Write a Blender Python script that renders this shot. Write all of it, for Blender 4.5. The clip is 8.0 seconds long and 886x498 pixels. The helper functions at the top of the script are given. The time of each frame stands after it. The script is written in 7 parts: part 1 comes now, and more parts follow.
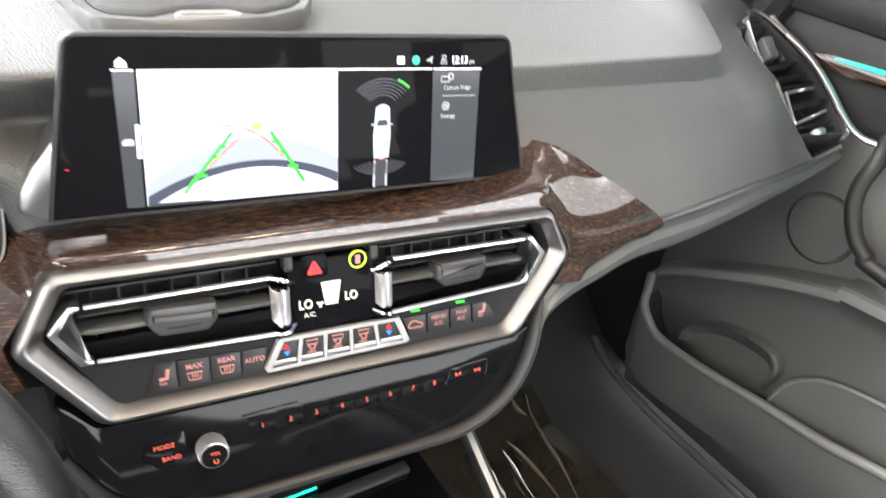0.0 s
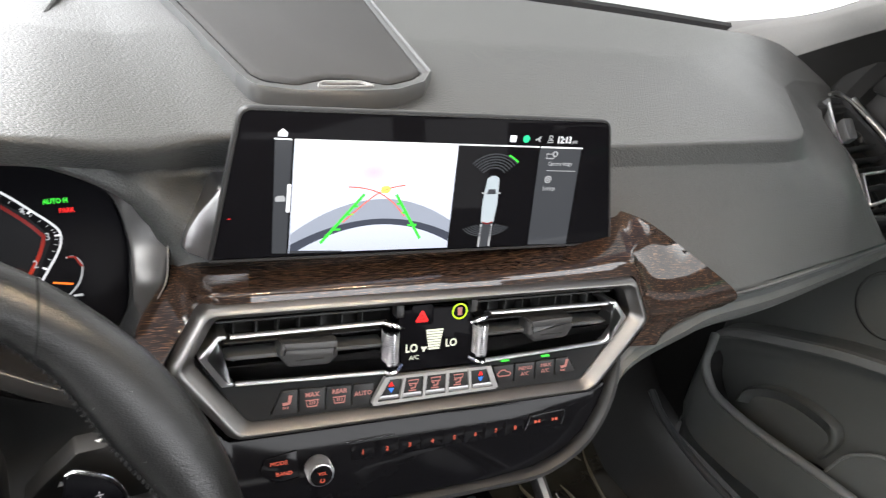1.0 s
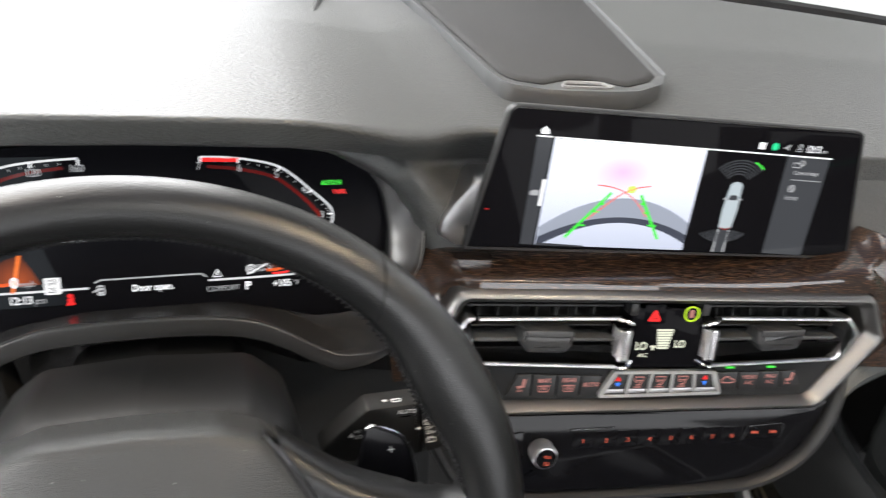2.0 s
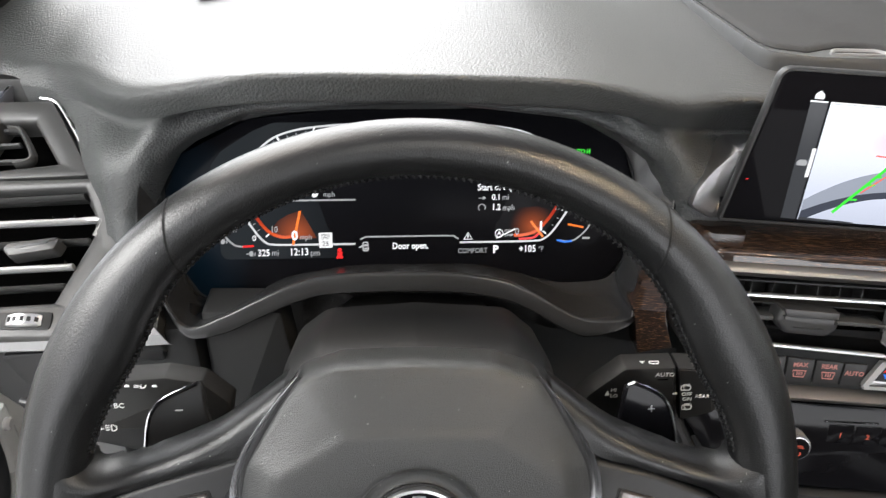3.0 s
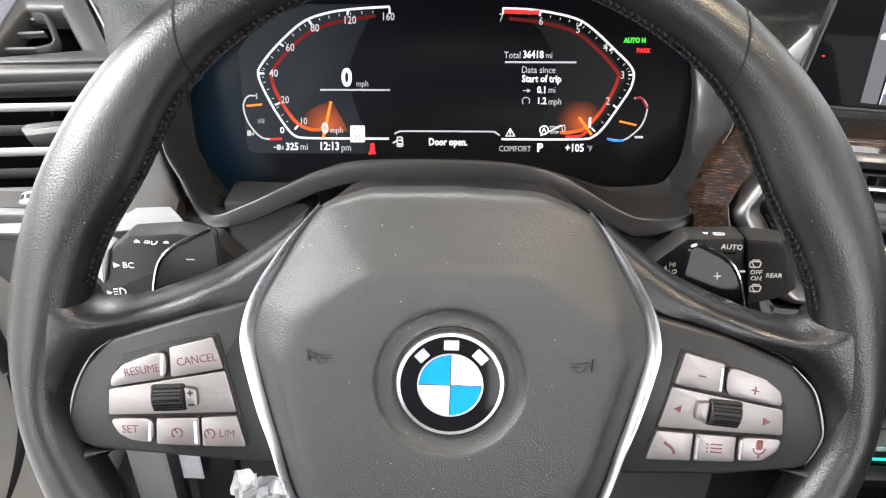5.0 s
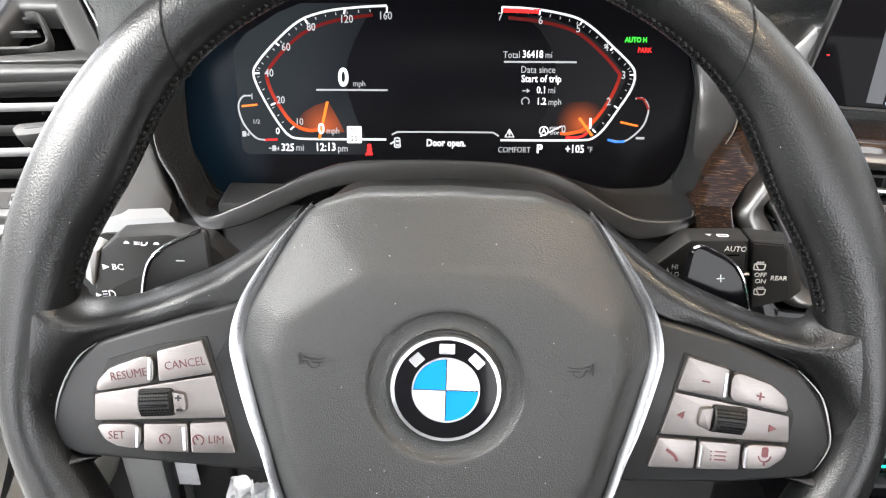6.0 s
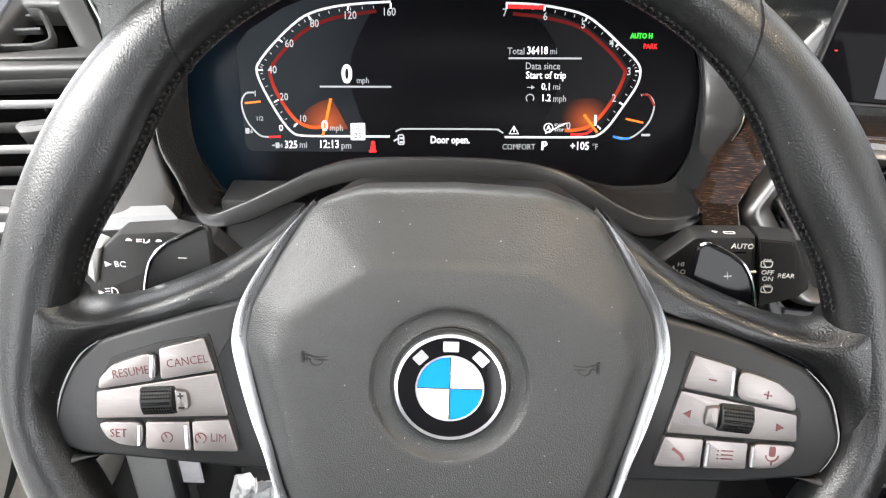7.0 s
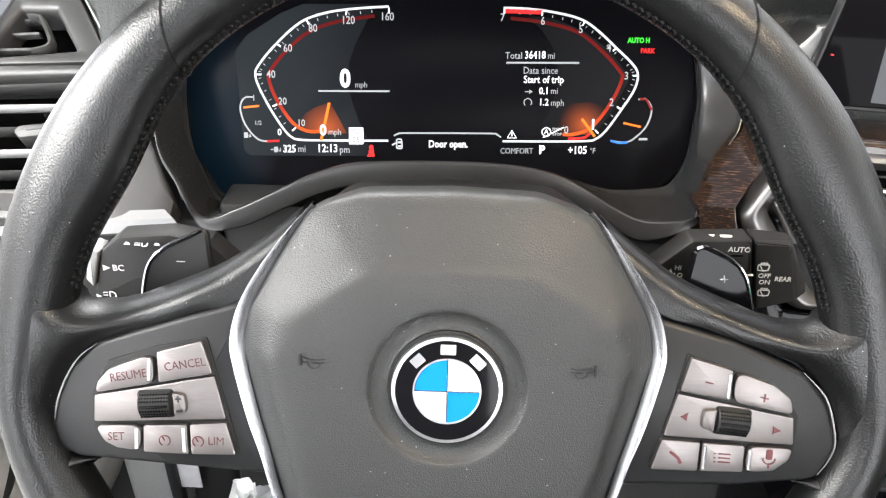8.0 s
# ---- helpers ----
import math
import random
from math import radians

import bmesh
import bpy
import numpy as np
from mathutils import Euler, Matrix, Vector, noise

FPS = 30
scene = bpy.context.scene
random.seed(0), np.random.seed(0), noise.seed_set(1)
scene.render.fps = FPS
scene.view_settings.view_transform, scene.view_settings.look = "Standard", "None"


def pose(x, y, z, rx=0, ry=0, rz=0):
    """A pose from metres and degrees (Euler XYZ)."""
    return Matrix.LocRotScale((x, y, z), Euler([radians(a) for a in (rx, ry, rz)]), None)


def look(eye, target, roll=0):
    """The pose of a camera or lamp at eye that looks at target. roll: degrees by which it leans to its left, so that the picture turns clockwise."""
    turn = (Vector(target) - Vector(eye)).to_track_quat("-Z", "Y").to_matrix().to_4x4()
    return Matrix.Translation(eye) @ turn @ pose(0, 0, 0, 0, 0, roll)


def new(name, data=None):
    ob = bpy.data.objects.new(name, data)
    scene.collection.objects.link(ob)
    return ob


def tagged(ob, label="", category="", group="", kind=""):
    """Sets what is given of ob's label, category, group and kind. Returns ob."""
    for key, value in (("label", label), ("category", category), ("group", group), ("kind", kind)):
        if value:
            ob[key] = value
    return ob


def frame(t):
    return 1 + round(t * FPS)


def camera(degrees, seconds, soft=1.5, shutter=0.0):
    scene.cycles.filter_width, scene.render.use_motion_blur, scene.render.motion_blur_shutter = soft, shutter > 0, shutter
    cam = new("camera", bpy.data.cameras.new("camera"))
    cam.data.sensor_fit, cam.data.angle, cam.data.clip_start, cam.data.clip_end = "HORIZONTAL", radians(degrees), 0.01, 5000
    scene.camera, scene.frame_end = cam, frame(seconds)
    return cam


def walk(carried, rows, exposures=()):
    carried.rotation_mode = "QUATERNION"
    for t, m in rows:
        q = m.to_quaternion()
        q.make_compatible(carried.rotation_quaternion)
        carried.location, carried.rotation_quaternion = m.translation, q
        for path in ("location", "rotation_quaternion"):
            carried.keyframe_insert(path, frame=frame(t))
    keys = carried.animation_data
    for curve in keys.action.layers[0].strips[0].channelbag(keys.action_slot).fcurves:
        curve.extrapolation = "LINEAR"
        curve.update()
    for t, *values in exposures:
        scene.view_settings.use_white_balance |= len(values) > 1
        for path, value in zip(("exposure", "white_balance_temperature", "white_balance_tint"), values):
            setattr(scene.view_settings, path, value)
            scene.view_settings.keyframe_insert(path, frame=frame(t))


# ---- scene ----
cam = camera(62.2, 8.0, soft=1.2, shutter=0.3)
PATH = [
    (0, (0.1751, -0.1970, 0.9060), (0.8536, 0.6733, 0.2188), 9.40),
    (0.1, (0.1675, -0.2030, 0.9110), (0.8387, 0.6937, 0.2477), 9.26),
    (0.2, (0.1601, -0.2055, 0.9209), (0.8264, 0.7036, 0.2653), 9.74),
    (0.3, (0.1530, -0.2075, 0.9290), (0.8112, 0.7127, 0.2792), 10.11),
    (0.4, (0.1476, -0.2078, 0.9357), (0.8018, 0.7122, 0.2848), 10.66),
    (0.5, (0.1440, -0.2060, 0.9441), (0.7908, 0.7068, 0.2819), 11.23),
    (0.7, (0.1351, -0.2082, 0.9432), (0.7724, 0.7144, 0.2882), 11.56),
    (1, (0.1189, -0.2090, 0.9484), (0.7271, 0.7329, 0.2904), 11.47),
    (1.2, (0.1049, -0.2120, 0.9445), (0.6862, 0.7543, 0.2980), 11.30),
    (1.5, (0.0799, -0.2080, 0.9484), (0.6151, 0.7651, 0.2727), 11.25),
    (1.7, (0.0630, -0.2040, 0.9480), (0.5489, 0.7847, 0.2623), 10.85),
    (2, (0.0369, -0.1990, 0.9462), (0.4299, 0.8239, 0.2467), 9.48),
    (2.2, (0.0189, -0.2030, 0.9467), (0.3204, 0.8416, 0.2339), 7.65),
    (3.3, (-0.0110, -0.2240, 0.9048), (0.0222, 0.8572, 0.1838), 2.12),
    (3.5, (-0.0125, -0.2320, 0.8878), (0.0030, 0.8531, 0.1721), 2.12),
    (4, (-0.0086, -0.2300, 0.8569), (-0.0018, 0.8594, 0.1476), 2.01),
    (4.5, (-0.0072, -0.2290, 0.8409), (-0.0004, 0.8617, 0.1336), 1.91),
    (6, (-0.0038, -0.2200, 0.8260), (0.0001, 0.8786, 0.1309), 1.89),
    (6.5, (-0.0037, -0.2190, 0.8250), (-0.0064, 0.8790, 0.1290), 1.79),
    (7, (-0.0037, -0.2180, 0.8240), (-0.0070, 0.8790, 0.1265), 1.70),
    (7.5, (-0.0037, -0.2180, 0.8240), (-0.0064, 0.8805, 0.1288), 1.69),
    (8, (-0.0027, -0.2190, 0.8240), (-0.0055, 0.8825, 0.1335), 1.69),
]
walk(cam, [(t, look(eye, target, roll)) for t, eye, target, roll in PATH],
     exposures=[(0, 1.50), (0.5, 0.93), (1, 0.70), (2, 0.42), (3.5, 0.32), (4, 0.78), (4.5, 1.06), (6, 1.05), (8, 1.05)])

# ---- light ----
world = bpy.data.worlds.new("world")
scene.world = world
world.use_nodes = True
_n = world.node_tree.nodes
_sky = _n.new("ShaderNodeTexSky")
_sky.sky_type, _sky.sun_disc = "NISHITA", False
_sky.sun_elevation, _sky.sun_rotation = radians(55), radians(-60)
_sky.dust_density, _sky.air_density = 6.0, 0.7
world.node_tree.links.new(_sky.outputs[0], _n["Background"].inputs[0])
_n["Background"].inputs[1].default_value = 0.12
sun = new("sun", bpy.data.lights.new("sun", "SUN"))
sun.data.energy, sun.data.angle, sun.data.color = 1.5, radians(25), (1.0, 0.97, 0.93)
sun.matrix_world = look((-2.0, 2.4, 4.2), (0.2, 0.3, 0.7))


def area(name, eye, target, sx, sy, watts, color):
    lamp = new(name, bpy.data.lights.new(name, "AREA"))
    lamp.data.shape, lamp.data.size, lamp.data.size_y = "RECTANGLE", sx, sy
    lamp.data.energy, lamp.data.color = watts, color
    lamp.matrix_world = look(eye, target)
    return lamp


# windscreen and open-door daylight, an added overhead fill lamp, and two lit reading lamps
area("windscreen_daylight", (-0.16, 0.58, 1.12), (-0.10, 0.25, 0.70), 0.7, 0.55, 7.0, (1.0, 0.98, 0.95))
area("overhead_fill", (0.20, -0.24, 1.165), (0.17, -0.16, 0.6), 0.7, 0.28, 2.1, (1.0, 0.985, 0.95))
area("door_daylight", (-0.62, -0.10, 1.00), (-0.05, 0.02, 0.62), 0.50, 0.30, 7.8, (1.0, 0.99, 0.97))
for x in (0.30, 0.43):
    area("reading_light", (x, -0.07, 1.165), (x - 0.05, 0.15, 0.6), 0.050, 0.016, 0.85, (1.0, 0.70, 0.38))

# ---- materials ----


def mat(name, color, rough=0.5, metal=0.0, grain=0.0, scale=400.0, vary=0.12, stain=3.0, coat=0.0, emit=0.0,
        stretch=(1, 1, 1), pattern="noise", dust=0.0, depth=0.0004):
    m = bpy.data.materials.new(name)
    m.use_nodes = True
    n, l = m.node_tree.nodes, m.node_tree.links
    b = n["Principled BSDF"]
    b.inputs["Roughness"].default_value, b.inputs["Metallic"].default_value = rough, metal
    b.inputs["Base Color"].default_value = (*color, 1)
    b.inputs["Coat Weight"].default_value, b.inputs["Coat Roughness"].default_value = coat, 0.03
    if emit:
        b.inputs["Emission Color"].default_value, b.inputs["Emission Strength"].default_value = (*color, 1), emit
        b.inputs["Base Color"].default_value = (*[c * 0.1 for c in color], 1)
        b.inputs["Roughness"].default_value, b.inputs["Specular IOR Level"].default_value = 0.12, 0.15
        return m
    tc, mp = n.new("ShaderNodeTexCoord"), n.new("ShaderNodeMapping")
    mp.inputs["Scale"].default_value = stretch
    l.new(tc.outputs["Object"], mp.inputs["Vector"])
    if vary:
        big, fine, mix, ramp = n.new("ShaderNodeTexNoise"), n.new("ShaderNodeTexNoise"), n.new("ShaderNodeMix"), n.new("ShaderNodeMix")
        big.inputs["Scale"].default_value, fine.inputs["Scale"].default_value = stain, scale * 0.5
        big.inputs["Detail"].default_value, fine.inputs["Detail"].default_value = 5, 3
        l.new(mp.outputs[0], big.inputs["Vector"]), l.new(mp.outputs[0], fine.inputs["Vector"])
        mix.data_type = "FLOAT"
        mix.inputs[0].default_value = 0.4
        l.new(big.outputs["Fac"], mix.inputs[2]), l.new(fine.outputs["Fac"], mix.inputs[3])
        ramp.data_type = "RGBA"
        ramp.inputs["A"].default_value = (*[c * (1 - vary * 2) for c in color], 1)
        ramp.inputs["B"].default_value = (*[min(1, c * (1 + vary * 2)) for c in color], 1)
        l.new(mix.outputs[0], ramp.inputs[0]), l.new(ramp.outputs["Result"], b.inputs["Base Color"])
        rr = n.new("ShaderNodeMapRange")
        rr.inputs["To Min"].default_value, rr.inputs["To Max"].default_value = max(0.02, rough * (1 - vary)), min(1, rough * (1 + vary * 1.5))
        l.new(big.outputs["Fac"], rr.inputs["Value"]), l.new(rr.outputs[0], b.inputs["Roughness"])
    if dust:
        # scattered pale specks
        sp, lt, pick, both, dm = n.new("ShaderNodeTexVoronoi"), n.new("ShaderNodeMath"), n.new("ShaderNodeMath"), n.new("ShaderNodeMath"), n.new("ShaderNodeMix")
        sp.inputs["Scale"].default_value = 330
        lt.operation, pick.operation, both.operation = "LESS_THAN", "LESS_THAN", "MULTIPLY"
        lt.inputs[1].default_value, pick.inputs[1].default_value = 0.075, dust
        dm.data_type = "RGBA"
        dm.inputs["B"].default_value = (0.30, 0.30, 0.29, 1)
        tone = n.new("ShaderNodeSeparateColor")
        l.new(tc.outputs["Object"], sp.inputs["Vector"]), l.new(sp.outputs["Distance"], lt.inputs[0])
        l.new(sp.outputs["Color"], tone.inputs[0]), l.new(tone.outputs[0], pick.inputs[0])
        l.new(lt.outputs[0], both.inputs[0]), l.new(pick.outputs[0], both.inputs[1]), l.new(both.outputs[0], dm.inputs[0])
        l.new(ramp.outputs["Result"], dm.inputs["A"]), l.new(dm.outputs["Result"], b.inputs["Base Color"])
    if grain:
        tex = n.new("ShaderNodeTexVoronoi" if pattern == "cells" else "ShaderNodeTexNoise")
        tex.inputs["Scale"].default_value = scale
        l.new(mp.outputs[0], tex.inputs["Vector"])
        bump = n.new("ShaderNodeBump")
        bump.inputs["Strength"].default_value, bump.inputs["Distance"].default_value = grain, depth
        bump.invert = pattern == "cells"
        l.new(tex.outputs[0], bump.inputs["Height"]), l.new(bump.outputs[0], b.inputs["Normal"])
    return m


def wood_mat():
    m = bpy.data.materials.new("dark_wood")
    m.use_nodes = True
    n, l = m.node_tree.nodes, m.node_tree.links
    b = n["Principled BSDF"]
    tc, mp = n.new("ShaderNodeTexCoord"), n.new("ShaderNodeMapping")
    mp.inputs["Scale"].default_value = (110, 1300, 1300)
    l.new(tc.outputs["Object"], mp.inputs["Vector"])
    a = n.new("ShaderNodeTexNoise")
    a.inputs["Scale"].default_value, a.inputs["Detail"].default_value, a.inputs["Distortion"].default_value = 1.0, 3, 0.4
    l.new(mp.outputs[0], a.inputs["Vector"])
    ramp = n.new("ShaderNodeValToRGB")
    e = ramp.color_ramp.elements
    e[0].position, e[0].color = 0.48, (0.008, 0.004, 0.003, 1)
    e[1].position, e[1].color = 0.74, (0.14, 0.072, 0.034, 1)
    mid = e.new(0.57)
    mid.color = (0.022, 0.011, 0.006, 1)
    l.new(a.outputs["Fac"], ramp.inputs[0]), l.new(ramp.outputs[0], b.inputs["Base Color"])
    b.inputs["Roughness"].default_value, b.inputs["Specular IOR Level"].default_value = 0.6, 0.15
    b.inputs["Coat Weight"].default_value, b.inputs["Coat Roughness"].default_value, b.inputs["Coat IOR"].default_value = 1.0, 0.03, 1.5
    bump = n.new("ShaderNodeBump")
    bump.inputs["Strength"].default_value, bump.inputs["Distance"].default_value = 0.25, 0.0003
    l.new(a.outputs["Fac"], bump.inputs["Height"]), l.new(bump.outputs[0], b.inputs["Normal"])
    return m


SOFT = mat("soft_grey_dash_skin", (0.042, 0.044, 0.044), 0.43, grain=1.0, scale=620, vary=0.1, pattern="cells", depth=0.00042)
FACE = mat("smooth_dark_door_skin", (0.062, 0.066, 0.0645), 0.46, grain=0.35, scale=900, vary=0.08, pattern="cells")
PLASTIC = mat("matt_black_plastic", (0.014, 0.0145, 0.015), 0.52, grain=0.3, scale=1200, vary=0.12)
SATIN = mat("satin_black_plastic", (0.013, 0.0134, 0.0142), 0.40, grain=0.15, scale=1500, vary=0.12)
SATIN.node_tree.nodes["Principled BSDF"].inputs["Specular IOR Level"].default_value = 0.3
DEEP = mat("deep_black_plastic", (0.008, 0.008, 0.008), 0.5, vary=0.1)
GLOSS = mat("gloss_black_lacquer", (0.005, 0.005, 0.006), 0.09, vary=0.15, stain=20)
GLOSS.node_tree.nodes["Principled BSDF"].inputs["Specular IOR Level"].default_value = 0.14
LEATHER = mat("black_smooth_leather", (0.0046, 0.0048, 0.0051), 0.30, grain=0.55, scale=1150, vary=0.18, pattern="cells", stain=14, dust=0.10, depth=0.00019)
LEATHER.node_tree.nodes["Principled BSDF"].inputs["Specular IOR Level"].default_value = 0.46
PAD = mat("grained_black_airbag_cover", (0.021, 0.0218, 0.0216), 0.36, grain=0.9, scale=1500, vary=0.12, pattern="cells", dust=0.14, depth=0.00020)
GREY = mat("satin_grey_plastic", (0.045, 0.047, 0.049), 0.38, grain=0.15, scale=1500, vary=0.1)
BAR = mat("bright_lacquered_silver", (0.33, 0.33, 0.33), 0.36, 0.45, grain=0.05, scale=900, vary=0.05)
STRIP = mat("satin_bright_strip", (0.33, 0.33, 0.34), 0.24, 1.0, vary=0.05)
# near-black without specular: paints shade inside vent outlets; also a groove and printed mark
SHADE_MARK_BLACK = mat("shade_and_mark_black", (0.0012, 0.0012, 0.0012), 0.9, vary=0.1)
SHADE_MARK_BLACK.node_tree.nodes["Principled BSDF"].inputs["Specular IOR Level"].default_value = 0.0
BRIGHT = mat("bright_satin_metal", (0.74, 0.74, 0.75), 0.28, 1.0, grain=0.05, scale=900, vary=0.05)
SILVER = mat("satin_silver_trim", (0.19, 0.187, 0.184), 0.42, 1.0, grain=0.05, scale=900, vary=0.06)
CHROME = mat("polished_chrome", (0.78, 0.78, 0.80), 0.12, 1.0, vary=0.05)
ALU = mat("brushed_aluminium_key", (0.24, 0.222, 0.216), 0.40, 1.0, grain=0.25, scale=300, vary=0.10, stretch=(0.3, 14, 14), stain=8)
KNURL = mat("knurled_metal", (0.45, 0.45, 0.46), 0.32, 1.0, grain=0.2, scale=1500, vary=0.1)
for m in (PLASTIC, SATIN, GREY, DEEP):
    m.node_tree.nodes["Principled BSDF"].inputs["Specular IOR Level"].default_value = 0.3
WOOD = wood_mat()
GLASS_BLACK = mat("black_display_glass", (0.004, 0.004, 0.005), 0.04, vary=0.1, stain=8)
GLASS_BLACK.node_tree.nodes["Principled BSDF"].inputs["Specular IOR Level"].default_value = 0.02
WHITE_PAINT = mat("white_car_paint", (0.60, 0.575, 0.53), 0.25, vary=0.03, coat=0.6)
RUBBER = mat("black_rubber", (0.015, 0.015, 0.015), 0.6, grain=0.2, scale=900)
CARPET = mat("dark_carpet", (0.012, 0.012, 0.012), 0.95, grain=1.0, scale=900, vary=0.25, stain=10)
UNSEEN_BLACK = mat("unseen_wall_black", (0.016, 0.016, 0.017), 0.5, grain=0.4, scale=900, vary=0.15)
CLOTH = mat("grey_woven_lining", (0.13, 0.13, 0.128), 0.9, grain=1.0, scale=800, vary=0.1)
LINING = mat("pale_roof_lining", (0.30, 0.29, 0.275), 0.95, grain=0.4, scale=900, vary=0.05)
STITCH = mat("black_thread", (0.007, 0.007, 0.0075), 0.8, vary=0.1)
STITCH.node_tree.nodes["Principled BSDF"].inputs["Specular IOR Level"].default_value = 0.2
WHITE = mat("white_glow", (0.95, 0.96, 1.0), emit=0.95)
PALE_GLOW = mat("pale_yellow_glow", (0.80, 0.82, 0.66), emit=0.8)
GREY_GLOW = mat("grey_glow", (0.42, 0.43, 0.45), emit=0.8)
DIM_GLOW = mat("dim_grey_glow", (0.060, 0.064, 0.072), emit=0.7)
RED = mat("red_glow", (0.90, 0.03, 0.03), emit=0.9)
SOFT_RED = mat("soft_red_glow", (0.85, 0.16, 0.12), emit=0.9)
PINKRED = mat("pale_red_backlight", (0.62, 0.27, 0.24), emit=0.5)
WARM_RED = mat("orange_red_backlight", (0.70, 0.13, 0.08), emit=0.7)
ORANGE = mat("orange_glow", (0.95, 0.20, 0.03), emit=0.9)
DARK_RED = mat("dark_red_glow", (0.28, 0.025, 0.02), emit=0.7)
GREEN = mat("green_glow", (0.06, 0.75, 0.06), emit=0.9)
YELLOW = mat("yellow_green_glow", (0.55, 0.85, 0.03), emit=0.9)
PALE_YELLOW = mat("pale_lime_glow", (0.62, 0.80, 0.16), emit=0.9)
BLUE = mat("blue_glow", (0.05, 0.22, 0.90), emit=0.9)
TEAL = mat("teal_ambient_light", (0.02, 0.75, 0.50), emit=1.2)
MARK = mat("white_print", (0.62, 0.62, 0.62), 0.5, vary=0.05)
RED_MARK = mat("dark_red_print", (0.075, 0.012, 0.014), 0.5, vary=0.05)
BADGE_BLUE = mat("blue_enamel", (0.005, 0.19, 0.52), 0.15, vary=0.03, coat=0.6)
BADGE_WHITE = mat("white_enamel", (0.62, 0.62, 0.62), 0.15, vary=0.03, coat=0.6)

# ---- shaping helpers ----


def plane(o, u, v):
    """A pose whose x axis is u, y axis v, and z axis points out of the surface."""
    u, v = Vector(u).normalized(), Vector(v)
    v = (v - u * v.dot(u)).normalized()
    w = u.cross(v)
    return Matrix(((u.x, v.x, w.x, o[0]), (u.y, v.y, w.y, o[1]), (u.z, v.z, w.z, o[2]), (0, 0, 0, 1)))


def thing(name, m, label, category, group="", kind=""):
    ob = new(name)
    ob.empty_display_size = 0.02
    ob.matrix_world = m
    return tagged(ob, label, category, group, kind)


def part(name, bm, material, parent, label="", smooth=True, angle=35):
    me = bpy.data.meshes.new(name)
    bmesh.ops.recalc_face_normals(bm, faces=bm.faces)
    bm.to_mesh(me)
    bm.free()
    me.materials.append(material)
    if smooth:
        me.shade_smooth()
        me.set_sharp_from_angle(angle=radians(angle))
    ob = new(name, me)
    ob.parent = parent
    return tagged(ob, label)


def mm(*pts):
    return [(a / 1000, b / 1000) for a, b in pts]


def fillet(pts, r, seg=5):
    """The closed outline pts with rounded corners; r: one radius or one for each corner."""
    out, n = [], len(pts)
    for i in range(n):
        p, a, b = Vector(pts[i]), Vector(pts[i - 1]), Vector(pts[(i + 1) % n])
        rad = r[i] if isinstance(r, (list, tuple)) else r
        da, db = (a - p), (b - p)
        if rad <= 0 or da.length < 1e-6 or db.length < 1e-6:
            out.append(tuple(p))
            continue
        half = da.angle(db) / 2
        d = min(rad / max(0.05, math.tan(half)), da.length * 0.49, db.length * 0.49)
        s, e = p + da.normalized() * d, p + db.normalized() * d
        for k in range(seg + 1):
            t = k / seg
            q = s * (1 - t) ** 2 + p * 2 * t * (1 - t) + e * t ** 2
            out.append(tuple(q))
    return out


def ccw(pts):
    s = sum(pts[i - 1][0] * pts[i][1] - pts[i][0] * pts[i - 1][1] for i in range(len(pts)))
    return list(pts) if s > 0 else list(reversed(pts))


def inset(pts, d):
    """The outline moved inwards by d (outwards: minus)."""
    pts = ccw(pts)
    out, n = [], len(pts)
    for i in range(n):
        a, p, b = Vector(pts[i - 1]), Vector(pts[i]), Vector(pts[(i + 1) % n])
        e1, e2 = (p - a).normalized(), (b - p).normalized()
        n1, n2 = Vector((-e1.y, e1.x)), Vector((-e2.y, e2.x))
        k = n1 + n2
        k = k / max(0.35, k.length_squared / 2) if k.length > 1e-6 else n1
        q = p + k * d
        out.append((q.x, q.y))
    return out


def rings(outline, prof, cap=True, back=False, close=False, bend=None):
    """A solid from one outline: prof is a list of (inset, height); the last ring is capped."""
    bm = bmesh.new()
    rows = []
    for d, z in prof:
        rows.append([bm.verts.new((x, y, z + (bend(x, y) if bend else 0))) for x, y in inset(outline, d)])
    n = len(rows[0])
    pairs = list(zip(rows, rows[1:]))
    if close:
        pairs.append((rows[-1], rows[0]))
    for a, b in pairs:
        for i in range(n):
            bm.faces.new((a[i - 1], a[i], b[i], b[i - 1]))
    if cap and not close:
        bm.faces.new(rows[-1])
    if back and not close:
        bm.faces.new(rows[0])
    return bm


def slab(outline, z0, z1, bevel=0.0008):
    b = min(bevel, abs(z1 - z0) * 0.9)
    return rings(outline, [(0, z0), (0, z1 - b), (b * 0.29, z1 - b * 0.29), (b, z1)], back=True)


def box(c, s, bevel=0.001):
    x, y = s[0] / 2, s[1] / 2
    bm = slab(fillet([(-x, -y), (x, -y), (x, y), (-x, y)], bevel * 1.5, 3), -s[2] / 2, s[2] / 2, bevel)
    bmesh.ops.translate(bm, vec=c, verts=bm.verts)
    return bm


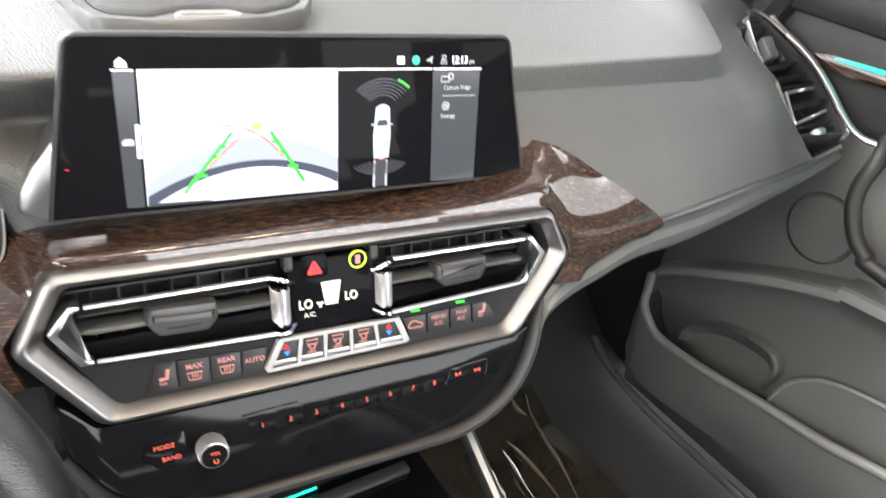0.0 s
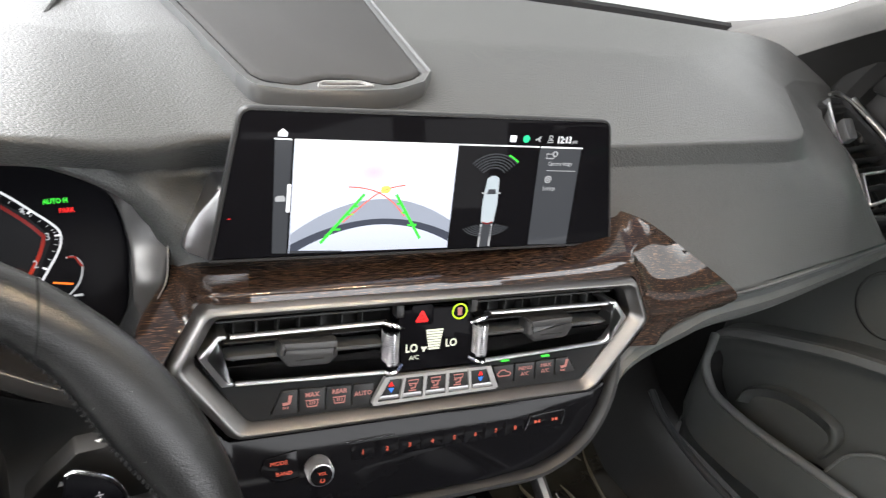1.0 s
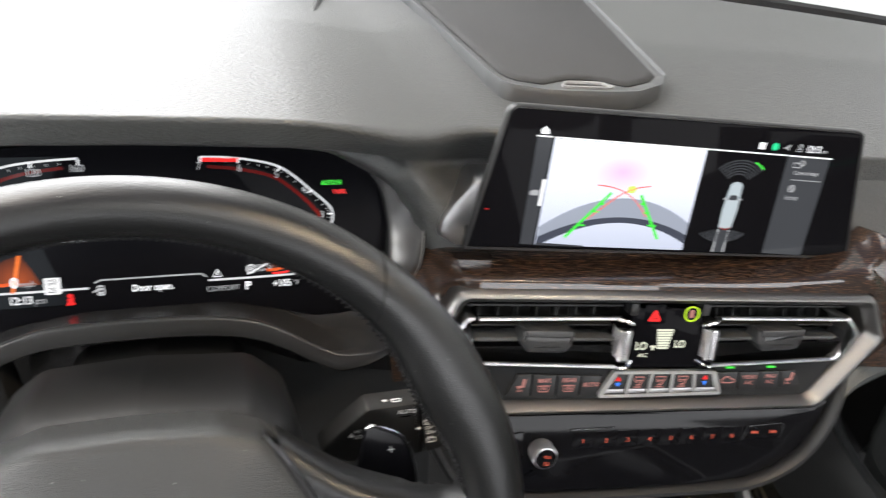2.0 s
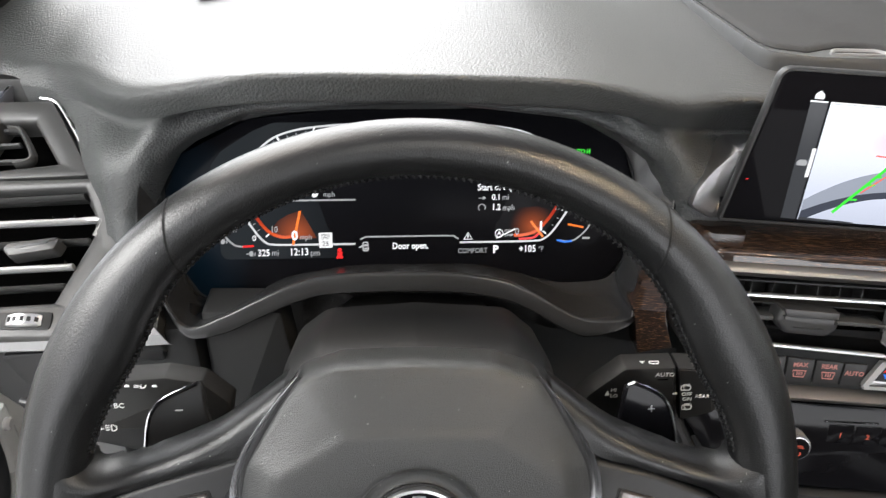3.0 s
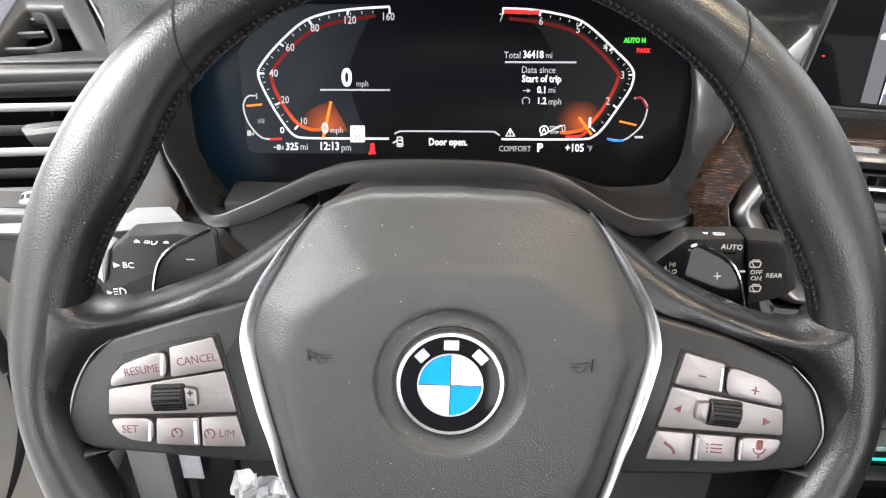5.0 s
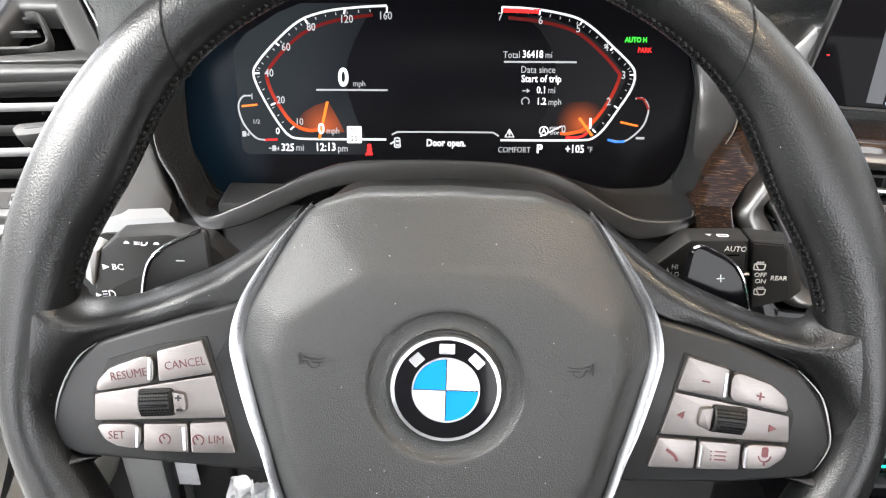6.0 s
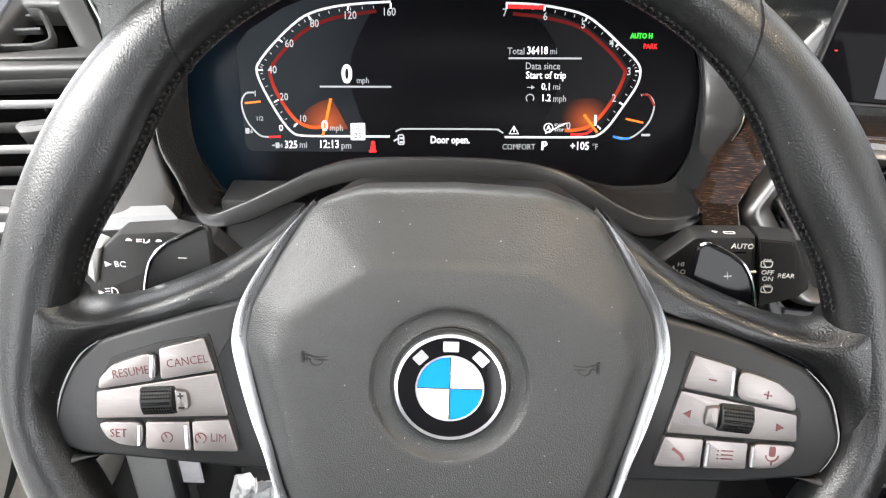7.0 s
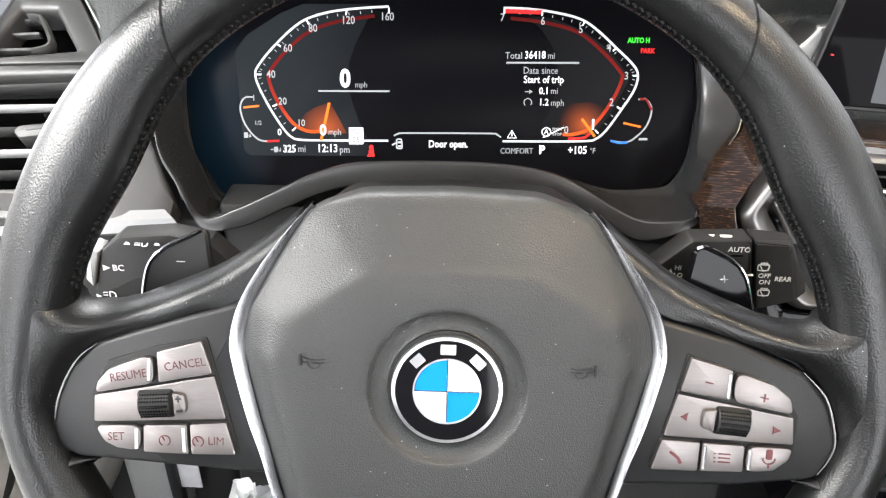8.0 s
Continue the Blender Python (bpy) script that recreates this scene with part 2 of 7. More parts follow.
def smooth_path(pts, seg=6, closed=False):
    """Catmull-Rom through the points."""
    p = [Vector(q) for q in pts]
    n, out = len(p), []
    for i in range(n if closed else n - 1):
        a, b = p[i], p[(i + 1) % n]
        z = p[i - 1] if (closed or i > 0) else a * 2 - b
        c = p[(i + 2) % n] if (closed or i + 2 < n) else b * 2 - a
        for k in range(seg):
            t = k / seg
            out.append(0.5 * ((2 * a) + (b - z) * t + (2 * z - 5 * a + 4 * b - c) * t ** 2 + (3 * a - z - 3 * b + c) * t ** 3))
    if not closed:
        out.append(p[-1])
    return out


def tube(path, rx, ry=None, seg=10, closed=False, up=(0, 0, 1), bm=None, taper=None):
    """A tube along the path; rx across, ry along up."""
    bm = bm or bmesh.new()
    path = [Vector(p) for p in path]
    n, rows, ry = len(path), [], ry or rx
    for i, p in enumerate(path):
        a = path[i - 1] if (closed or i > 0) else p
        b = path[(i + 1) % n] if (closed or i + 1 < n) else p
        d = (b - a).normalized()
        s = d.cross(Vector(up))
        s = s.normalized() if s.length > 1e-6 else Vector((1, 0, 0))
        w = s.cross(d)
        k = taper(i / (n - 1)) if taper else 1
        rows.append([bm.verts.new(p + s * rx * k * math.cos(2 * math.pi * j / seg) + w * ry * k * math.sin(2 * math.pi * j / seg)) for j in range(seg)])
    pairs = list(zip(rows, rows[1:])) + ([(rows[-1], rows[0])] if closed else [])
    for a, b in pairs:
        for j in range(seg):
            bm.faces.new((a[j - 1], a[j], b[j], b[j - 1]))
    if not closed:
        bm.faces.new(rows[0]), bm.faces.new(rows[-1])
    return bm


def grid(rows, bm=None, thick=0.0):
    """A sheet through rows of points; thick gives it a back."""
    bm = bm or bmesh.new()
    v = [[bm.verts.new(p) for p in r] for r in rows]
    for a, b in zip(v, v[1:]):
        for j in range(len(a) - 1):
            bm.faces.new((a[j], a[j + 1], b[j + 1], b[j]))
    if thick:
        bm.normal_update()
        bmesh.ops.solidify(bm, geom=bm.faces[:], thickness=thick)
    return bm


def lathe(prof, seg=32, bm=None, at=(0, 0, 0)):
    """Turned round z: prof is a list of (radius, z)."""
    bm = bm or bmesh.new()
    rows = []
    for r, z in prof:
        rows.append([bm.verts.new((at[0] + r * math.cos(2 * math.pi * j / seg), at[1] + r * math.sin(2 * math.pi * j / seg), at[2] + z)) for j in range(seg)])
    for a, b in zip(rows, rows[1:]):
        for j in range(seg):
            bm.faces.new((a[j - 1], a[j], b[j], b[j - 1]))
    bm.faces.new(rows[0]), bm.faces.new(rows[-1])
    return bm


def stroke(pts, w, z=0.0, h=0.0004, closed=False, bm=None):
    """A flat ribbon of width w along the points, h thick."""
    bm = bm or bmesh.new()
    p = [Vector((q[0], q[1])) for q in pts]
    n, rows = len(p), []
    for i in range(n):
        a = p[i - 1] if (closed or i > 0) else p[i]
        b = p[(i + 1) % n] if (closed or i + 1 < n) else p[i]
        d = (b - a).normalized()
        s = Vector((-d.y, d.x)) * w / 2
        rows.append([bm.verts.new((*(p[i] + s), z)), bm.verts.new((*(p[i] + s), z + h)), bm.verts.new((*(p[i] - s), z + h)), bm.verts.new((*(p[i] - s), z))])
    pairs = list(zip(rows, rows[1:])) + ([(rows[-1], rows[0])] if closed else [])
    for a, b in pairs:
        for j in range(4):
            bm.faces.new((a[j - 1], a[j], b[j], b[j - 1]))
    if not closed:
        bm.faces.new(rows[0]), bm.faces.new(rows[-1])
    return bm


def arc(cx, cy, r, a0, a1, n=16, ry=None):
    return [(cx + r * math.cos(radians(a0 + (a1 - a0) * k / n)), cy + (ry or r) * math.sin(radians(a0 + (a1 - a0) * k / n))) for k in range(n + 1)]


def moved(bm, m):
    bmesh.ops.transform(bm, matrix=m, verts=bm.verts)
    return bm


def words(text, size, at, z, h=0.0003, turn=0.0, bold=0.0, width=1.0):
    """The text as a flat mesh, its middle at the place given."""
    cu = bpy.data.curves.new("words", "FONT")
    cu.body, cu.size, cu.align_x, cu.align_y = text, size, "CENTER", "CENTER"
    cu.extrude, cu.offset, cu.resolution_u = h, bold, 2 if size < 0.008 else 5
    ob = bpy.data.objects.new("words", cu)
    me = bpy.data.meshes.new_from_object(ob)
    bm = bmesh.new()
    bm.from_mesh(me)
    bpy.data.objects.remove(ob), bpy.data.curves.remove(cu), bpy.data.meshes.remove(me)
    return moved(bm, Matrix.Translation((at[0], at[1], z)) @ Matrix.Rotation(radians(turn), 4, "Z") @ Matrix.Diagonal((width, 1, 1, 1)))


def lettering(text, size, at, z, material, parent, turn=0.0, bold=0.0, width=1.0, name="lettering"):
    return part(name, words(text, size, at, z, 0.00015, turn, bold, width), material, parent, smooth=False)


def lerp(table, x):
    xs = [t[0] for t in table]
    return tuple(float(np.interp(x, xs, [t[i] for t in table])) for i in range(1, len(table[0])))


# frames of the main surfaces
WHEEL = plane((0, 0, 0.62), (1, 0, 0), (0, math.sin(radians(22)), math.cos(radians(22))))
DIALS = plane((0, 0.2658, 0.6483), (math.cos(radians(1.6)), 0, math.sin(radians(1.6))), (0, math.sin(radians(22.6)), math.cos(radians(22.6))))
FASCIA_BASE = plane((0.365, 0.1525, 0.59), (0.9945, -0.1049, 0), (0.030, 0.2833, 0.9586))
FASCIA = FASCIA_BASE @ Matrix.Translation((0, 0, 0.010))
SCREEN = plane((0.362, 0.2088, 0.730), (0.997, -0.0767, -0.010), (0.0, 0.1515, 0.985))
VENT_L = plane((-0.26, 0.25, 0.637), (1, 0, 0), (0, 0.85, 0.527))

# ---- the dashboard ----
dash = thing("dashboard", Matrix.Identity(4), "charcoal soft-touch car dashboard below the windscreen", "dashboard")


def base_y(x):
    return 0.775 - 0.313 * (x - 0.365) ** 2


# feature lines from left to right: x, y, z
EDGE_LINE = [(-0.39, 0.385, 0.712), (-0.33, 0.365, 0.714), (-0.28, 0.345, 0.716), (-0.24, 0.30, 0.728), (-0.21, 0.25, 0.737), (-0.18, 0.222, 0.745), (-0.15, 0.20, 0.757), (-0.12, 0.186, 0.769), (-0.09, 0.178, 0.7765), (-0.05, 0.175, 0.779), (0, 0.174, 0.7795), (0.05, 0.175, 0.779), (0.09, 0.178, 0.7765), (0.12, 0.186, 0.769), (0.15, 0.20, 0.757), (0.18, 0.222, 0.745), (0.21, 0.25, 0.737), (0.27, 0.262, 0.734), (0.5, 0.232, 0.730), (0.58, 0.228, 0.729), (0.78, 0.224, 0.729), (0.80, 0.228, 0.729), (0.82, 0.240, 0.729), (0.86, 0.283, 0.729), (0.9, 0.325, 0.729), (0.94, 0.37, 0.729), (1.0, 0.40, 0.727), (1.06, 0.41, 0.72), (1.12, 0.415, 0.712)]
LIP = [(-0.39, 0.375, 0.70), (-0.33, 0.355, 0.702), (-0.28, 0.338, 0.70), (-0.24, 0.312, 0.697), (-0.21, 0.288, 0.698), (-0.195, 0.272, 0.703), (-0.18, 0.25, 0.715), (-0.15, 0.222, 0.733), (-0.12, 0.20, 0.747), (-0.09, 0.186, 0.756), (-0.05, 0.181, 0.759), (0, 0.18, 0.76), (0.05, 0.181, 0.759), (0.09, 0.186, 0.756), (0.12, 0.20, 0.747), (0.15, 0.222, 0.733), (0.18, 0.25, 0.715), (0.195, 0.272, 0.703), (0.21, 0.28, 0.70), (0.27, 0.27, 0.705), (0.5, 0.236, 0.707), (0.58, 0.228, 0.708), (0.78, 0.226, 0.7025), (0.82, 0.230, 0.7015), (0.86, 0.244, 0.70), (0.93, 0.287, 0.70), (0.985, 0.33, 0.70), (1.02, 0.36, 0.70), (1.06, 0.385, 0.70), (1.12, 0.38, 0.695)]
UNDER = [(-0.39, 0.37, 0.66), (-0.33, 0.35, 0.66), (-0.28, 0.345, 0.66), (-0.24, 0.275, 0.664), (-0.215, 0.243, 0.69), (-0.2, 0.238, 0.689), (-0.187, 0.236, 0.7), (-0.17, 0.243, 0.712), (-0.15, 0.264, 0.722), (-0.12, 0.282, 0.732), (0, 0.292, 0.738), (0.12, 0.282, 0.732), (0.15, 0.264, 0.722), (0.17, 0.243, 0.712), (0.187, 0.236, 0.7), (0.2, 0.238, 0.689), (0.215, 0.243, 0.69), (0.27, 0.25, 0.69), (0.5, 0.232, 0.69), (0.58, 0.217, 0.687), (0.8, 0.215, 0.684), (0.86, 0.223, 0.682), (0.93, 0.25, 0.682), (0.985, 0.285, 0.682), (1.01, 0.32, 0.655), (1.06, 0.36, 0.65), (1.12, 0.36, 0.65)]
MIDDLE = [(-0.39, 0.3, 0.6), (-0.28, 0.3, 0.6), (-0.24, 0.28, 0.625), (-0.215, 0.236, 0.65), (-0.2, 0.238, 0.655), (-0.19, 0.24, 0.672), (-0.17, 0.246, 0.692), (-0.15, 0.252, 0.707), (-0.12, 0.257, 0.718), (0, 0.264, 0.726), (0.12, 0.257, 0.718), (0.15, 0.252, 0.707), (0.17, 0.246, 0.692), (0.19, 0.24, 0.672), (0.2, 0.238, 0.655), (0.215, 0.236, 0.65), (0.27, 0.25, 0.65), (0.5, 0.24, 0.65), (0.56, 0.202, 0.668), (0.7, 0.202, 0.668), (0.9, 0.212, 0.664), (0.95, 0.232, 0.66), (0.985, 0.24, 0.645), (1.01, 0.28, 0.605), (1.12, 0.3, 0.6)]
BOTTOM = [(-0.39, 0.24, 0.55), (-0.28, 0.24, 0.55), (-0.24, 0.24, 0.585), (-0.215, 0.225, 0.612), (-0.2, 0.228, 0.615), (-0.192, 0.25, 0.64), (-0.17, 0.28, 0.68), (-0.12, 0.3, 0.7), (0, 0.31, 0.71), (0.12, 0.3, 0.7), (0.17, 0.28, 0.68), (0.192, 0.25, 0.64), (0.2, 0.228, 0.615), (0.215, 0.225, 0.612), (0.5, 0.22, 0.61), (0.56, 0.165, 0.625), (0.68, 0.147, 0.614), (0.9, 0.175, 0.61), (0.985, 0.187, 0.609), (1.01, 0.25, 0.56), (1.12, 0.25, 0.56)]
# radius of the edge: tight over the instruments and the passenger step, wide towards the driver's vent
EDGE_R = [(-0.39, 0.02), (-0.22, 0.035), (-0.16, 0.014), (-0.10, 0.003), (0.10, 0.003), (0.17, 0.008), (0.5, 0.003), (0.80, 0.003), (0.90, 0.008), (1.12, 0.02)]


def eased(table, x, w=0.007):
    """The table's values at x, its corners rounded off."""
    return tuple((a + 2 * b + c) / 4 for a, b, c in zip(lerp(table, x - w), lerp(table, x), lerp(table, x + w)))


def soft_line(pts, radii, seg=5):
    """The open line pts with rounded corners."""
    return [pts[0]] + fillet(pts, [0] + list(radii) + [0], seg)[1:-1] + [pts[-1]]


xs = sorted({round(-0.39 + 0.01 * k, 4) for k in range(152)})
cols = []
for x in xs:
    b = base_y(x)
    e, lip = eased(EDGE_LINE, x), eased(LIP, x)
    back = (b - 0.062, 0.741)
    key = [(b + 0.03, 0.712), (b + 0.005, 0.726), (b - 0.02, 0.733), (b - 0.055, 0.735), back, (back[0] * 0.45 + e[0] * 0.55, max(0.748, e[1] * 0.5 + 0.375)), e, lip, eased(UNDER, x), eased(MIDDLE, x), eased(BOTTOM, x)]
    cols.append([(x, y, z) for y, z in soft_line(key, (0.02, 0.01, 0.006, 0.006, 0.3, lerp(EDGE_R, x)[0], 0.006, 0.03, 0.03))])
part("top_pad", grid(cols), SOFT, dash, "grained charcoal skin, brightest near the glass", angle=180)
part("core", box((0.055, 0.362, 0.50), (0.88, 0.03, 0.41), 0.005), DEEP, dash)
part("core", box((0.81, 0.375, 0.635), (0.62, 0.03, 0.14), 0.005), DEEP, dash)

# head-up display opening in front of the driver
hud = thing("head_up_display", plane((-0.02, 0.56, 0.7525), (1, 0, 0), (0, 1, 0.0)), "glossy head-up display window sunk in the dashboard top", "head-up display")
H_OUT = fillet([(-0.165, -0.145), (0.145, -0.135), (0.178, 0.0), (0.188, 0.11), (-0.165, 0.11)], [0.022, 0.03, 0.03, 0.02, 0.02], 6)


def band(outer, inner, prof, material, name, parent, label="", closed=True, bend=None):
    """A strip between two outlines of equal count: prof is a list of (share from outer to inner, height)."""
    if closed:
        outer, inner = ccw(outer), ccw(inner)
    bm = bmesh.new()
    rows = []
    for t, z in prof:
        rows.append([bm.verts.new((a[0] + (b[0] - a[0]) * t, a[1] + (b[1] - a[1]) * t, z + (bend(a[0] + (b[0] - a[0]) * t, a[1] + (b[1] - a[1]) * t, t) if bend else 0))) for a, b in zip(outer, inner)])
    for a, b in zip(rows, rows[1:]):
        for i in range(0 if closed else 1, len(a)):
            bm.faces.new((a[i - 1], a[i], b[i], b[i - 1]))
    return part(name, bm, material, parent, label, angle=50)


band(H_OUT, inset(H_OUT, 0.008), [(0, -0.008), (0.1, 0.001), (0.35, 0.002), (0.8, -0.002), (1, -0.012)], SATIN, "rim", hud, "rounded rim of the opening")
part("window", slab(inset(H_OUT, 0.006), -0.016, -0.007, 0.001), mat("clear_cover", (0.02, 0.02, 0.022), 0.05, vary=0.05, coat=1.0), hud, "glossy cover reflecting the sky")

# ---- the centre fascia ----
fascia = thing("centre_fascia", FASCIA, "gloss-black centre fascia framed in satin silver with air vents and keys", "fascia")
F_OUT = fillet(mm((-168, 61), (-191, 16), (-150, -39), (148, -40), (196, 20), (176, 60)), [0.012, 0.010, 0.016, 0.022, 0.010, 0.012], 6)
F_IN = fillet(mm((-159, 51), (-174, 22), (-138, -28), (136, -29), (178, 27), (167, 50)), [0.008, 0.007, 0.010, 0.014, 0.007, 0.008], 6)
band(F_OUT, F_IN, [(0, -0.022), (0, -0.012), (0.06, -0.0075), (0.18, -0.0042), (0.35, -0.0026), (0.48, -0.0025), (0.53, -0.0032), (0.98, -0.0095), (1, -0.011), (1, -0.026)], SILVER, "silver_frame", fascia, "satin silver hexagonal frame")
part("backing", slab(inset(F_OUT, 0.004), -0.06, -0.045, 0.001), DEEP, fascia)

# gloss face: centre block, key strip and the strips over the vents
part("key_strip", slab(fillet(mm((-172, 22), (-138, -30), (136, -31), (176, 26), (150, 4), (34, -2), (-34, -2), (-150, 5)), 0.003, 3), -0.03, -0.011, 0.002), SATIN, fascia, "satin black strip below the vents")
part("climate_display", slab(fillet(mm((-31, 47), (27, 47), (36, -2), (-27, -2)), 0.003, 3), -0.03, -0.009, 0.001), GLASS_BLACK, fascia, "black glass climate display")
lettering("LO", 0.0088, (-0.0195, 0.016), -0.0086, PALE_GLOW, fascia, bold=0.0002, width=0.85)
lettering("LO", 0.0084, (0.0125, 0.0175), -0.0086, PALE_GLOW, fascia, bold=0.0002, width=0.85)
lettering("A/C", 0.0046, (-0.017, 0.0085), -0.0086, PALE_GLOW, fascia)
bm = bmesh.new()
for k in range(8):
    w = 0.0045 + 0.0012 * (k / 7) * 4 / 2
    y = 0.0145 + k * 0.0021
    stroke([(-0.0015 - w, y), (-0.0015 + w, y)], 0.0016, -0.0088, 0.0002, bm=bm)
part("fan_bars", bm, PALE_GLOW, fascia, smooth=False)
bm = bmesh.new()
for k in range(3):
    stroke([(-0.0095, 0.0150), tuple(Vector((-0.0095, 0.0150)) + 0.0024 * Vector((math.cos(k * 2.1 + 0.5), math.sin(k * 2.1 + 0.5))))], 0.0018, -0.0088, 0.0002, bm=bm)
part("fan_sign", bm, PALE_GLOW, fascia, smooth=False)
hz = fillet(mm((-18.5, 36.5), (-6.5, 36.5), (-12.5, 47)), 0.001, 3)
part("hazard_key", rings(fillet(mm((-22, 34), (-3, 34), (-4, 50), (-21, 50)), 0.003, 3), [(0, -0.012), (0, -0.0088), (0.0006, -0.0086)], back=True), GLASS_BLACK, fascia)
part("hazard_triangle", stroke(inset(hz, 0.001), 0.0017, -0.0084, 0.0003, True), RED, fascia, "glowing red hazard triangle", smooth=False)
part("hazard_triangle_inner", stroke(inset(hz, 0.0034), 0.0008, -0.0084, 0.0003, True), RED, fascia, smooth=False)
part("lock_ring", stroke(arc(0.018, 0.0425, 0.0058, 0, 360, 28)[:-1], 0.0012, -0.0088, 0.0003, True), YELLOW, fascia, "glowing yellow-green ring", smooth=False)
part("lock_sign", box((0.018, 0.0425, -0.0086), (0.0034, 0.0062, 0.0004), 0.0001), PINKRED, fascia, smooth=False)


TAB = mat("satin_dark_tab", (0.024, 0.0245, 0.0255), 0.42, grain=0.1, scale=1500, vary=0.1)
KEY_SILVER = mat("pale_silver_key_frame", (0.26, 0.26, 0.26), 0.42, 0.5, grain=0.05, scale=900, vary=0.05)


def outlet(sign, name):
    """An air outlet with chrome bars, fins, a slat, its tab and a knurled wheel; sign -1 on the driver's side."""
    s = sign
    vent = part(name, slab(fillet([(s * 0.033, 0.050), (s * 0.160, 0.050), (s * 0.172, 0.026), (s * 0.150, 0.0), (s * 0.033, -0.001)], 0.002, 2), -0.046, -0.043, 0.0005), DEEP, fascia, "black air outlet with chrome bars")
    path = [(s * 0.040, 0.039), (s * 0.150, 0.0395), (s * 0.157, 0.0385), (s * 0.166, 0.028), (s * 0.167, 0.024), (s * 0.154, 0.0075), (s * 0.147, 0.005), (s * 0.040, 0.001)]
    bm = tube([(x, y, -0.006 if i not in (0, 7) else -0.009) for i, (x, y) in enumerate(path[:2])], 0.0017, 0.0022, 10)
    tube([(x, y, -0.006) for x, y in path[-2:]], 0.0017, 0.0022, 10, bm=bm)
    part("chrome_bar", bm, BRIGHT, vent, "polished chrome bar")
    out = [path[1], path[2], path[3], path[4], path[5], path[6]]
    a = fillet([(s * 0.152, 0.041), (s * 0.158, 0.041), (s * 0.171, 0.026), (s * 0.156, 0.003), (s * 0.148, 0.003), (s * 0.148, 0.0065), (s * 0.152, 0.0085), (s * 0.1635, 0.0255), (s * 0.155, 0.0375), (s * 0.152, 0.0375)], 0.0015, 3)
    part("chrome_end", rings(a, [(0, -0.03), (0, -0.007), (0.0006, -0.0055), (0.0016, -0.005)], back=True), BRIGHT, vent, "angular chrome end piece")
    for k in range(7):
        x = s * (0.052 + k * 0.0155)
        part("fin", box((x, 0.024, -0.034), (0.0014, 0.048, 0.012), 0.0004), PLASTIC, vent)
    for v, z, h in ((0.0465, -0.020, 0.0016), (0.030, -0.022, 0.0014), (0.0105, -0.022, 0.0014)):
        part("slat", box((s * 0.097, v, z - 0.004), (0.122 if v > 0.04 else 0.112, h, 0.018), 0.0005), PLASTIC, vent)
    sl = fillet([(s * 0.040, 0.0222), (s * 0.148, 0.0236), (s * 0.158, 0.0218), (s * 0.148, 0.0198), (s * 0.040, 0.0190)], 0.001, 2)
    part("middle_slat", slab(sl, -0.028, -0.010, 0.0015), GREY, vent)
    tb = fillet([(s * 0.0765, 0.0300), (s * 0.1165, 0.0312), (s * 0.1185, 0.0222), (s * 0.1120, 0.0130), (s * 0.0825, 0.0120), (s * 0.0760, 0.0190)], [0.001, 0.001, 0.004, 0.006, 0.006, 0.004], 4)
    tab = part("tab", rings(tb, [(0, -0.02), (0, -0.0080), (0.0006, -0.0055), (0.0020, -0.0036), (0.0042, -0.0028)], back=True), TAB, vent, "satin dark adjusting tab", angle=70)
    part("tab_ledge", slab(fillet([(s * 0.0775, 0.0312), (s * 0.1155, 0.0322), (s * 0.1135, 0.0268), (s * 0.0800, 0.0258)], 0.0008, 2), -0.016, -0.0018, 0.0007), TAB, tab)
    part("tab_slot", box((s * 0.097, 0.0188, -0.0027), (0.020, 0.0010, 0.0010), 0.0003), DEEP, tab)
    # knurled wheel on an upright axis
    wheel = part("thumbwheel", lathe([(0.0085, -0.012), (0.010, -0.0115), (0.0105, 0), (0.010, 0.0115), (0.0085, 0.012)], 28), CHROME, vent, "knurled metal thumbwheel")
    wheel.matrix_basis = pose(s * 0.0360, 0.0195, -0.010, 90, 0, 0) @ Matrix.Diagonal((0.55, 1, 1.1, 1))
    bm = bmesh.new()
    for j in range(40):
        for k in range(13):
            t = 2 * math.pi * (j + 0.5 * (k % 2)) / 40
            b2 = bmesh.ops.create_cube(bm, size=0.0007)["verts"]
            bmesh.ops.transform(bm, matrix=Matrix.Translation((0.0104 * math.cos(t), 0.0104 * math.sin(t), -0.0096 + k * 0.0016)) @ Matrix.Rotation(t, 4, "Z") @ Matrix.Rotation(0.785, 4, "X") @ Matrix.Diagonal((1, 1.3, 1.3, 1)), verts=b2)
    part("knurling", bm, KNURL, wheel, smooth=False)
    for v in (0.036, 0.0035):
        c = part("chrome_cap", tube(smooth_path([(s * 0.042, v + (0.003 if v > 0.02 else -0.0025), -0.008), (s * 0.035, v + (0.002 if v > 0.02 else -0.002), -0.003), (s * 0.028, v - (0.002 if v > 0.02 else -0.001), -0.008)], 5), 0.0018, 0.0028, 8), CHROME, vent)
    return vent


outlet(-1, "air_vent")
outlet(1, "air_vent")
for x in (0.028, -0.028):
    part("vent_post", box((x * 1.06, 0.046, -0.013), (0.006, 0.010, 0.01), 0.001), SATIN, fascia)

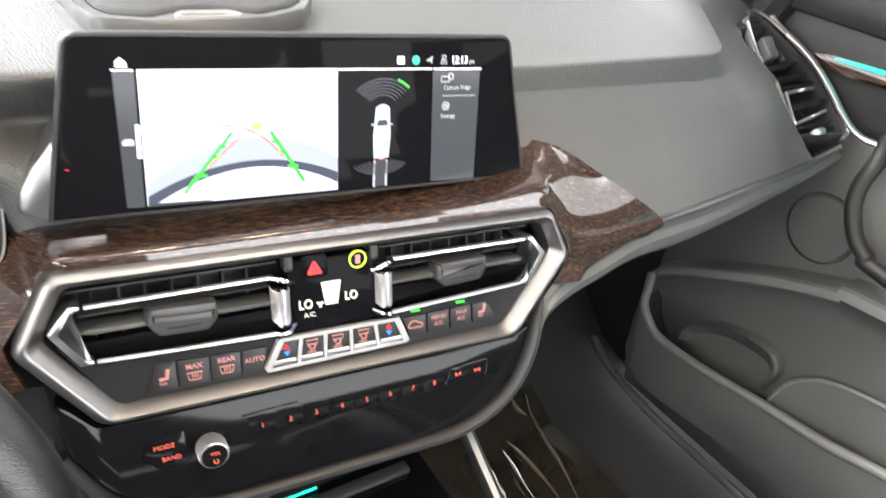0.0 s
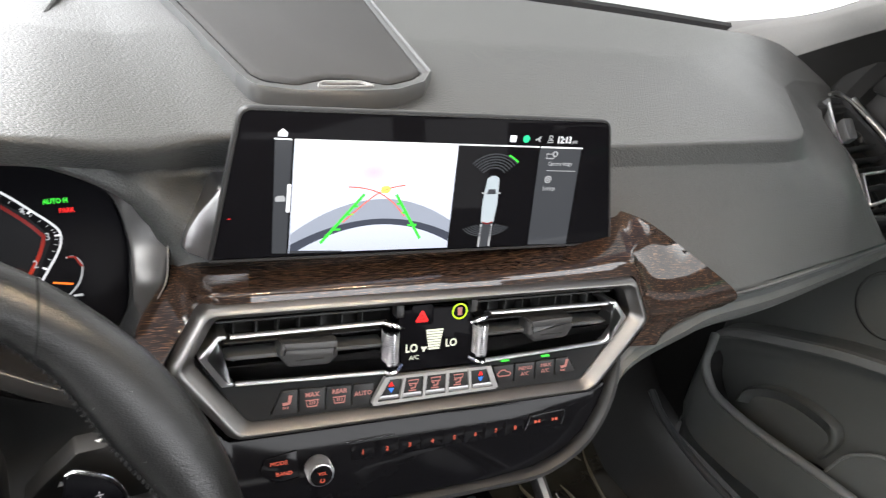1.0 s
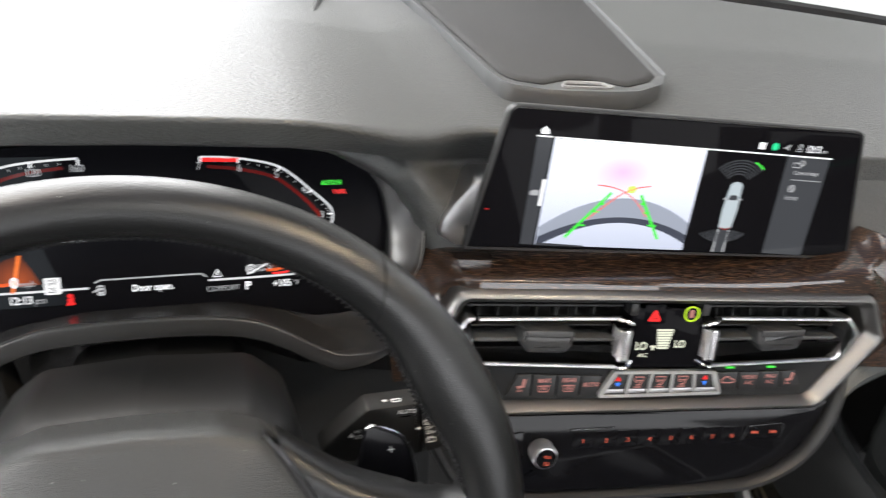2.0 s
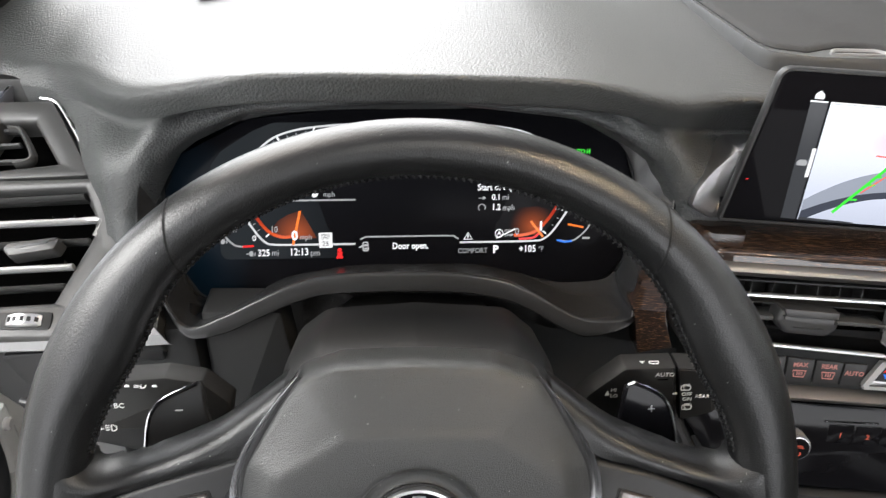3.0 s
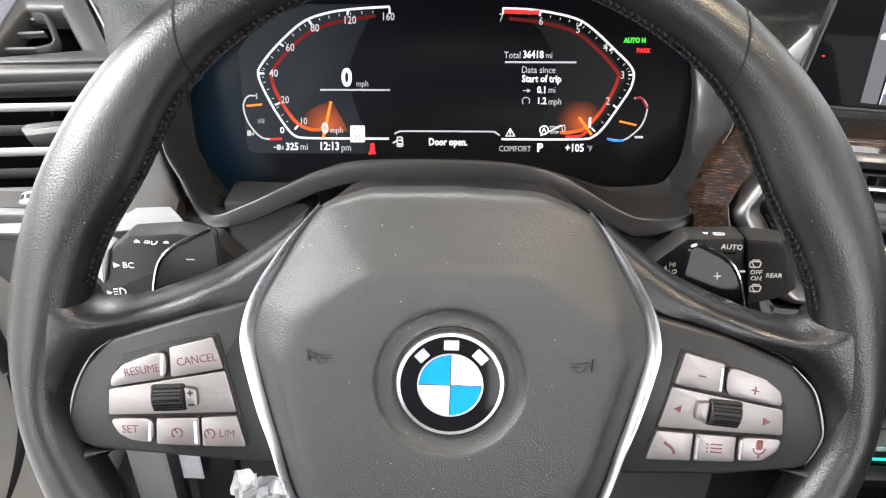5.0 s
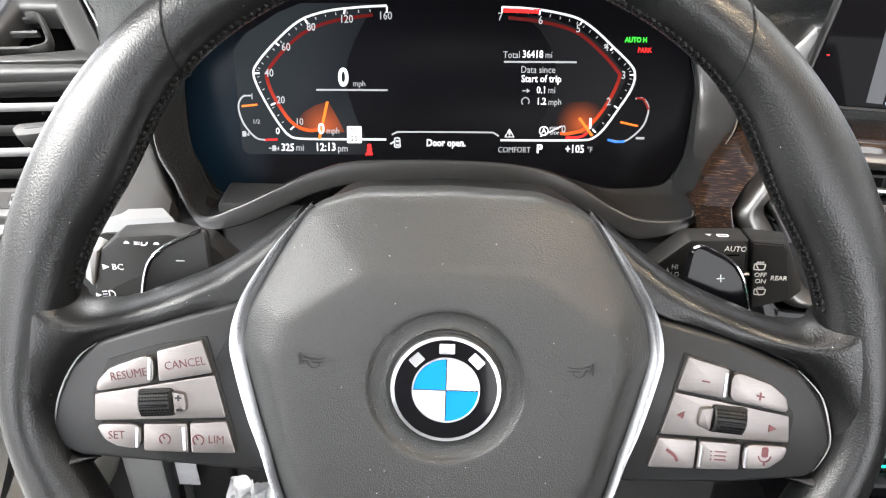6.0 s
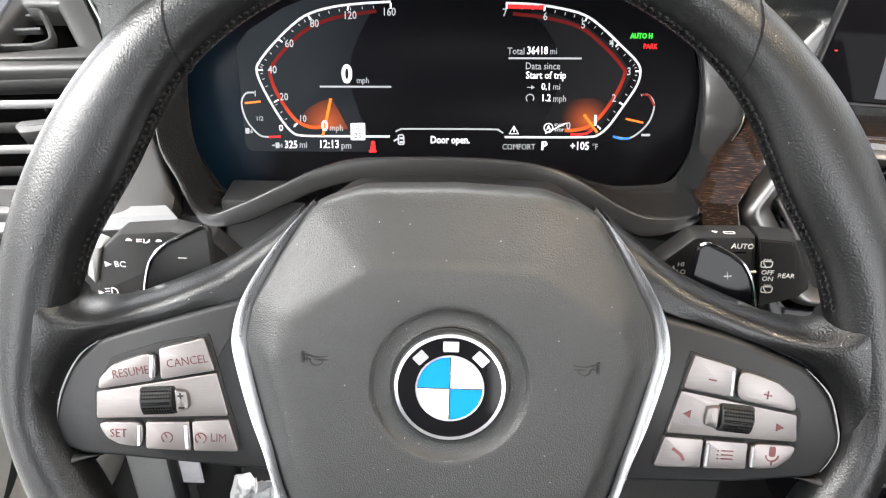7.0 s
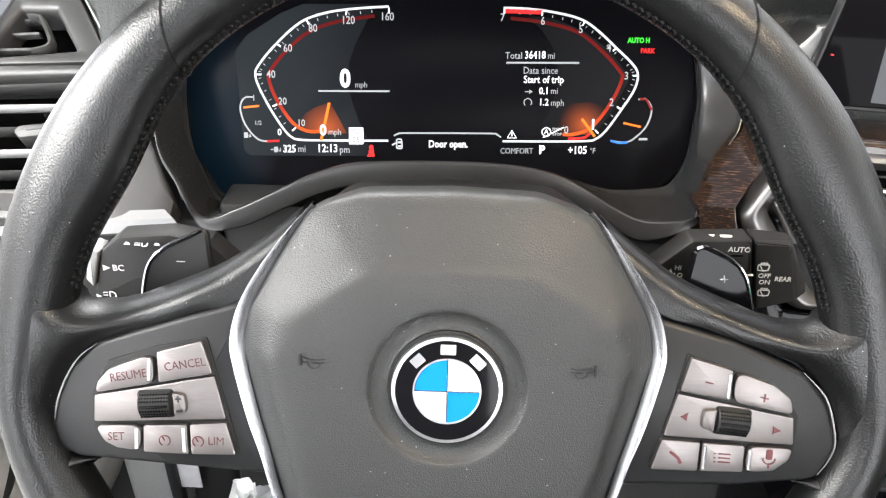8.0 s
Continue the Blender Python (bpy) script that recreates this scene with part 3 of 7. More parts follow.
# keys under the outlets
KEYS_L = [((-115, -6), (-104, -6), (-104, -25), (-123, -24)), ((-103, -6), (-84, -7), (-84, -25), (-103, -25)), ((-83, -7), (-64, -8), (-65, -25), (-83, -25)), ((-63, -8), (-47, -8), (-50, -25), (-64, -25))]
KEYS_R = [((50, -7), (69.5, -7), (70, -23), (57, -23)), ((70.5, -7), (88.5, -7), (89, -23), (71, -23)), ((89.5, -7), (107, -6.5), (108, -22), (90, -23)), ((108, -6.5), (120, -6), (129, -20), (109, -22))]
for key in KEYS_L + KEYS_R:
    part("key", slab(fillet(mm(*key), 0.001, 3), -0.012, -0.0088, 0.0006), SATIN, fascia, "satin black key")
for x in (-110, -90, -72):
    part("key_ridge", box((x / 1000, -0.0075, -0.0086), (0.008, 0.001, 0.0006), 0.0002), PLASTIC, fascia)


def seat_sign(x, y, parent):
    bm = stroke(mm((x + 3, y + 5), (x + 2, y - 1), (x - 2.5, y - 1.5)), 0.0024, -0.0089, 0.0004)
    for k in range(3):
        stroke(mm((x - 2 + k * 1.6, y - 3.5), (x - 2 + k * 1.6, y - 5.2)), 0.0007, -0.0089, 0.0004, bm=bm)
    return part("seat_heating_sign", bm, PINKRED, parent, smooth=False)


def defrost_sign(x, y, parent, z=-0.0089, k=1.0, material=None):
    bm = stroke(mm((x - 4.5 * k, y + 2.2 * k), (x + 4.5 * k, y + 2.2 * k), (x + 3.4 * k, y - 2.6 * k), (x - 3.4 * k, y - 2.6 * k)), 0.0009 * k, z, 0.0004, True)
    for j in (-1.6, 0, 1.6):
        stroke(mm((x + j * k, y - 1.2 * k), (x + j * k + 0.4, y + 0.2 * k), (x + j * k, y + 1.4 * k)), 0.0007 * k, z, 0.0004, bm=bm)
    return part("defrost_sign", bm, material or PINKRED, parent, smooth=False)


seat_sign(-112, -15, fascia), seat_sign(116, -13, fascia)
lettering("MAX", 0.0047, (-0.0935, -0.0115), -0.0087, PINKRED, fascia, bold=0.0001), defrost_sign(-93.5, -18, fascia)
lettering("REAR", 0.0047, (-0.0735, -0.0115), -0.0087, PINKRED, fascia, bold=0.0001), defrost_sign(-73.5, -18, fascia)
lettering("AUTO", 0.0048, (-0.0555, -0.0155), -0.0087, PINKRED, fascia, bold=0.0001)
lettering("MENU", 0.0045, (0.080, -0.0115), -0.0087, PINKRED, fascia), lettering("A/C", 0.0045, (0.080, -0.0165), -0.0087, PINKRED, fascia)
lettering("MAX", 0.0045, (0.099, -0.0110), -0.0087, PINKRED, fascia), lettering("A/C", 0.0045, (0.099, -0.0160), -0.0087, PINKRED, fascia)
part("recirculation_sign", stroke(fillet(mm((56, -16), (66, -16), (67, -13.5), (63, -12.5), (61.5, -10.8), (58, -11), (55, -13.8)), 0.001, 2), 0.0009, -0.0089, 0.0004, True), PINKRED, fascia, smooth=False)
for x in (61.5, 98.5):
    part("indicator_light", box((x / 1000, -0.0035, -0.0102), (0.007, 0.0015, 0.0016), 0.0003), GREEN, fascia, "lit green indicator")

# five keys in a bright frame
CX = [-38, -24.5, -7.5, 10.5, 28.5, 45]
CB = [-48, -27, -8.5, 10.8, 31, 53]
for i in range(5):
    q = mm((CX[i] + 1, -5.5), (CX[i + 1] - 1, -6), (CB[i + 1] - 1, -22.5), (CB[i] + 1, -23))
    part("key", slab(fillet(q, 0.0007, 2), -0.012, -0.0075, 0.0006), SATIN, fascia, "dark key in a bright frame")
    part("key_foot", slab(fillet(mm((CB[i] + 2.3, -19), (CB[i + 1] - 1.6, -19), (CB[i + 1] - 1.2, -22), (CB[i] + 1.6, -22.4)), 0.0005, 2), -0.009, -0.0068, 0.0004), KNURL, fascia)
bm = stroke(mm((-38.3, -4.6), (45.3, -5.6)), 0.0024, -0.010, 0.0040)
stroke(mm((-48.2, -24.4), (53.2, -23.6)), 0.0026, -0.010, 0.0040, bm=bm)
for i in range(6):
    stroke(mm((CX[i], -4.8), (CB[i], -24.2)), 0.0042 if i in (0, 5) else 0.0024, -0.010, 0.0041, bm=bm)
part("key_frame", bm, KEY_SILVER, fascia, "polished frame round five keys", smooth=False)
for i in (0, 4):
    x = (CX[i] + CX[i + 1] + CB[i] + CB[i + 1]) / 4
    part("warmer_sign", slab(mm((x - 2.2, -12), (x + 2.2, -12), (x, -8.4)), -0.0074, -0.0070, 0.0001), RED, fascia, smooth=False)
    part("cooler_sign", slab(mm((x - 2.2, -13.6), (x, -17.2), (x + 2.2, -13.6)), -0.0074, -0.0070, 0.0001), BLUE, fascia, smooth=False)
for i in (1, 2, 3):
    x = (CX[i] + CX[i + 1] + CB[i] + CB[i + 1]) / 4
    bm = stroke(mm((x - 4, -9), (x + 4, -9), (x + 3.2, -12), (x - 3.2, -12)), 0.0008, -0.0074, 0.0004, True)
    stroke(mm((x + 2, -12.5), (x + 1.4, -15.4), (x - 2, -15.8)), 0.0012, -0.0074, 0.0004, bm=bm)
    stroke(mm((x - 3.5, -17.5), (x + 2.5, -17.5)), 0.0009, -0.0074, 0.0004, bm=bm)
    stroke(mm((x - 3.2, -13), (x - 1, -13.6)), 0.0008, -0.0074, 0.0004, bm=bm)
    part("airflow_sign", bm, PINKRED, fascia, smooth=False)

# ---- the radio panel below ----
radio = thing("radio_panel", FASCIA, "gloss-black radio panel with numbered keys and a volume knob", "radio panel")
R_OUT = fillet(mm((-176, -14), (-152, -42), (148, -43), (166, -33), (158, -58), (146, -80), (127, -97), (99, -108), (55, -112), (-90, -112), (-140, -98), (-168, -60)), 0.008, 4)
part("panel", slab(R_OUT, -0.030, -0.0125, 0.002), GLOSS, radio)
part("lower_lip", tube(smooth_path([(0.178, -0.012, -0.026), (0.170, -0.035, -0.014), (0.163, -0.058, -0.011), (0.150, -0.083, -0.011), (0.130, -0.101, -0.012), (0.100, -0.113, -0.013), (0.055, -0.117, -0.016), (0.0, -0.119, -0.018), (-0.090, -0.118, -0.018), (-0.145, -0.103, -0.018), (-0.175, -0.060, -0.02)], 6), 0.0055, 0.008, 10), SATIN, radio, "rounded satin edge")
part("mode_key", slab(fillet(mm((-127, -60), (-103, -56), (-101, -79), (-120, -81), (-130, -70)), 0.002, 3), -0.014, -0.0112, 0.0006), GLOSS, radio)
lettering("MODE", 0.0045, (-0.1165, -0.0645), -0.0111, WARM_RED, radio), lettering("BAND", 0.0044, (-0.1125, -0.0735), -0.0111, WARM_RED, radio)
knob = part("volume_knob", lathe([(0.0094, -0.014), (0.0094, 0.0008), (0.0090, 0.0014), (0.0084, 0.0016)], 40, at=(-0.088, -0.072, 0)), KNURL, radio, "knurled silver volume knob")
bm = bmesh.new()
for j in range(48):
    t = 2 * math.pi * j / 48
    for k in range(5):
        b2 = bmesh.ops.create_cube(bm, size=0.0010)["verts"]
        bmesh.ops.transform(bm, matrix=Matrix.Translation((-0.088 + 0.0094 * math.cos(t), -0.072 + 0.0094 * math.sin(t), -0.010 + k * 0.0022)) @ Matrix.Rotation(t, 4, "Z") @ Matrix.Rotation(0.785, 4, "X"), verts=b2)
part("knurling", bm, KNURL, knob, smooth=False)
part("knob_cap", lathe([(0.0082, 0.0005), (0.0082, 0.0018), (0.0077, 0.0022)], 36, at=(-0.088, -0.072, 0)), GLOSS, knob)
lettering("VOL", 0.0033, (-0.0875, -0.070), 0.0027, WARM_RED, knob)
part("power_sign", stroke(arc(-0.0875, -0.0755, 0.0015, 120, 420, 12), 0.0006, 0.0026, 0.0003), WARM_RED, knob, smooth=False)
NX = [-53, -33.5, -15, 4, 23, 41.5, 60, 78]
for i, x in enumerate(NX):
    part("number_key", slab(fillet(mm((x - 9.1, -58), (x + 9.1, -57.5), (x + 9.1, -73), (x - 9.1, -73)), 0.0006, 2), -0.014, -0.01225, 0.0002), GLOSS, radio)
    lettering(str(i + 1), 0.0054, (x / 1000, -0.0665), -0.0117, WARM_RED, radio)
sk = fillet(mm((91, -57), (125, -55), (122.5, -69), (87, -70)), [0.001, 0.004, 0.002, 0.001], 4)
part("skip_key", slab(sk, -0.014, -0.0110, 0.0006), GLOSS, radio)
part("key_edge", stroke(mm((91, -57), (87, -70)), 0.0010, -0.0112, 0.0006), CHROME, radio, smooth=False)
part("key_edge", stroke(sk[5:14], 0.0007, -0.0112, 0.0006), CHROME, radio, smooth=False)
for x, s in ((98, -1), (115, 1)):
    bm = slab(mm((x - 2.6, -61.6), (x - 2.6, -65), (x, -63.3)), -0.0111, -0.0107, 0.0001)
    stroke(mm((x + 0.4, -63.3), (x + 2.6, -63.3)), 0.0024, -0.0111, 0.0004, bm=bm)
    part("skip_sign", moved(bm, Matrix.Translation((x / 1000, 0, 0)) @ Matrix.Diagonal((s, 1, 1, 1)) @ Matrix.Translation((-x / 1000, 0, 0))), WARM_RED, radio, smooth=False)
part("panel_line", stroke(mm((-66, -56), (-28, -55)), 0.0009, -0.0122, 0.0006), CHROME, radio, smooth=False)

# ---- wood trim round the fascia ----
wood = thing("wood_trim", FASCIA_BASE, "glossy dark open-pore wood trim round the fascia", "trim")
W_OUT = smooth_path([Vector(p) / 1000 for p in ((-207, -12, -2), (-210.5, 7, -2), (-213.4, 21.3, -2), (-213.3, 22.7, -2.3), (-204, 43.7, -21.7), (-188.8, 64.7, -42.3), (-181, 74, -49), (-168, 77, -49), (-150, 76, -48), (-80, 76, -48), (0, 77, -48), (60, 79, -48), (120, 85, -48), (180, 97, -46), (198, 102, -30), (243, 74, -17), (306, 32, -13), (296, 19, -14), (272, 13, -15), (218, -6, -15))], 6)
W_IN = smooth_path([Vector(p) / 1000 for p in ((-185, -4, 3), (-189.8, 9, 3), (-192.8, 21.3, 2.5), (-192.6, 22.7, 2), (-183.5, 32.8, -11), (-176.2, 40, -17), (-171, 50, -16), (-164, 59.5, -6), (-150, 60.5, 0), (-80, 60, 0), (0, 60, 0), (60, 59.5, 0), (120, 59.5, 0), (160, 59.5, 0), (176, 59, 0), (185, 45, 0), (196, 24, 0), (195, 18, 0), (191, 8, 0), (182, -4, 0))], 6)
CREASE = [p.x for p in smooth_path([Vector((c, 0, 0)) for c in (0.9, 0.9, 0.9, 0.9, 0.9, 0.9, 0.8, 0.6, 0.5, 0.5, 0.5, 0.5, 0.5, 0.55, 0.85, 1.0, 1.0, 1.0, 0.9, 0.2)], 6)]
rows = []
for k, d, deep in ((0, 1, -0.03), (0, 1, 0), (0.3, 0.72, 0), (0.6, 0.42, 0), (0.85, 0.17, 0), (0.97, 0.06, 0), (1.08, 0.015, 0), (1.25, 0.0, 0), (1.6, 0, 0), (-1, 0, 0), (-1, 0, -0.012)):
    row = []
    for a, b, c in zip(W_OUT, W_IN, CREASE):
        s = 1.0 if k < 0 else min(k * c, 0.98)
        row.append((a.x + (b.x - a.x) * s, a.y + (b.y - a.y) * s, a.z * d + b.z * (1 - d) + deep))
    rows.append(row)
bm = bmesh.new()
part("wood_panel", grid(rows, bm), WOOD, wood, angle=70)

# ---- the centre screen ----
monitor = thing("centre_screen", SCREEN, "freestanding wide centre screen showing the rear camera picture", "screen")
S_OUT = fillet(mm((-152, -67), (180, -71), (153, 37), (-133, 40)), [0.003, 0.003, 0.010, 0.010], 6)
part("housing", rings(S_OUT, [(0.012, -0.016), (0.002, -0.010), (0, -0.006), (0, -0.001), (0.0008, 0.0002), (0.0022, 0.0002), (0.0026, -0.001)], back=True), SATIN, monitor, "satin grey rim")
part("glass", slab(inset(S_OUT, 0.0026), -0.004, -0.0005, 0.0004), GLASS_BLACK, monitor, "black display glass")
part("bracket", slab(fillet(mm((-120, -19), (-120, -74), (-150, -74), (-166, -66), (-164, -52), (-156, -38), (-142, -21)), [0, 0, 0.003, 0.006, 0.02, 0.02, 0.004], 4), -0.055, -0.019, 0.005), mat("satin_bracket_silver", (0.46, 0.46, 0.465), 0.34, 1.0, grain=0.05, scale=900, vary=0.06), monitor, "bright silver screen foot")


def quad(a, b, c, d, z, material, name, parent=None):
    return part(name, slab(mm(a, b, c, d), z - 0.0002, z, 0.00005), material, parent or monitor, smooth=False)


def picture_mat():
    """The rear camera picture: a pale wall fading to grey-blue, with a pink blush."""
    m = bpy.data.materials.new("camera_picture")
    m.use_nodes = True
    n, l = m.node_tree.nodes, m.node_tree.links
    b = n["Principled BSDF"]
    tc, sx = n.new("ShaderNodeTexCoord"), n.new("ShaderNodeSeparateXYZ")
    l.new(tc.outputs["Object"], sx.inputs[0])
    mr = n.new("ShaderNodeMapRange")
    mr.inputs["From Min"].default_value, mr.inputs["From Max"].default_value = -0.065, 0.018
    l.new(sx.outputs["Y"], mr.inputs["Value"])
    ramp = n.new("ShaderNodeValToRGB")
    e = ramp.color_ramp.elements
    e[0].position, e[0].color = 0.0, (0.50, 0.54, 0.66, 1)
    e[1].position, e[1].color = 1.0, (0.80, 0.85, 0.98, 1)
    q = e.new(0.55)
    q.color = (0.72, 0.76, 0.90, 1)
    l.new(mr.outputs[0], ramp.inputs[0])
    gr, mp, mx = n.new("ShaderNodeTexGradient"), n.new("ShaderNodeMapping"), n.new("ShaderNodeMix")
    gr.gradient_type = "SPHERICAL"
    mp.inputs["Location"].default_value, mp.inputs["Scale"].default_value = (1.45, 0.25, 0), (36, 62, 1)
    l.new(tc.outputs["Object"], mp.inputs["Vector"]), l.new(mp.outputs[0], gr.inputs["Vector"])
    mx.data_type = "RGBA"
    mx.inputs["B"].default_value = (0.98, 0.48, 0.78, 1)
    l.new(gr.outputs["Fac"], mx.inputs[0]), l.new(ramp.outputs[0], mx.inputs["A"])
    b.inputs["Base Color"].default_value = (0.01, 0.01, 0.01, 1)
    b.inputs["Roughness"].default_value = 0.15
    l.new(mx.outputs["Result"], b.inputs["Emission Color"])
    b.inputs["Emission Strength"].default_value = 1.0
    return m


PICTURE = picture_mat()
Z1 = -0.0002
quad((-97, 18), (22.5, 15.5), (24, -65), (-98, -62.5), Z1, PICTURE, "camera_picture")
quad((-110, 19), (-98.5, 18.8), (-99.5, -62.5), (-109.5, -62), Z1, DIM_GLOW, "side_menu")
quad((92, 14), (130, 12.8), (133, -68), (96, -66.5), Z1, DIM_GLOW, "side_menu")
quad((-110.5, 19.8), (-99, 19.4), (-99, 18.4), (-110.5, 18.8), Z1 + 0.0002, WHITE, "menu_line")
quad((-97, 19.3), (91, 15.2), (91, 14.2), (-97, 18.3), Z1 + 0.0002, WHITE, "menu_line")
quad((92.5, 15.1), (131, 14.2), (131, 13.1), (92.5, 14.0), Z1 + 0.0002, WHITE, "menu_line")
quad((-100.6, -12), (-98.2, -12), (-98.6, -32), (-101, -32), Z1 + 0.0002, WHITE, "menu_handle")
quad((101, -4.0), (128, -4.8), (128, -5.3), (101, -4.5), Z1 + 0.0002, GREY_GLOW, "menu_line")
lettering("12:13", 0.0075, (0.1125, 0.0200), Z1, WHITE, monitor, width=0.8, bold=0.0001)
lettering("pm", 0.0045, (0.1225, 0.0190), Z1, GREY_GLOW, monitor, width=0.8)
lettering("Camera image", 0.0048, (0.1125, 0.0012), Z1, GREY_GLOW, monitor, width=0.8)
lettering("Settings", 0.0048, (0.1065, -0.0190), Z1, GREY_GLOW, monitor, width=0.8)
part("home_sign", slab(mm((-108, 20.8), (-102, 20.6), (-102, 23.6), (-105, 26.2), (-108, 23.8)), Z1 - 0.0001, Z1 + 0.0001, 0.00005), WHITE, monitor, smooth=False)
part("square_sign", slab(fillet(mm((64.5, 18.4), (69.8, 18.2), (69.8, 23.4), (64.5, 23.6)), 0.0006, 2), Z1 - 0.0001, Z1 + 0.0001, 0.00005), WHITE, monitor, smooth=False)
part("green_sign", slab(arc(0.0785, 0.0208, 0.0029, 0, 360, 20)[:-1], Z1 - 0.0001, Z1 + 0.0001, 0.00005), mat("spring_green_glow", (0.03, 0.70, 0.30), emit=0.9), monitor, smooth=False)
part("satellite_sign", stroke(mm((86.5, 20), (89, 21), (91, 23), (89.5, 19.5), (91, 19)), 0.0012, Z1, 0.0002), GREY_GLOW, monitor, smooth=False)
bm = stroke(arc(0.1000, 0.0222, 0.0014, 0, 360, 12)[:-1], 0.0007, Z1, 0.0002, True)
stroke(mm((97.4, 18.2), (98.2, 20), (101.8, 20), (102.6, 18.2)), 0.0007, Z1, 0.0002, True, bm=bm)
part("user_sign", bm, GREY_GLOW, monitor, smooth=False)
bm = stroke(mm((99, 5.6), (105.5, 5.5), (105.5, 9), (99, 9.2)), 0.0008, Z1, 0.0002, True)
stroke(arc(0.1065, 0.0090, 0.0020, 0, 360, 12)[:-1], 0.0009, Z1, 0.0002, True, bm=bm)
part("camera_sign", bm, GREY_GLOW, monitor, smooth=False)
bm = stroke(arc(0.1040, -0.0115, 0.0026, 0, 360, 16)[:-1], 0.0009, Z1, 0.0002, True)
stroke(arc(0.1040, -0.0115, 0.0011, 0, 360, 10)[:-1], 0.0006, Z1, 0.0002, True, bm=bm)
part("settings_sign", bm, GREY_GLOW, monitor, smooth=False)
part("car_sign", slab(fillet(mm((-108.4, -24), (-102, -24.1), (-101.8, -21.5), (-103, -20), (-107, -20), (-108.6, -21.5)), 0.0006, 2), Z1 - 0.0001, Z1 + 0.0002, 0.00005), GREY_GLOW, monitor, smooth=False)
part("status_light", box((-0.1385, -0.0355, Z1), (0.0018, 0.0007, 0.0003), 0.0001), RED, monitor, smooth=False)

def fan_band(lo, hi):
    """A curved band over the width of the picture between two bowed lines."""
    n = 20
    X = [-97.4 + 121 * k / n for k in range(n + 1)]

    def bow(x, mid, end):
        return mid - (mid - end) * ((x + 33) / 64) ** 2
    bm = bmesh.new()
    a = [bm.verts.new((x / 1000, max(-62.3, bow(x, *lo)) / 1000, Z1 + 0.0001)) for x in X]
    b = [bm.verts.new((x / 1000, max(-62.3, bow(x, *hi)) / 1000, Z1 + 0.0001)) for x in X]
    for i in range(n):
        bm.faces.new((a[i], a[i + 1], b[i + 1], b[i]))
    return bm


part("picture_ground", fan_band((-40, -62), (-24, -48)), mat("picture_grey", (0.30, 0.33, 0.40), emit=0.9), monitor, smooth=False)
part("picture_bumper_edge", moved(fan_band((-43.5, -64), (-39, -56)), Matrix.Translation((0, 0, 0.0001))), mat("picture_dark_grey", (0.055, 0.062, 0.085), emit=0.9), monitor, smooth=False)
quad((-97.5, -60.5), (-60, -62.5), (-60, -63.6), (-97.8, -62.6), Z1 + 0.0003, DIM_GLOW, "picture_edge")
Z2 = Z1 + 0.0003
part("guide_line", stroke(mm((-76, -56), (-46, -20)), 0.0021, Z2, 0.0002), GREEN, monitor, smooth=False)
part("guide_line", stroke(mm((0, -56), (-22, -21)), 0.0021, Z2, 0.0002), GREEN, monitor, smooth=False)
for a, b in (((-68, -46), (-62, -46)), ((-58, -35), (-53, -35)), ((-4, -45), (-11, -45)), ((-12, -35), (-17, -35)), ((-53, -29), (-50, -29)), ((-18, -28), (-21, -28))):
    part("guide_tick", stroke(mm(a, b), 0.0014, Z2, 0.0002), GREEN, monitor, smooth=False)
part("turn_line", stroke([(p.x, p.y) for p in smooth_path([Vector(q) for q in mm((-61, -41), (-50, -31), (-38, -21), (-27, -16), (-16, -14))], 5)], 0.0009, Z2, 0.0002), SOFT_RED, monitor, smooth=False)
part("turn_line", stroke([(p.x, p.y) for p in smooth_path([Vector(q) for q in mm((-14, -38), (-24, -27), (-36, -19), (-48, -15.5), (-58, -14.5))], 5)], 0.0009, Z2, 0.0002), SOFT_RED, monitor, smooth=False)
part("marker_spot", slab(fillet(mm((-34, -19.5), (-28.5, -20), (-26, -16.5), (-29, -14), (-34, -15)), 0.0022, 3), Z2 - 0.0001, Z2 + 0.0002, 0.00005), PALE_YELLOW, monitor, smooth=False)
# plan view of the car with its distance arcs
for k in range(6):
    part("distance_arc", stroke(arc(0.055, -0.014, 0.0125 + k * 0.0026, 42, 138, 18, 0.0125 + k * 0.0021), 0.0010, Z1 - 0.0001, 0.0002), DIM_GLOW, monitor, smooth=False)
    part("distance_arc", stroke(arc(0.055, -0.045, 0.010 + k * 0.0023, 205, 335, 18, 0.005 + k * 0.0014), 0.0009, Z1 - 0.0001, 0.0002), DIM_GLOW, monitor, smooth=False)
part("distance_arc_near", stroke(arc(0.055, -0.014, 0.0270, 44, 66, 8, 0.0240), 0.0013, Z1, 0.0002), GREEN, monitor, smooth=False)
quad((50, -47), (60.5, -47), (61, -66), (50, -66), Z1 - 0.0001, DIM_GLOW, "driving_lane")
quad((50, -47), (51.6, -47), (51.6, -66), (50, -66), Z1, GREY_GLOW, "lane_edge")
quad((59.2, -47), (60.6, -47), (60.9, -66), (59.2, -66), Z1, GREY_GLOW, "lane_edge")
part("car_plan", slab(fillet(mm((50, -46), (61, -46), (62, -30), (60.5, -10), (57.5, -8), (53.5, -8), (50.3, -10), (49, -30)), 0.002, 4), Z1 - 0.0001, Z1 + 0.0002, 0.0001), mat("plan_pale_grey", (0.42, 0.48, 0.52), emit=0.9), monitor, smooth=False)
part("car_plan_window", slab(fillet(mm((51.2, -22.5), (59.6, -22.5), (58.4, -18.5), (52.4, -18.5)), 0.001, 3), Z1 + 0.0001, Z1 + 0.0004, 0.0001), DIM_GLOW, monitor, smooth=False)
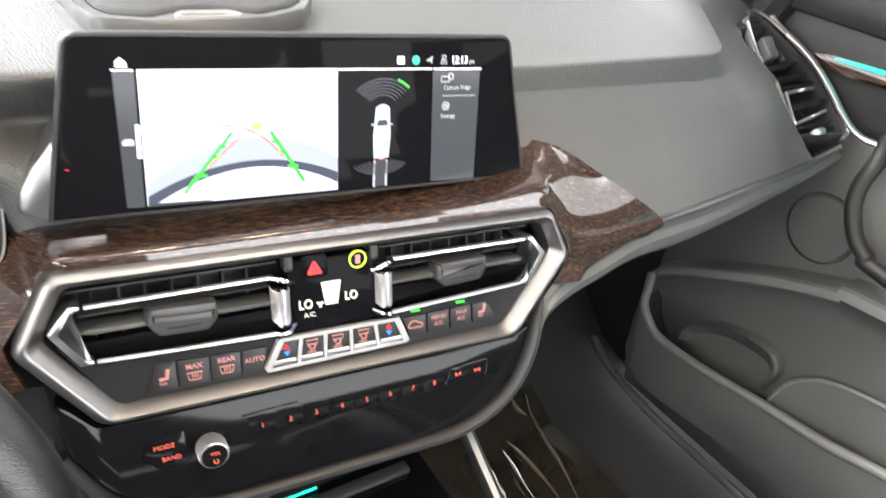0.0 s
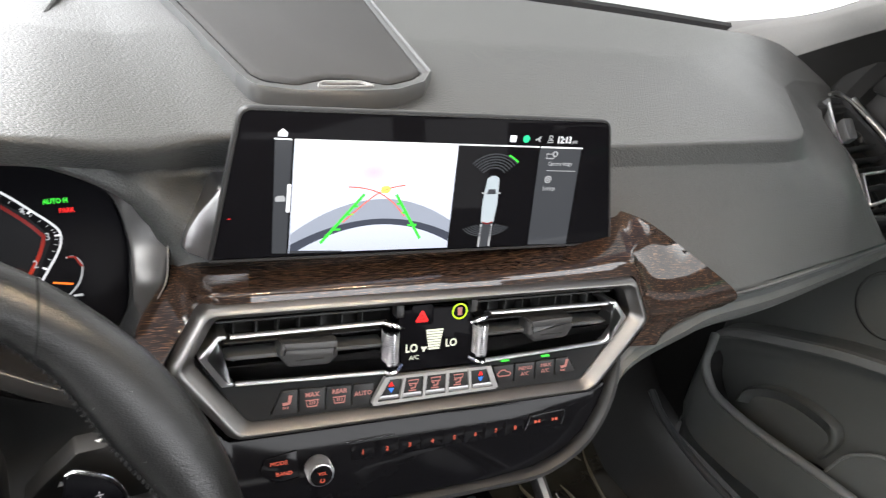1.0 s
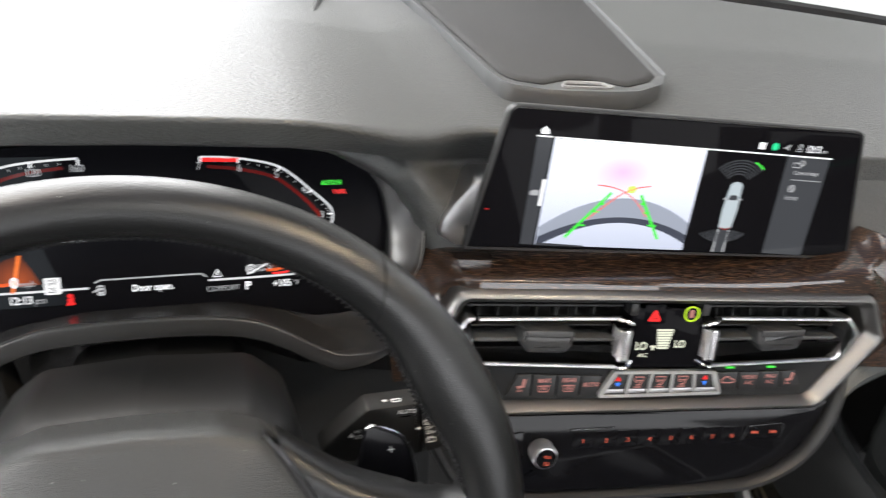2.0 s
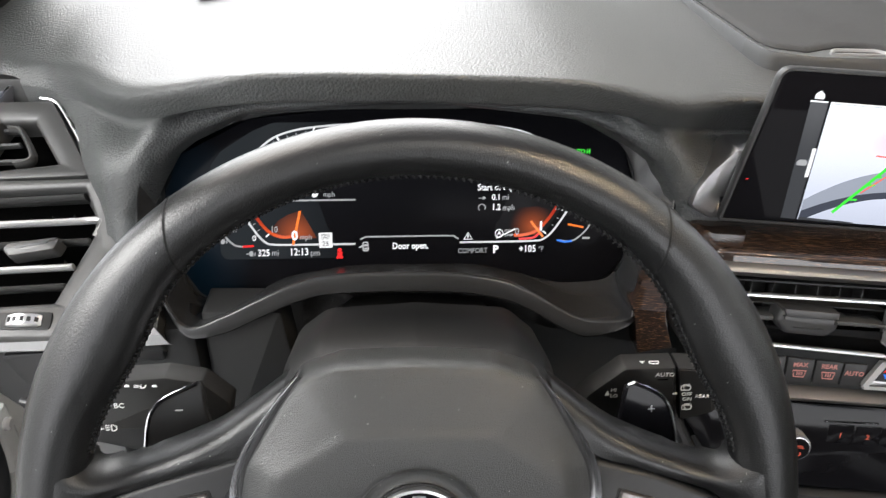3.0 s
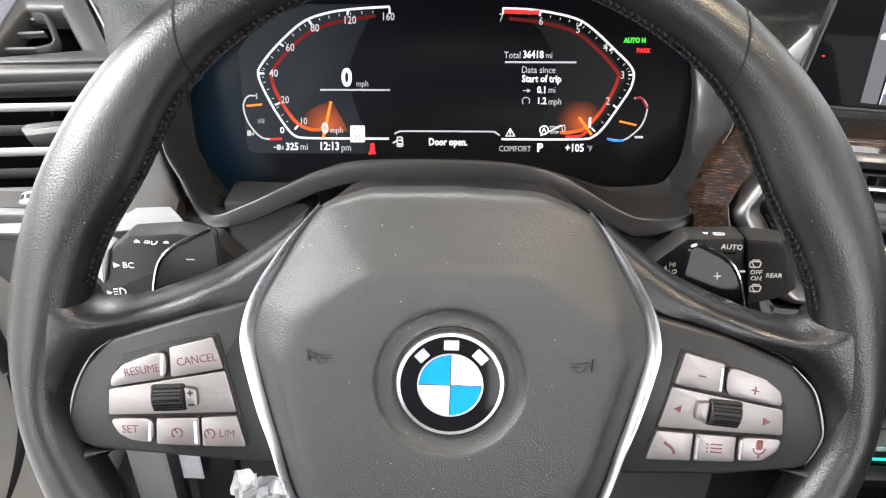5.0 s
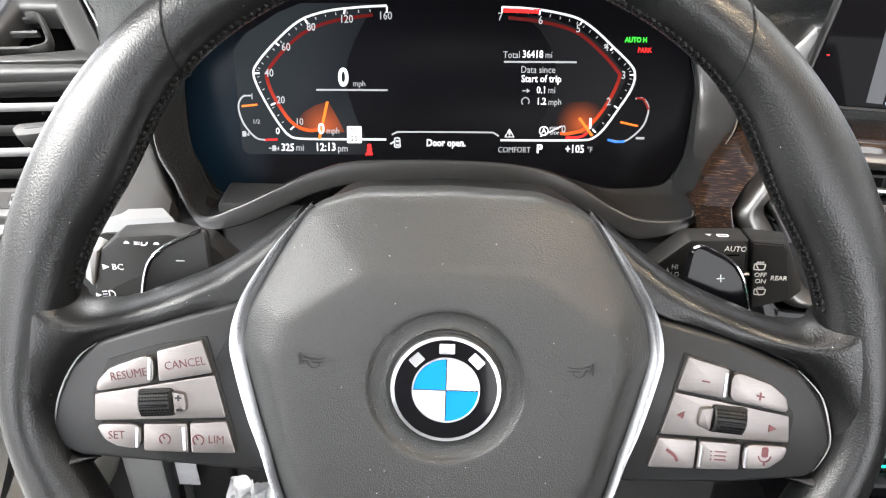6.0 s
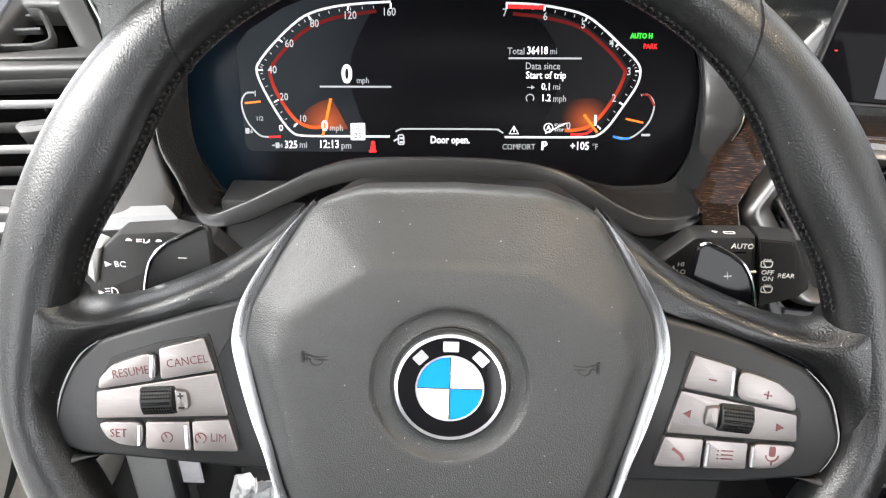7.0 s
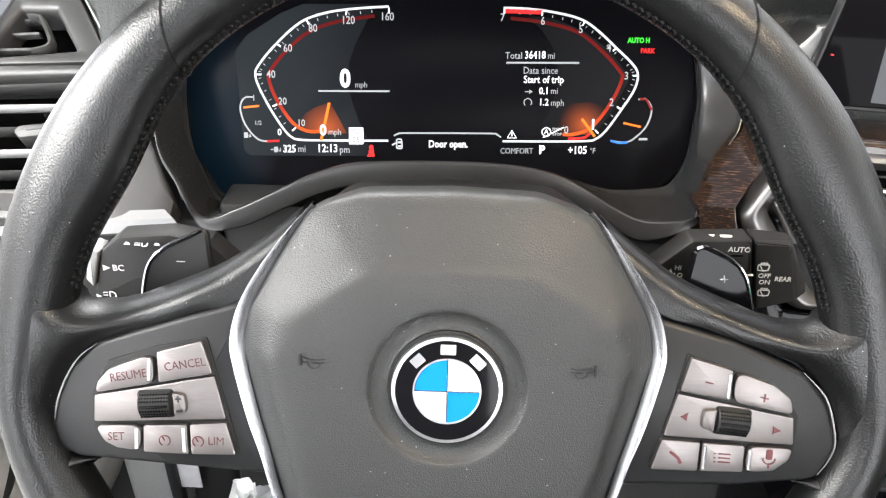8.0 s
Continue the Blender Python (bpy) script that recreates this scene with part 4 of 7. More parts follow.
part("car_plan_mirror", stroke(mm((47.3, -21.5), (63.4, -21.8)), 0.0012, Z1, 0.0002), GREY_GLOW, monitor, smooth=False)
part("car_plan_rear", stroke(mm((51, -45), (55.5, -46.8), (60, -45)), 0.0009, Z1 + 0.0003, 0.0002), DARK_RED, monitor, smooth=False)

# ---- the instrument cluster ----
cluster = thing("instrument_cluster", DIALS, "digital instrument cluster in a black hooded surround", "instrument cluster")
G_OUT = fillet(mm((-172, 34), (-120, 60), (-60, 66), (70, 66), (125, 60), (158, 38), (167, 0), (161, -47), (146, -65), (113, -67.5), (81, -59.5), (38, -51), (-41, -51), (-93, -58), (-129, -72), (-161, -74), (-182, -41), (-184, 6)), 0.014, 5)
# the surround runs from the glass to a crest nearer the driver: u, v of the glass edge, then u, v, n of the crest, then the lip's height
FUNNEL = [(-166, 40, -172, 46, 20, 2), (-120, 60, -126, 70, 18, 2), (-60, 66, -60, 78, 16, 2), (5, 66, 5, 80, 16, 2), (70, 66, 70, 78, 16, 2), (125, 60, 132, 70, 18, 2), (157, 36, 173, 43, 18, 3), (166, 4, 190, 9.6, 18, 3), (165, -20, 185.4, -21, 26, 3), (163.5, -34, 177.9, -33.8, 31, 3), (161, -46, 166.2, -48, 38, 3), (156, -56, 156.7, -63.8, 46, 3), (146, -65, 152.5, -80, 50, 6), (113, -67, 124, -82, 48, 14), (96, -64, 105, -75, 46, 15), (81, -59, 80, -60, 46, 15), (60, -54, 57, -51, 46, 15), (38, -51, 17, -46, 46, 15), (-41, -51, -54, -46, 46, 15), (-70, -54, -84, -52, 46, 15), (-97, -59, -110, -63, 46, 15), (-129, -72, -136, -75, 46, 14), (-161, -74, -161, -82, 46, 8), (-175, -55, -176, -58, 46, 4), (-183, -30, -188, -34, 44, 3), (-184, 6, -190, 8, 36, 3), (-178, 25, -184, 30, 28, 3)]
FUNNEL_MAT = mat("satin_charcoal_plastic", (0.027, 0.0275, 0.0284), 0.25, grain=0.12, scale=1500, vary=0.1)
G_PATH = smooth_path([Vector((r[0], r[1], 0)) / 1000 for r in FUNNEL], 6, True)
C_PATH = smooth_path([Vector((r[2], r[3], r[4])) / 1000 for r in FUNNEL], 6, True)
L_PATH = smooth_path([Vector((0, r[5], 0)) / 1000 for r in FUNNEL], 6, True)
rows = []
SLOPE = ((0, -0.05), (0, 0), (0.08, 0.02), (0.25, 0.10), (0.5, 0.34), (0.75, 0.68), (0.9, 0.88), (0.96, 0.96), (1, 1))
RIDGE = ((0, -0.05), (0, 0), (0.0, 0.22), (0.01, 0.40), (0.05, 0.48), (0.14, 0.55), (0.45, 0.75), (0.8, 0.92), (1, 1))
for (s0, d0), (s1, d1) in zip(SLOPE, RIDGE):
    row = []
    for a, b in zip(G_PATH, C_PATH):
        # the passenger side has a straight wall, a ridge and a face towards the driver
        w = min(1, max(0, (b.x - 0.140) / 0.02)) * min(1, max(0, (b.y + 0.070) / 0.025)) * min(1, max(0, (0.050 - b.y) / 0.02))
        sh, dh = s0 + (s1 - s0) * w, d0 + (d1 - d0) * w
        row.append((a.x + (b.x - a.x) * sh, a.y + (b.y - a.y) * sh, b.z * dh))
    rows.append(row)
for s, d in ((0.06, 0.002), (0.16, 0.0025), (0.5, 0.001), (0.9, 0.001), (1.0, -0.001), (1.0, -0.03)):
    rows.append([(b.x * (1 + 0.008 * s), b.y - c.y * s, b.z + d) for b, c in zip(C_PATH, L_PATH)])
part("surround", grid([r + [r[0]] for r in rows]), FUNNEL_MAT, cluster, "dark satin plastic funnel", angle=60)
crest = smooth_path([Vector((r[2] * 1.004 + 0.4, r[3], r[4] + 2.0)) / 1000 for r in FUNNEL if r[2] > 145 and r[3] < 20], 5)
part("crest_line", tube(crest, 0.0005, 0.0006, 6), SILVER, cluster, "thin bright edge beside the wood")
part("crest_groove", tube([p + Vector((0.0012, 0, -0.0012)) for p in crest], 0.0008, 0.0010, 6), SHADE_MARK_BLACK, cluster)


def dial(a, b):
    """Place on the display from its layout grid."""
    return ((a - 802.7) * 0.0003893, 0.056 - (b - 5) * 0.000378)


def dials(*pts):
    return [dial(*p) for p in pts]


def curve2(pts, seg=6):
    return [(p.x, p.y) for p in smooth_path([Vector(p) for p in pts], seg)]


def field_mat(name, color, x0, x1):
    """A dim lit field that fades out from x0 to x1."""
    m = mat(name, color, emit=0.9)
    m.node_tree.nodes["Principled BSDF"].inputs["Specular IOR Level"].default_value = 0.02
    m.node_tree.nodes["Principled BSDF"].inputs["Base Color"].default_value = (0.004, 0.004, 0.005, 1)
    n, l = m.node_tree.nodes, m.node_tree.links
    tc, sx, mr = n.new("ShaderNodeTexCoord"), n.new("ShaderNodeSeparateXYZ"), n.new("ShaderNodeMapRange")
    mr.interpolation_type = "SMOOTHSTEP"
    mr.inputs["From Min"].default_value, mr.inputs["From Max"].default_value = x0, x1
    mr.inputs["To Min"].default_value, mr.inputs["To Max"].default_value = 0.9, 0.0
    l.new(tc.outputs["Object"], sx.inputs[0]), l.new(sx.outputs["X"], mr.inputs["Value"])
    l.new(mr.outputs[0], n["Principled BSDF"].inputs["Emission Strength"])
    return m


def glow_mat(name, color, cx, cy, r, field=(0, 0, 0), x0=0.0, x1=1.0, power=2.0, ry=None):
    """Light that fades outwards from a centre, over the dim light of the panel."""
    m = mat(name, color, emit=1.0)
    n, l = m.node_tree.nodes, m.node_tree.links
    tc, mp, gr, pw = n.new("ShaderNodeTexCoord"), n.new("ShaderNodeMapping"), n.new("ShaderNodeTexGradient"), n.new("ShaderNodeMath")
    gr.gradient_type = "SPHERICAL"
    mp.inputs["Location"].default_value, mp.inputs["Scale"].default_value = (-cx / r, -cy / (ry or r), 0), (1 / r, 1 / (ry or r), 1)
    pw.operation = "POWER"
    pw.inputs[1].default_value = power
    l.new(tc.outputs["Object"], mp.inputs["Vector"]), l.new(mp.outputs[0], gr.inputs["Vector"]), l.new(gr.outputs["Fac"], pw.inputs[0])
    sx, mr = n.new("ShaderNodeSeparateXYZ"), n.new("ShaderNodeMapRange")
    mr.interpolation_type = "SMOOTHSTEP"
    mr.inputs["From Min"].default_value, mr.inputs["From Max"].default_value = x0, x1
    mr.inputs["To Min"].default_value, mr.inputs["To Max"].default_value = 0.9, 0.0
    l.new(tc.outputs["Object"], sx.inputs[0]), l.new(sx.outputs["X"], mr.inputs["Value"])
    spot, base, both = n.new("ShaderNodeVectorMath"), n.new("ShaderNodeVectorMath"), n.new("ShaderNodeVectorMath")
    spot.operation, base.operation, both.operation = "SCALE", "SCALE", "ADD"
    spot.inputs[0].default_value, base.inputs[0].default_value = color, field
    l.new(pw.outputs[0], spot.inputs["Scale"]), l.new(mr.outputs[0], base.inputs["Scale"])
    l.new(spot.outputs[0], both.inputs[0]), l.new(base.outputs[0], both.inputs[1])
    l.new(both.outputs[0], n["Principled BSDF"].inputs["Emission Color"])
    n["Principled BSDF"].inputs["Specular IOR Level"].default_value = 0.02
    n["Principled BSDF"].inputs["Roughness"].default_value = 0.25
    n["Principled BSDF"].inputs["Base Color"].default_value = (0.004, 0.004, 0.005, 1)
    return m


# navy reflection tint at the left of the glass is put in as emission
part("glass", slab(G_OUT, -0.004, 0.0, 0.0005), glow_mat("black_glass_navy_reflection_glow", (0.0007, 0.0055, 0.0105), *dial(402, 215), 0.036, power=0.8, ry=0.070), cluster, "black display glass with a faint navy reflection put in as glow")
LEFT_ARC = ((668, 2), (652, 30), (633, 66), (620, 100), (617, 135), (621, 165), (634, 205), (652, 243))
part("lit_panel", slab(fillet(dials((418, 84), (424, 180), (428, 271), (652, 271), *reversed(LEFT_ARC), (540, 2), (500, 18), (440, 56)), [0.008, 0, 0.007, 0] + [0.004] * 8 + [0, 0.01, 0.01], 5), -0.0004, 0.0001, 0.00005), field_mat("lit_grey_field", (0.017, 0.021, 0.0235), -0.145, 0.0), cluster, smooth=False)
RIGHT_ARC = ((925, 20), (955, 45), (975, 75), (985, 110), (985, 150), (972, 190), (952, 236))
part("lit_panel", slab(fillet(dials(*RIGHT_ARC, (1050, 236), (1088, 180), (1112, 128), (1075, 82), (1030, 48), (980, 28)), [0.004] * 7 + [0.006] * 6, 4), -0.0004, 0.0001, 0.00005), field_mat("lit_dim_field", (0.010, 0.0102, 0.0104), 0.14, -0.02), cluster, smooth=False)
part("needle_glow", slab(dials((526, 212), (540, 194), (560, 182), (584, 174), (598, 200), (613, 230), (580, 231), (545, 226)), -0.0001, 0.00015, 0.00003), glow_mat("left_needle_light", (0.36, 0.066, 0.012), *dial(576, 222), 0.021, (0.012, 0.014, 0.015), -0.145, 0.0, power=1.1), cluster, smooth=False)
part("needle_glow", slab(dials((956, 232), (962, 205), (979, 186), (1009, 174), (1044, 172), (1076, 182), (1062, 206), (1042, 230)), -0.0001, 0.00015, 0.00003), glow_mat("right_needle_light", (0.34, 0.062, 0.012), *dial(1034, 212), 0.0185, (0.009, 0.0092, 0.0094), 0.14, -0.02, power=1.6), cluster, smooth=False)
SPEED = curve2(dials((690, 6), (640, 9), (590, 15), (548, 27), (520, 45), (485, 78), (460, 108), (453, 125), (460, 150), (480, 190), (500, 222), (514, 237), (530, 242), (580, 243), (687, 243)), 5)
REVS = curve2(dials((889, 8), (936, 10), (984, 17), (1024, 28), (1054, 48), (1089, 80), (1116, 106), (1125, 124), (1120, 150), (1099, 185), (1074, 222), (1056, 238), (1039, 242), (979, 243), (891, 243)), 5)
for g in (SPEED, REVS):
    part("dial_line", stroke(g, 0.0015, 0.0002, 0.0003), mat("pale_white_glow", (0.62, 0.63, 0.66), emit=0.9), cluster, smooth=False)
SPEED_IN = curve2(dials((665, 22), (600, 32), (550, 50), (512, 80), (480, 118), (477, 135), (487, 165), (508, 200), (525, 218), (548, 227), (573, 225)), 5)
REVS_IN = curve2(dials((901, 26), (959, 33), (1019, 50), (1064, 85), (1094, 118), (1098, 130), (1086, 162), (1064, 198), (1040, 222), (1014, 230), (997, 230)), 5)


def band_mat(name, x0, x1):
    """Dark at the far end of the dial, glowing red, then orange towards the needle."""
    m = mat(name, (0.3, 0.02, 0.02), emit=0.9)
    n, l = m.node_tree.nodes, m.node_tree.links
    tc, sx, mr, ramp = n.new("ShaderNodeTexCoord"), n.new("ShaderNodeSeparateXYZ"), n.new("ShaderNodeMapRange"), n.new("ShaderNodeValToRGB")
    mr.inputs["From Min"].default_value, mr.inputs["From Max"].default_value = x0, x1
    e = ramp.color_ramp.elements
    e[0].position, e[0].color = 0.0, (0.75, 0.11, 0.02, 1)
    e[1].position, e[1].color = 1.0, (0.05, 0.004, 0.004, 1)
    for at, c in ((0.22, (0.34, 0.030, 0.014, 1)), (0.55, (0.13, 0.009, 0.008, 1))):
        e.new(at).color = c
    l.new(tc.outputs["Object"], sx.inputs[0]), l.new(sx.outputs["Y"], mr.inputs["Value"])
    l.new(mr.outputs[0], ramp.inputs[0]), l.new(ramp.outputs[0], n["Principled BSDF"].inputs["Emission Color"])
    return m


for g in (SPEED_IN, REVS_IN):
    part("red_band", stroke(g, 0.0023, 0.0001, 0.0002), band_mat("dial_band_light", dial(0, 232)[1], dial(0, 20)[1]), cluster, smooth=False)
part("red_arc", stroke(curve2(dials((1007, 238), (1034, 236), (1048, 226)), 5), 0.0016, 0.0003, 0.0002), RED, cluster, smooth=False)
part("red_zone", stroke(dials((892, 13), (957, 15)), 0.0030, 0.0003, 0.0002), RED, cluster, smooth=False)


part("needle", stroke(dials((583, 175), (567, 243)), 0.0019, 0.0004, 0.0003), ORANGE, cluster, smooth=False)
part("needle", stroke(dials((1030, 202), (1054, 234)), 0.0018, 0.0004, 0.0003), ORANGE, cluster, smooth=False)


def tick(p, q):
    part("tick", stroke(dials(p, q), 0.0011, 0.0003, 0.0003), WHITE, cluster, smooth=False)


for p, q in (((690, 8), (690, 18)), ((617, 12), (615, 21)), ((546, 29), (550, 37)), ((492, 70), (500, 76)), ((455, 125), (464, 125)), ((482, 182), (490, 178)), ((516, 226), (522, 220)), ((890, 8), (890, 18)), ((956, 13), (955, 21)), ((1030, 30), (1026, 38)), ((1086, 77), (1080, 82)), ((1125, 125), (1116, 125)), ((1097, 184), (1091, 180)), ((1060, 228), (1054, 222))):
    tick(p, q)
for g in (SPEED, REVS):
    for i in range(3, 50, 2):
        a, b = Vector(g[i]), Vector(g[i + 1])
        d = (b - a).normalized()
        s = Vector((-d.y, d.x)) * (0.0022 if g is SPEED else -0.0022)
        c = a + s * 0.9
        part("fine_tick", stroke([tuple(c), tuple(c + s * 0.8)], 0.0005, 0.0002, 0.0002), GREY_GLOW, cluster, smooth=False)
for txt, x, y, k in (("160", 687, 24, 1), ("120", 619, 30, 1), ("80", 557, 44, 1), ("60", 512, 79, 1), ("40", 481, 125, 1), ("20", 500, 173, 0.95), ("10", 532, 212, 0.9), ("7", 887, 25, 1), ("6", 957, 31, 1), ("5", 1023, 45, 1), ("4", 1073, 77, 1), ("3", 1105, 126, 1), ("2", 1081, 173, 1), ("0", 1003, 223, 1)):
    lettering(txt, 0.0074 * k, dial(x, y), 0.0005, GREY_GLOW, cluster, bold=0.00005, width=0.84)
lettering("1", 0.0098, dial(1050, 213), 0.0007, WHITE, cluster, bold=0.0003)
lettering("0", 0.0100, dial(571, 225), 0.0007, WHITE, cluster, bold=0.0003, width=0.9)
lettering("mph", 0.0062, dial(592, 228), 0.0007, GREY_GLOW, cluster, width=0.85)
lettering("0", 0.0165, dial(612, 133), 0.0005, WHITE, cluster, bold=0.0006, width=0.85)
lettering("mph", 0.0058, dial(640, 143), 0.0005, GREY_GLOW, cluster, width=0.85)
lettering("325", 0.0073, dial(510, 259), 0.0005, WHITE, cluster, bold=0.0001, width=0.85), lettering("mi", 0.0068, dial(532, 259), 0.0005, GREY_GLOW, cluster, width=0.85)
lettering("12:13", 0.0078, dial(578, 258), 0.0005, WHITE, cluster, bold=0.0001, width=0.85), lettering("pm", 0.0068, dial(609, 260), 0.0005, GREY_GLOW, cluster, width=0.85)
lettering("Door open.", 0.0070, dial(794, 249), 0.0005, WHITE, cluster, bold=0.00015, width=0.82)
lettering("COMFORT", 0.0056, dial(916, 261), 0.0005, GREY_GLOW, cluster, width=0.85), lettering("P", 0.0080, dial(961, 259), 0.0005, WHITE, cluster, bold=0.0003)
lettering("+105", 0.0076, dial(1024, 259), 0.0005, WHITE, cluster, bold=0.0001, width=0.85), lettering("°F", 0.0055, dial(1051, 260), 0.0005, GREY_GLOW, cluster, width=0.85)
lettering("Total", 0.0065, dial(908, 91), 0.0005, GREY_GLOW, cluster, width=0.85), lettering("36418", 0.0070, dial(945, 90), 0.0005, WHITE, cluster, bold=0.0001, width=0.82), lettering("mi", 0.0060, dial(973, 91), 0.0005, GREY_GLOW, cluster, width=0.85)
lettering("Data since", 0.0066, dial(955, 117), 0.0005, GREY_GLOW, cluster, width=0.85), lettering("Start of trip", 0.0068, dial(961, 133), 0.0005, WHITE, cluster, bold=0.0001, width=0.85)
lettering("0.1", 0.0066, dial(962, 153), 0.0005, WHITE, cluster, bold=0.0001, width=0.85), lettering("mi", 0.0062, dial(980, 153), 0.0005, GREY_GLOW, cluster, width=0.85)
lettering("1.2", 0.0066, dial(962, 173), 0.0005, WHITE, cluster, bold=0.0001, width=0.85), lettering("mph", 0.0062, dial(986, 174), 0.0005, GREY_GLOW, cluster, width=0.85)
part("route_sign", stroke(dials((928, 154), (937, 154)), 0.0006, 0.0003, 0.0002), GREY_GLOW, cluster, smooth=False)
part("route_arrow", slab(dials((936, 150), (936, 158), (942, 154)), 0.0003, 0.0005, 0.0001), GREY_GLOW, cluster, smooth=False)
part("gauge_sign", stroke([(dial(934, 173)[0] + 0.0026 * math.cos(a / 3), dial(934, 173)[1] + 0.0026 * math.sin(a / 3)) for a in range(-2, 13)], 0.0007, 0.0003, 0.0002), GREY_GLOW, cluster, smooth=False)
lettering("AUTO H", 0.0046, dial(1124, 64), 0.0005, GREEN, cluster, bold=0.0002, width=0.85), lettering("PARK", 0.0046, dial(1140, 82), 0.0005, RED, cluster, bold=0.0001, width=0.85)
for pts in (((564, 154), (690, 154)), ((895, 103), (1022, 103))):
    part("info_line", stroke(dials(*pts), 0.0012, 0.0003, 0.0002), GREY_GLOW, cluster, smooth=False)
part("message_line", stroke(curve2(dials((697, 234), (706, 230), (720, 229), (865, 229), (880, 231), (888, 236)), 3), 0.0011, 0.0003, 0.0002), GREY_GLOW, cluster, smooth=False)
sg = part("limit_sign", slab(fillet(dials((617, 219), (643, 219), (643, 250), (617, 250)), 0.0008, 3), 0.0003, 0.0008, 0.0001), mat("sign_white", (0.80, 0.80, 0.82), emit=0.9), cluster, "white speed limit sign", smooth=False)
lettering("25", 0.0052, dial(630, 242), 0.0010, DEEP, sg), lettering("SPEED", 0.0024, dial(630, 224), 0.0010, DEEP, sg), lettering("LIMIT", 0.0026, dial(630, 230), 0.0010, DEEP, sg)
bm = slab(arc(*dial(656.5, 255), 0.0016, 0, 360, 12)[:-1], 0.0002, 0.0005, 0.0001)
stroke(dials((652, 263), (661, 263)), 0.0024, 0.0002, 0.0003, bm=bm)
stroke(dials((654, 260), (662, 271)), 0.0014, 0.0003, 0.0003, bm=bm)
stroke(dials((650, 270), (662, 270)), 0.0016, 0.0002, 0.0003, bm=bm)
stroke(dials((661, 259), (650, 272)), 0.0012, 0.0003, 0.0003, bm=bm)
part("belt_sign", bm, RED, cluster, "red seat belt warning", smooth=False)
bm = stroke(fillet(dials((702, 240), (711, 240), (712, 257), (702, 257)), 0.0010, 3), 0.0009, 0.0002, 0.0003, True)
stroke(dials((704, 246), (710, 246)), 0.0014, 0.0002, 0.0003, bm=bm)
stroke(dials((704, 253), (710, 253)), 0.0014, 0.0002, 0.0003, bm=bm)
stroke(dials((694, 251), (701, 247)), 0.0011, 0.0002, 0.0003, bm=bm)
part("door_sign", bm, mat("pale_sign_glow", (0.55, 0.56, 0.58), emit=0.8), cluster, smooth=False)
part("warning_mark", stroke(dials((907, 227), (907, 234)), 0.0009, 0.0003, 0.0002), WHITE, cluster, smooth=False)
part("warning_sign", stroke(dials((899, 237), (915, 237), (907, 223)), 0.0009, 0.0003, 0.0002, True), WHITE, cluster, smooth=False)
bm = stroke(arc(*dial(968, 226), 0.0030, 0, 360, 16)[:-1], 0.0007, 0.0003, 0.0002, True)
stroke(dials((962, 236), (999, 217)), 0.0008, 0.0006, 0.0002, bm=bm)
part("stop_off_sign", bm, WHITE, cluster, smooth=False)
lettering("A", 0.0046, dial(968, 226), 0.0005, WHITE, cluster, bold=0.0001)
lettering("START", 0.0024, dial(987, 221), 0.0005, GREY_GLOW, cluster, bold=0.0001), lettering("STOP", 0.0026, dial(987, 230), 0.0005, GREY_GLOW, cluster, bold=0.0001)
part("fuel_line", stroke(curve2(dials((447, 165), (432, 167), (424, 185), (432, 215), (452, 240), (470, 245), (490, 244)), 4), 0.0011, 0.0003, 0.0002), GREY_GLOW, cluster, smooth=False)
part("fuel_needle", stroke(dials((430, 184), (458, 181)), 0.0014, 0.0004, 0.0002), ORANGE, cluster, smooth=False)
part("fuel_reserve", stroke(dials((470, 245), (492, 244)), 0.0014, 0.0005, 0.0002), RED, cluster, smooth=False)
lettering("0", 0.0062, dial(493, 229), 0.0005, WHITE, cluster), lettering("1", 0.0058, dial(449, 167), 0.0006, GREY_GLOW, cluster), lettering("1/2", 0.0042, dial(455, 212), 0.0005, GREY_GLOW, cluster)
bm = slab(fillet(dials((429, 229), (436, 229), (436, 239), (429, 239)), 0.0003, 2), 0.0002, 0.0005, 0.0001)
stroke(dials((436, 234), (439, 235), (439, 238), (441, 237), (440, 231)), 0.0005, 0.0002, 0.0003, bm=bm)
part("fuel_sign", bm, GREY_GLOW, cluster, smooth=False)
bm = slab(fillet(dials((482, 255), (489, 255), (489, 265), (482, 265)), 0.0003, 2), 0.0002, 0.0005, 0.0001)
stroke(dials((489, 260), (492, 261), (492, 264), (494, 263), (493, 257)), 0.0005, 0.0002, 0.0003, bm=bm)
stroke(dials((476, 260), (481, 260)), 0.0008, 0.0002, 0.0003, bm=bm)
part("range_sign", bm, GREY_GLOW, cluster, smooth=False)
part("temperature_line", stroke(curve2(dials((1128, 167), (1142, 167), (1152, 185), (1144, 215), (1122, 238), (1106, 244), (1082, 241)), 4), 0.0011, 0.0003, 0.0002), GREY_GLOW, cluster, smooth=False)
part("temperature_hot", stroke(dials((1130, 166), (1142, 167), (1152, 186)), 0.0014, 0.0005, 0.0002), DARK_RED, cluster, smooth=False)
part("temperature_cold", stroke(dials((1082, 241), (1096, 245), (1112, 244)), 0.0015, 0.0005, 0.0002), BLUE, cluster, smooth=False)
part("temperature_needle", stroke(dials((1103, 209), (1134, 216)), 0.0014, 0.0006, 0.0002), ORANGE, cluster, smooth=False)
part("oil_sign", stroke(dials((1132, 238), (1147, 238)), 0.0016, 0.0003, 0.0002), GREY_GLOW, cluster, smooth=False)

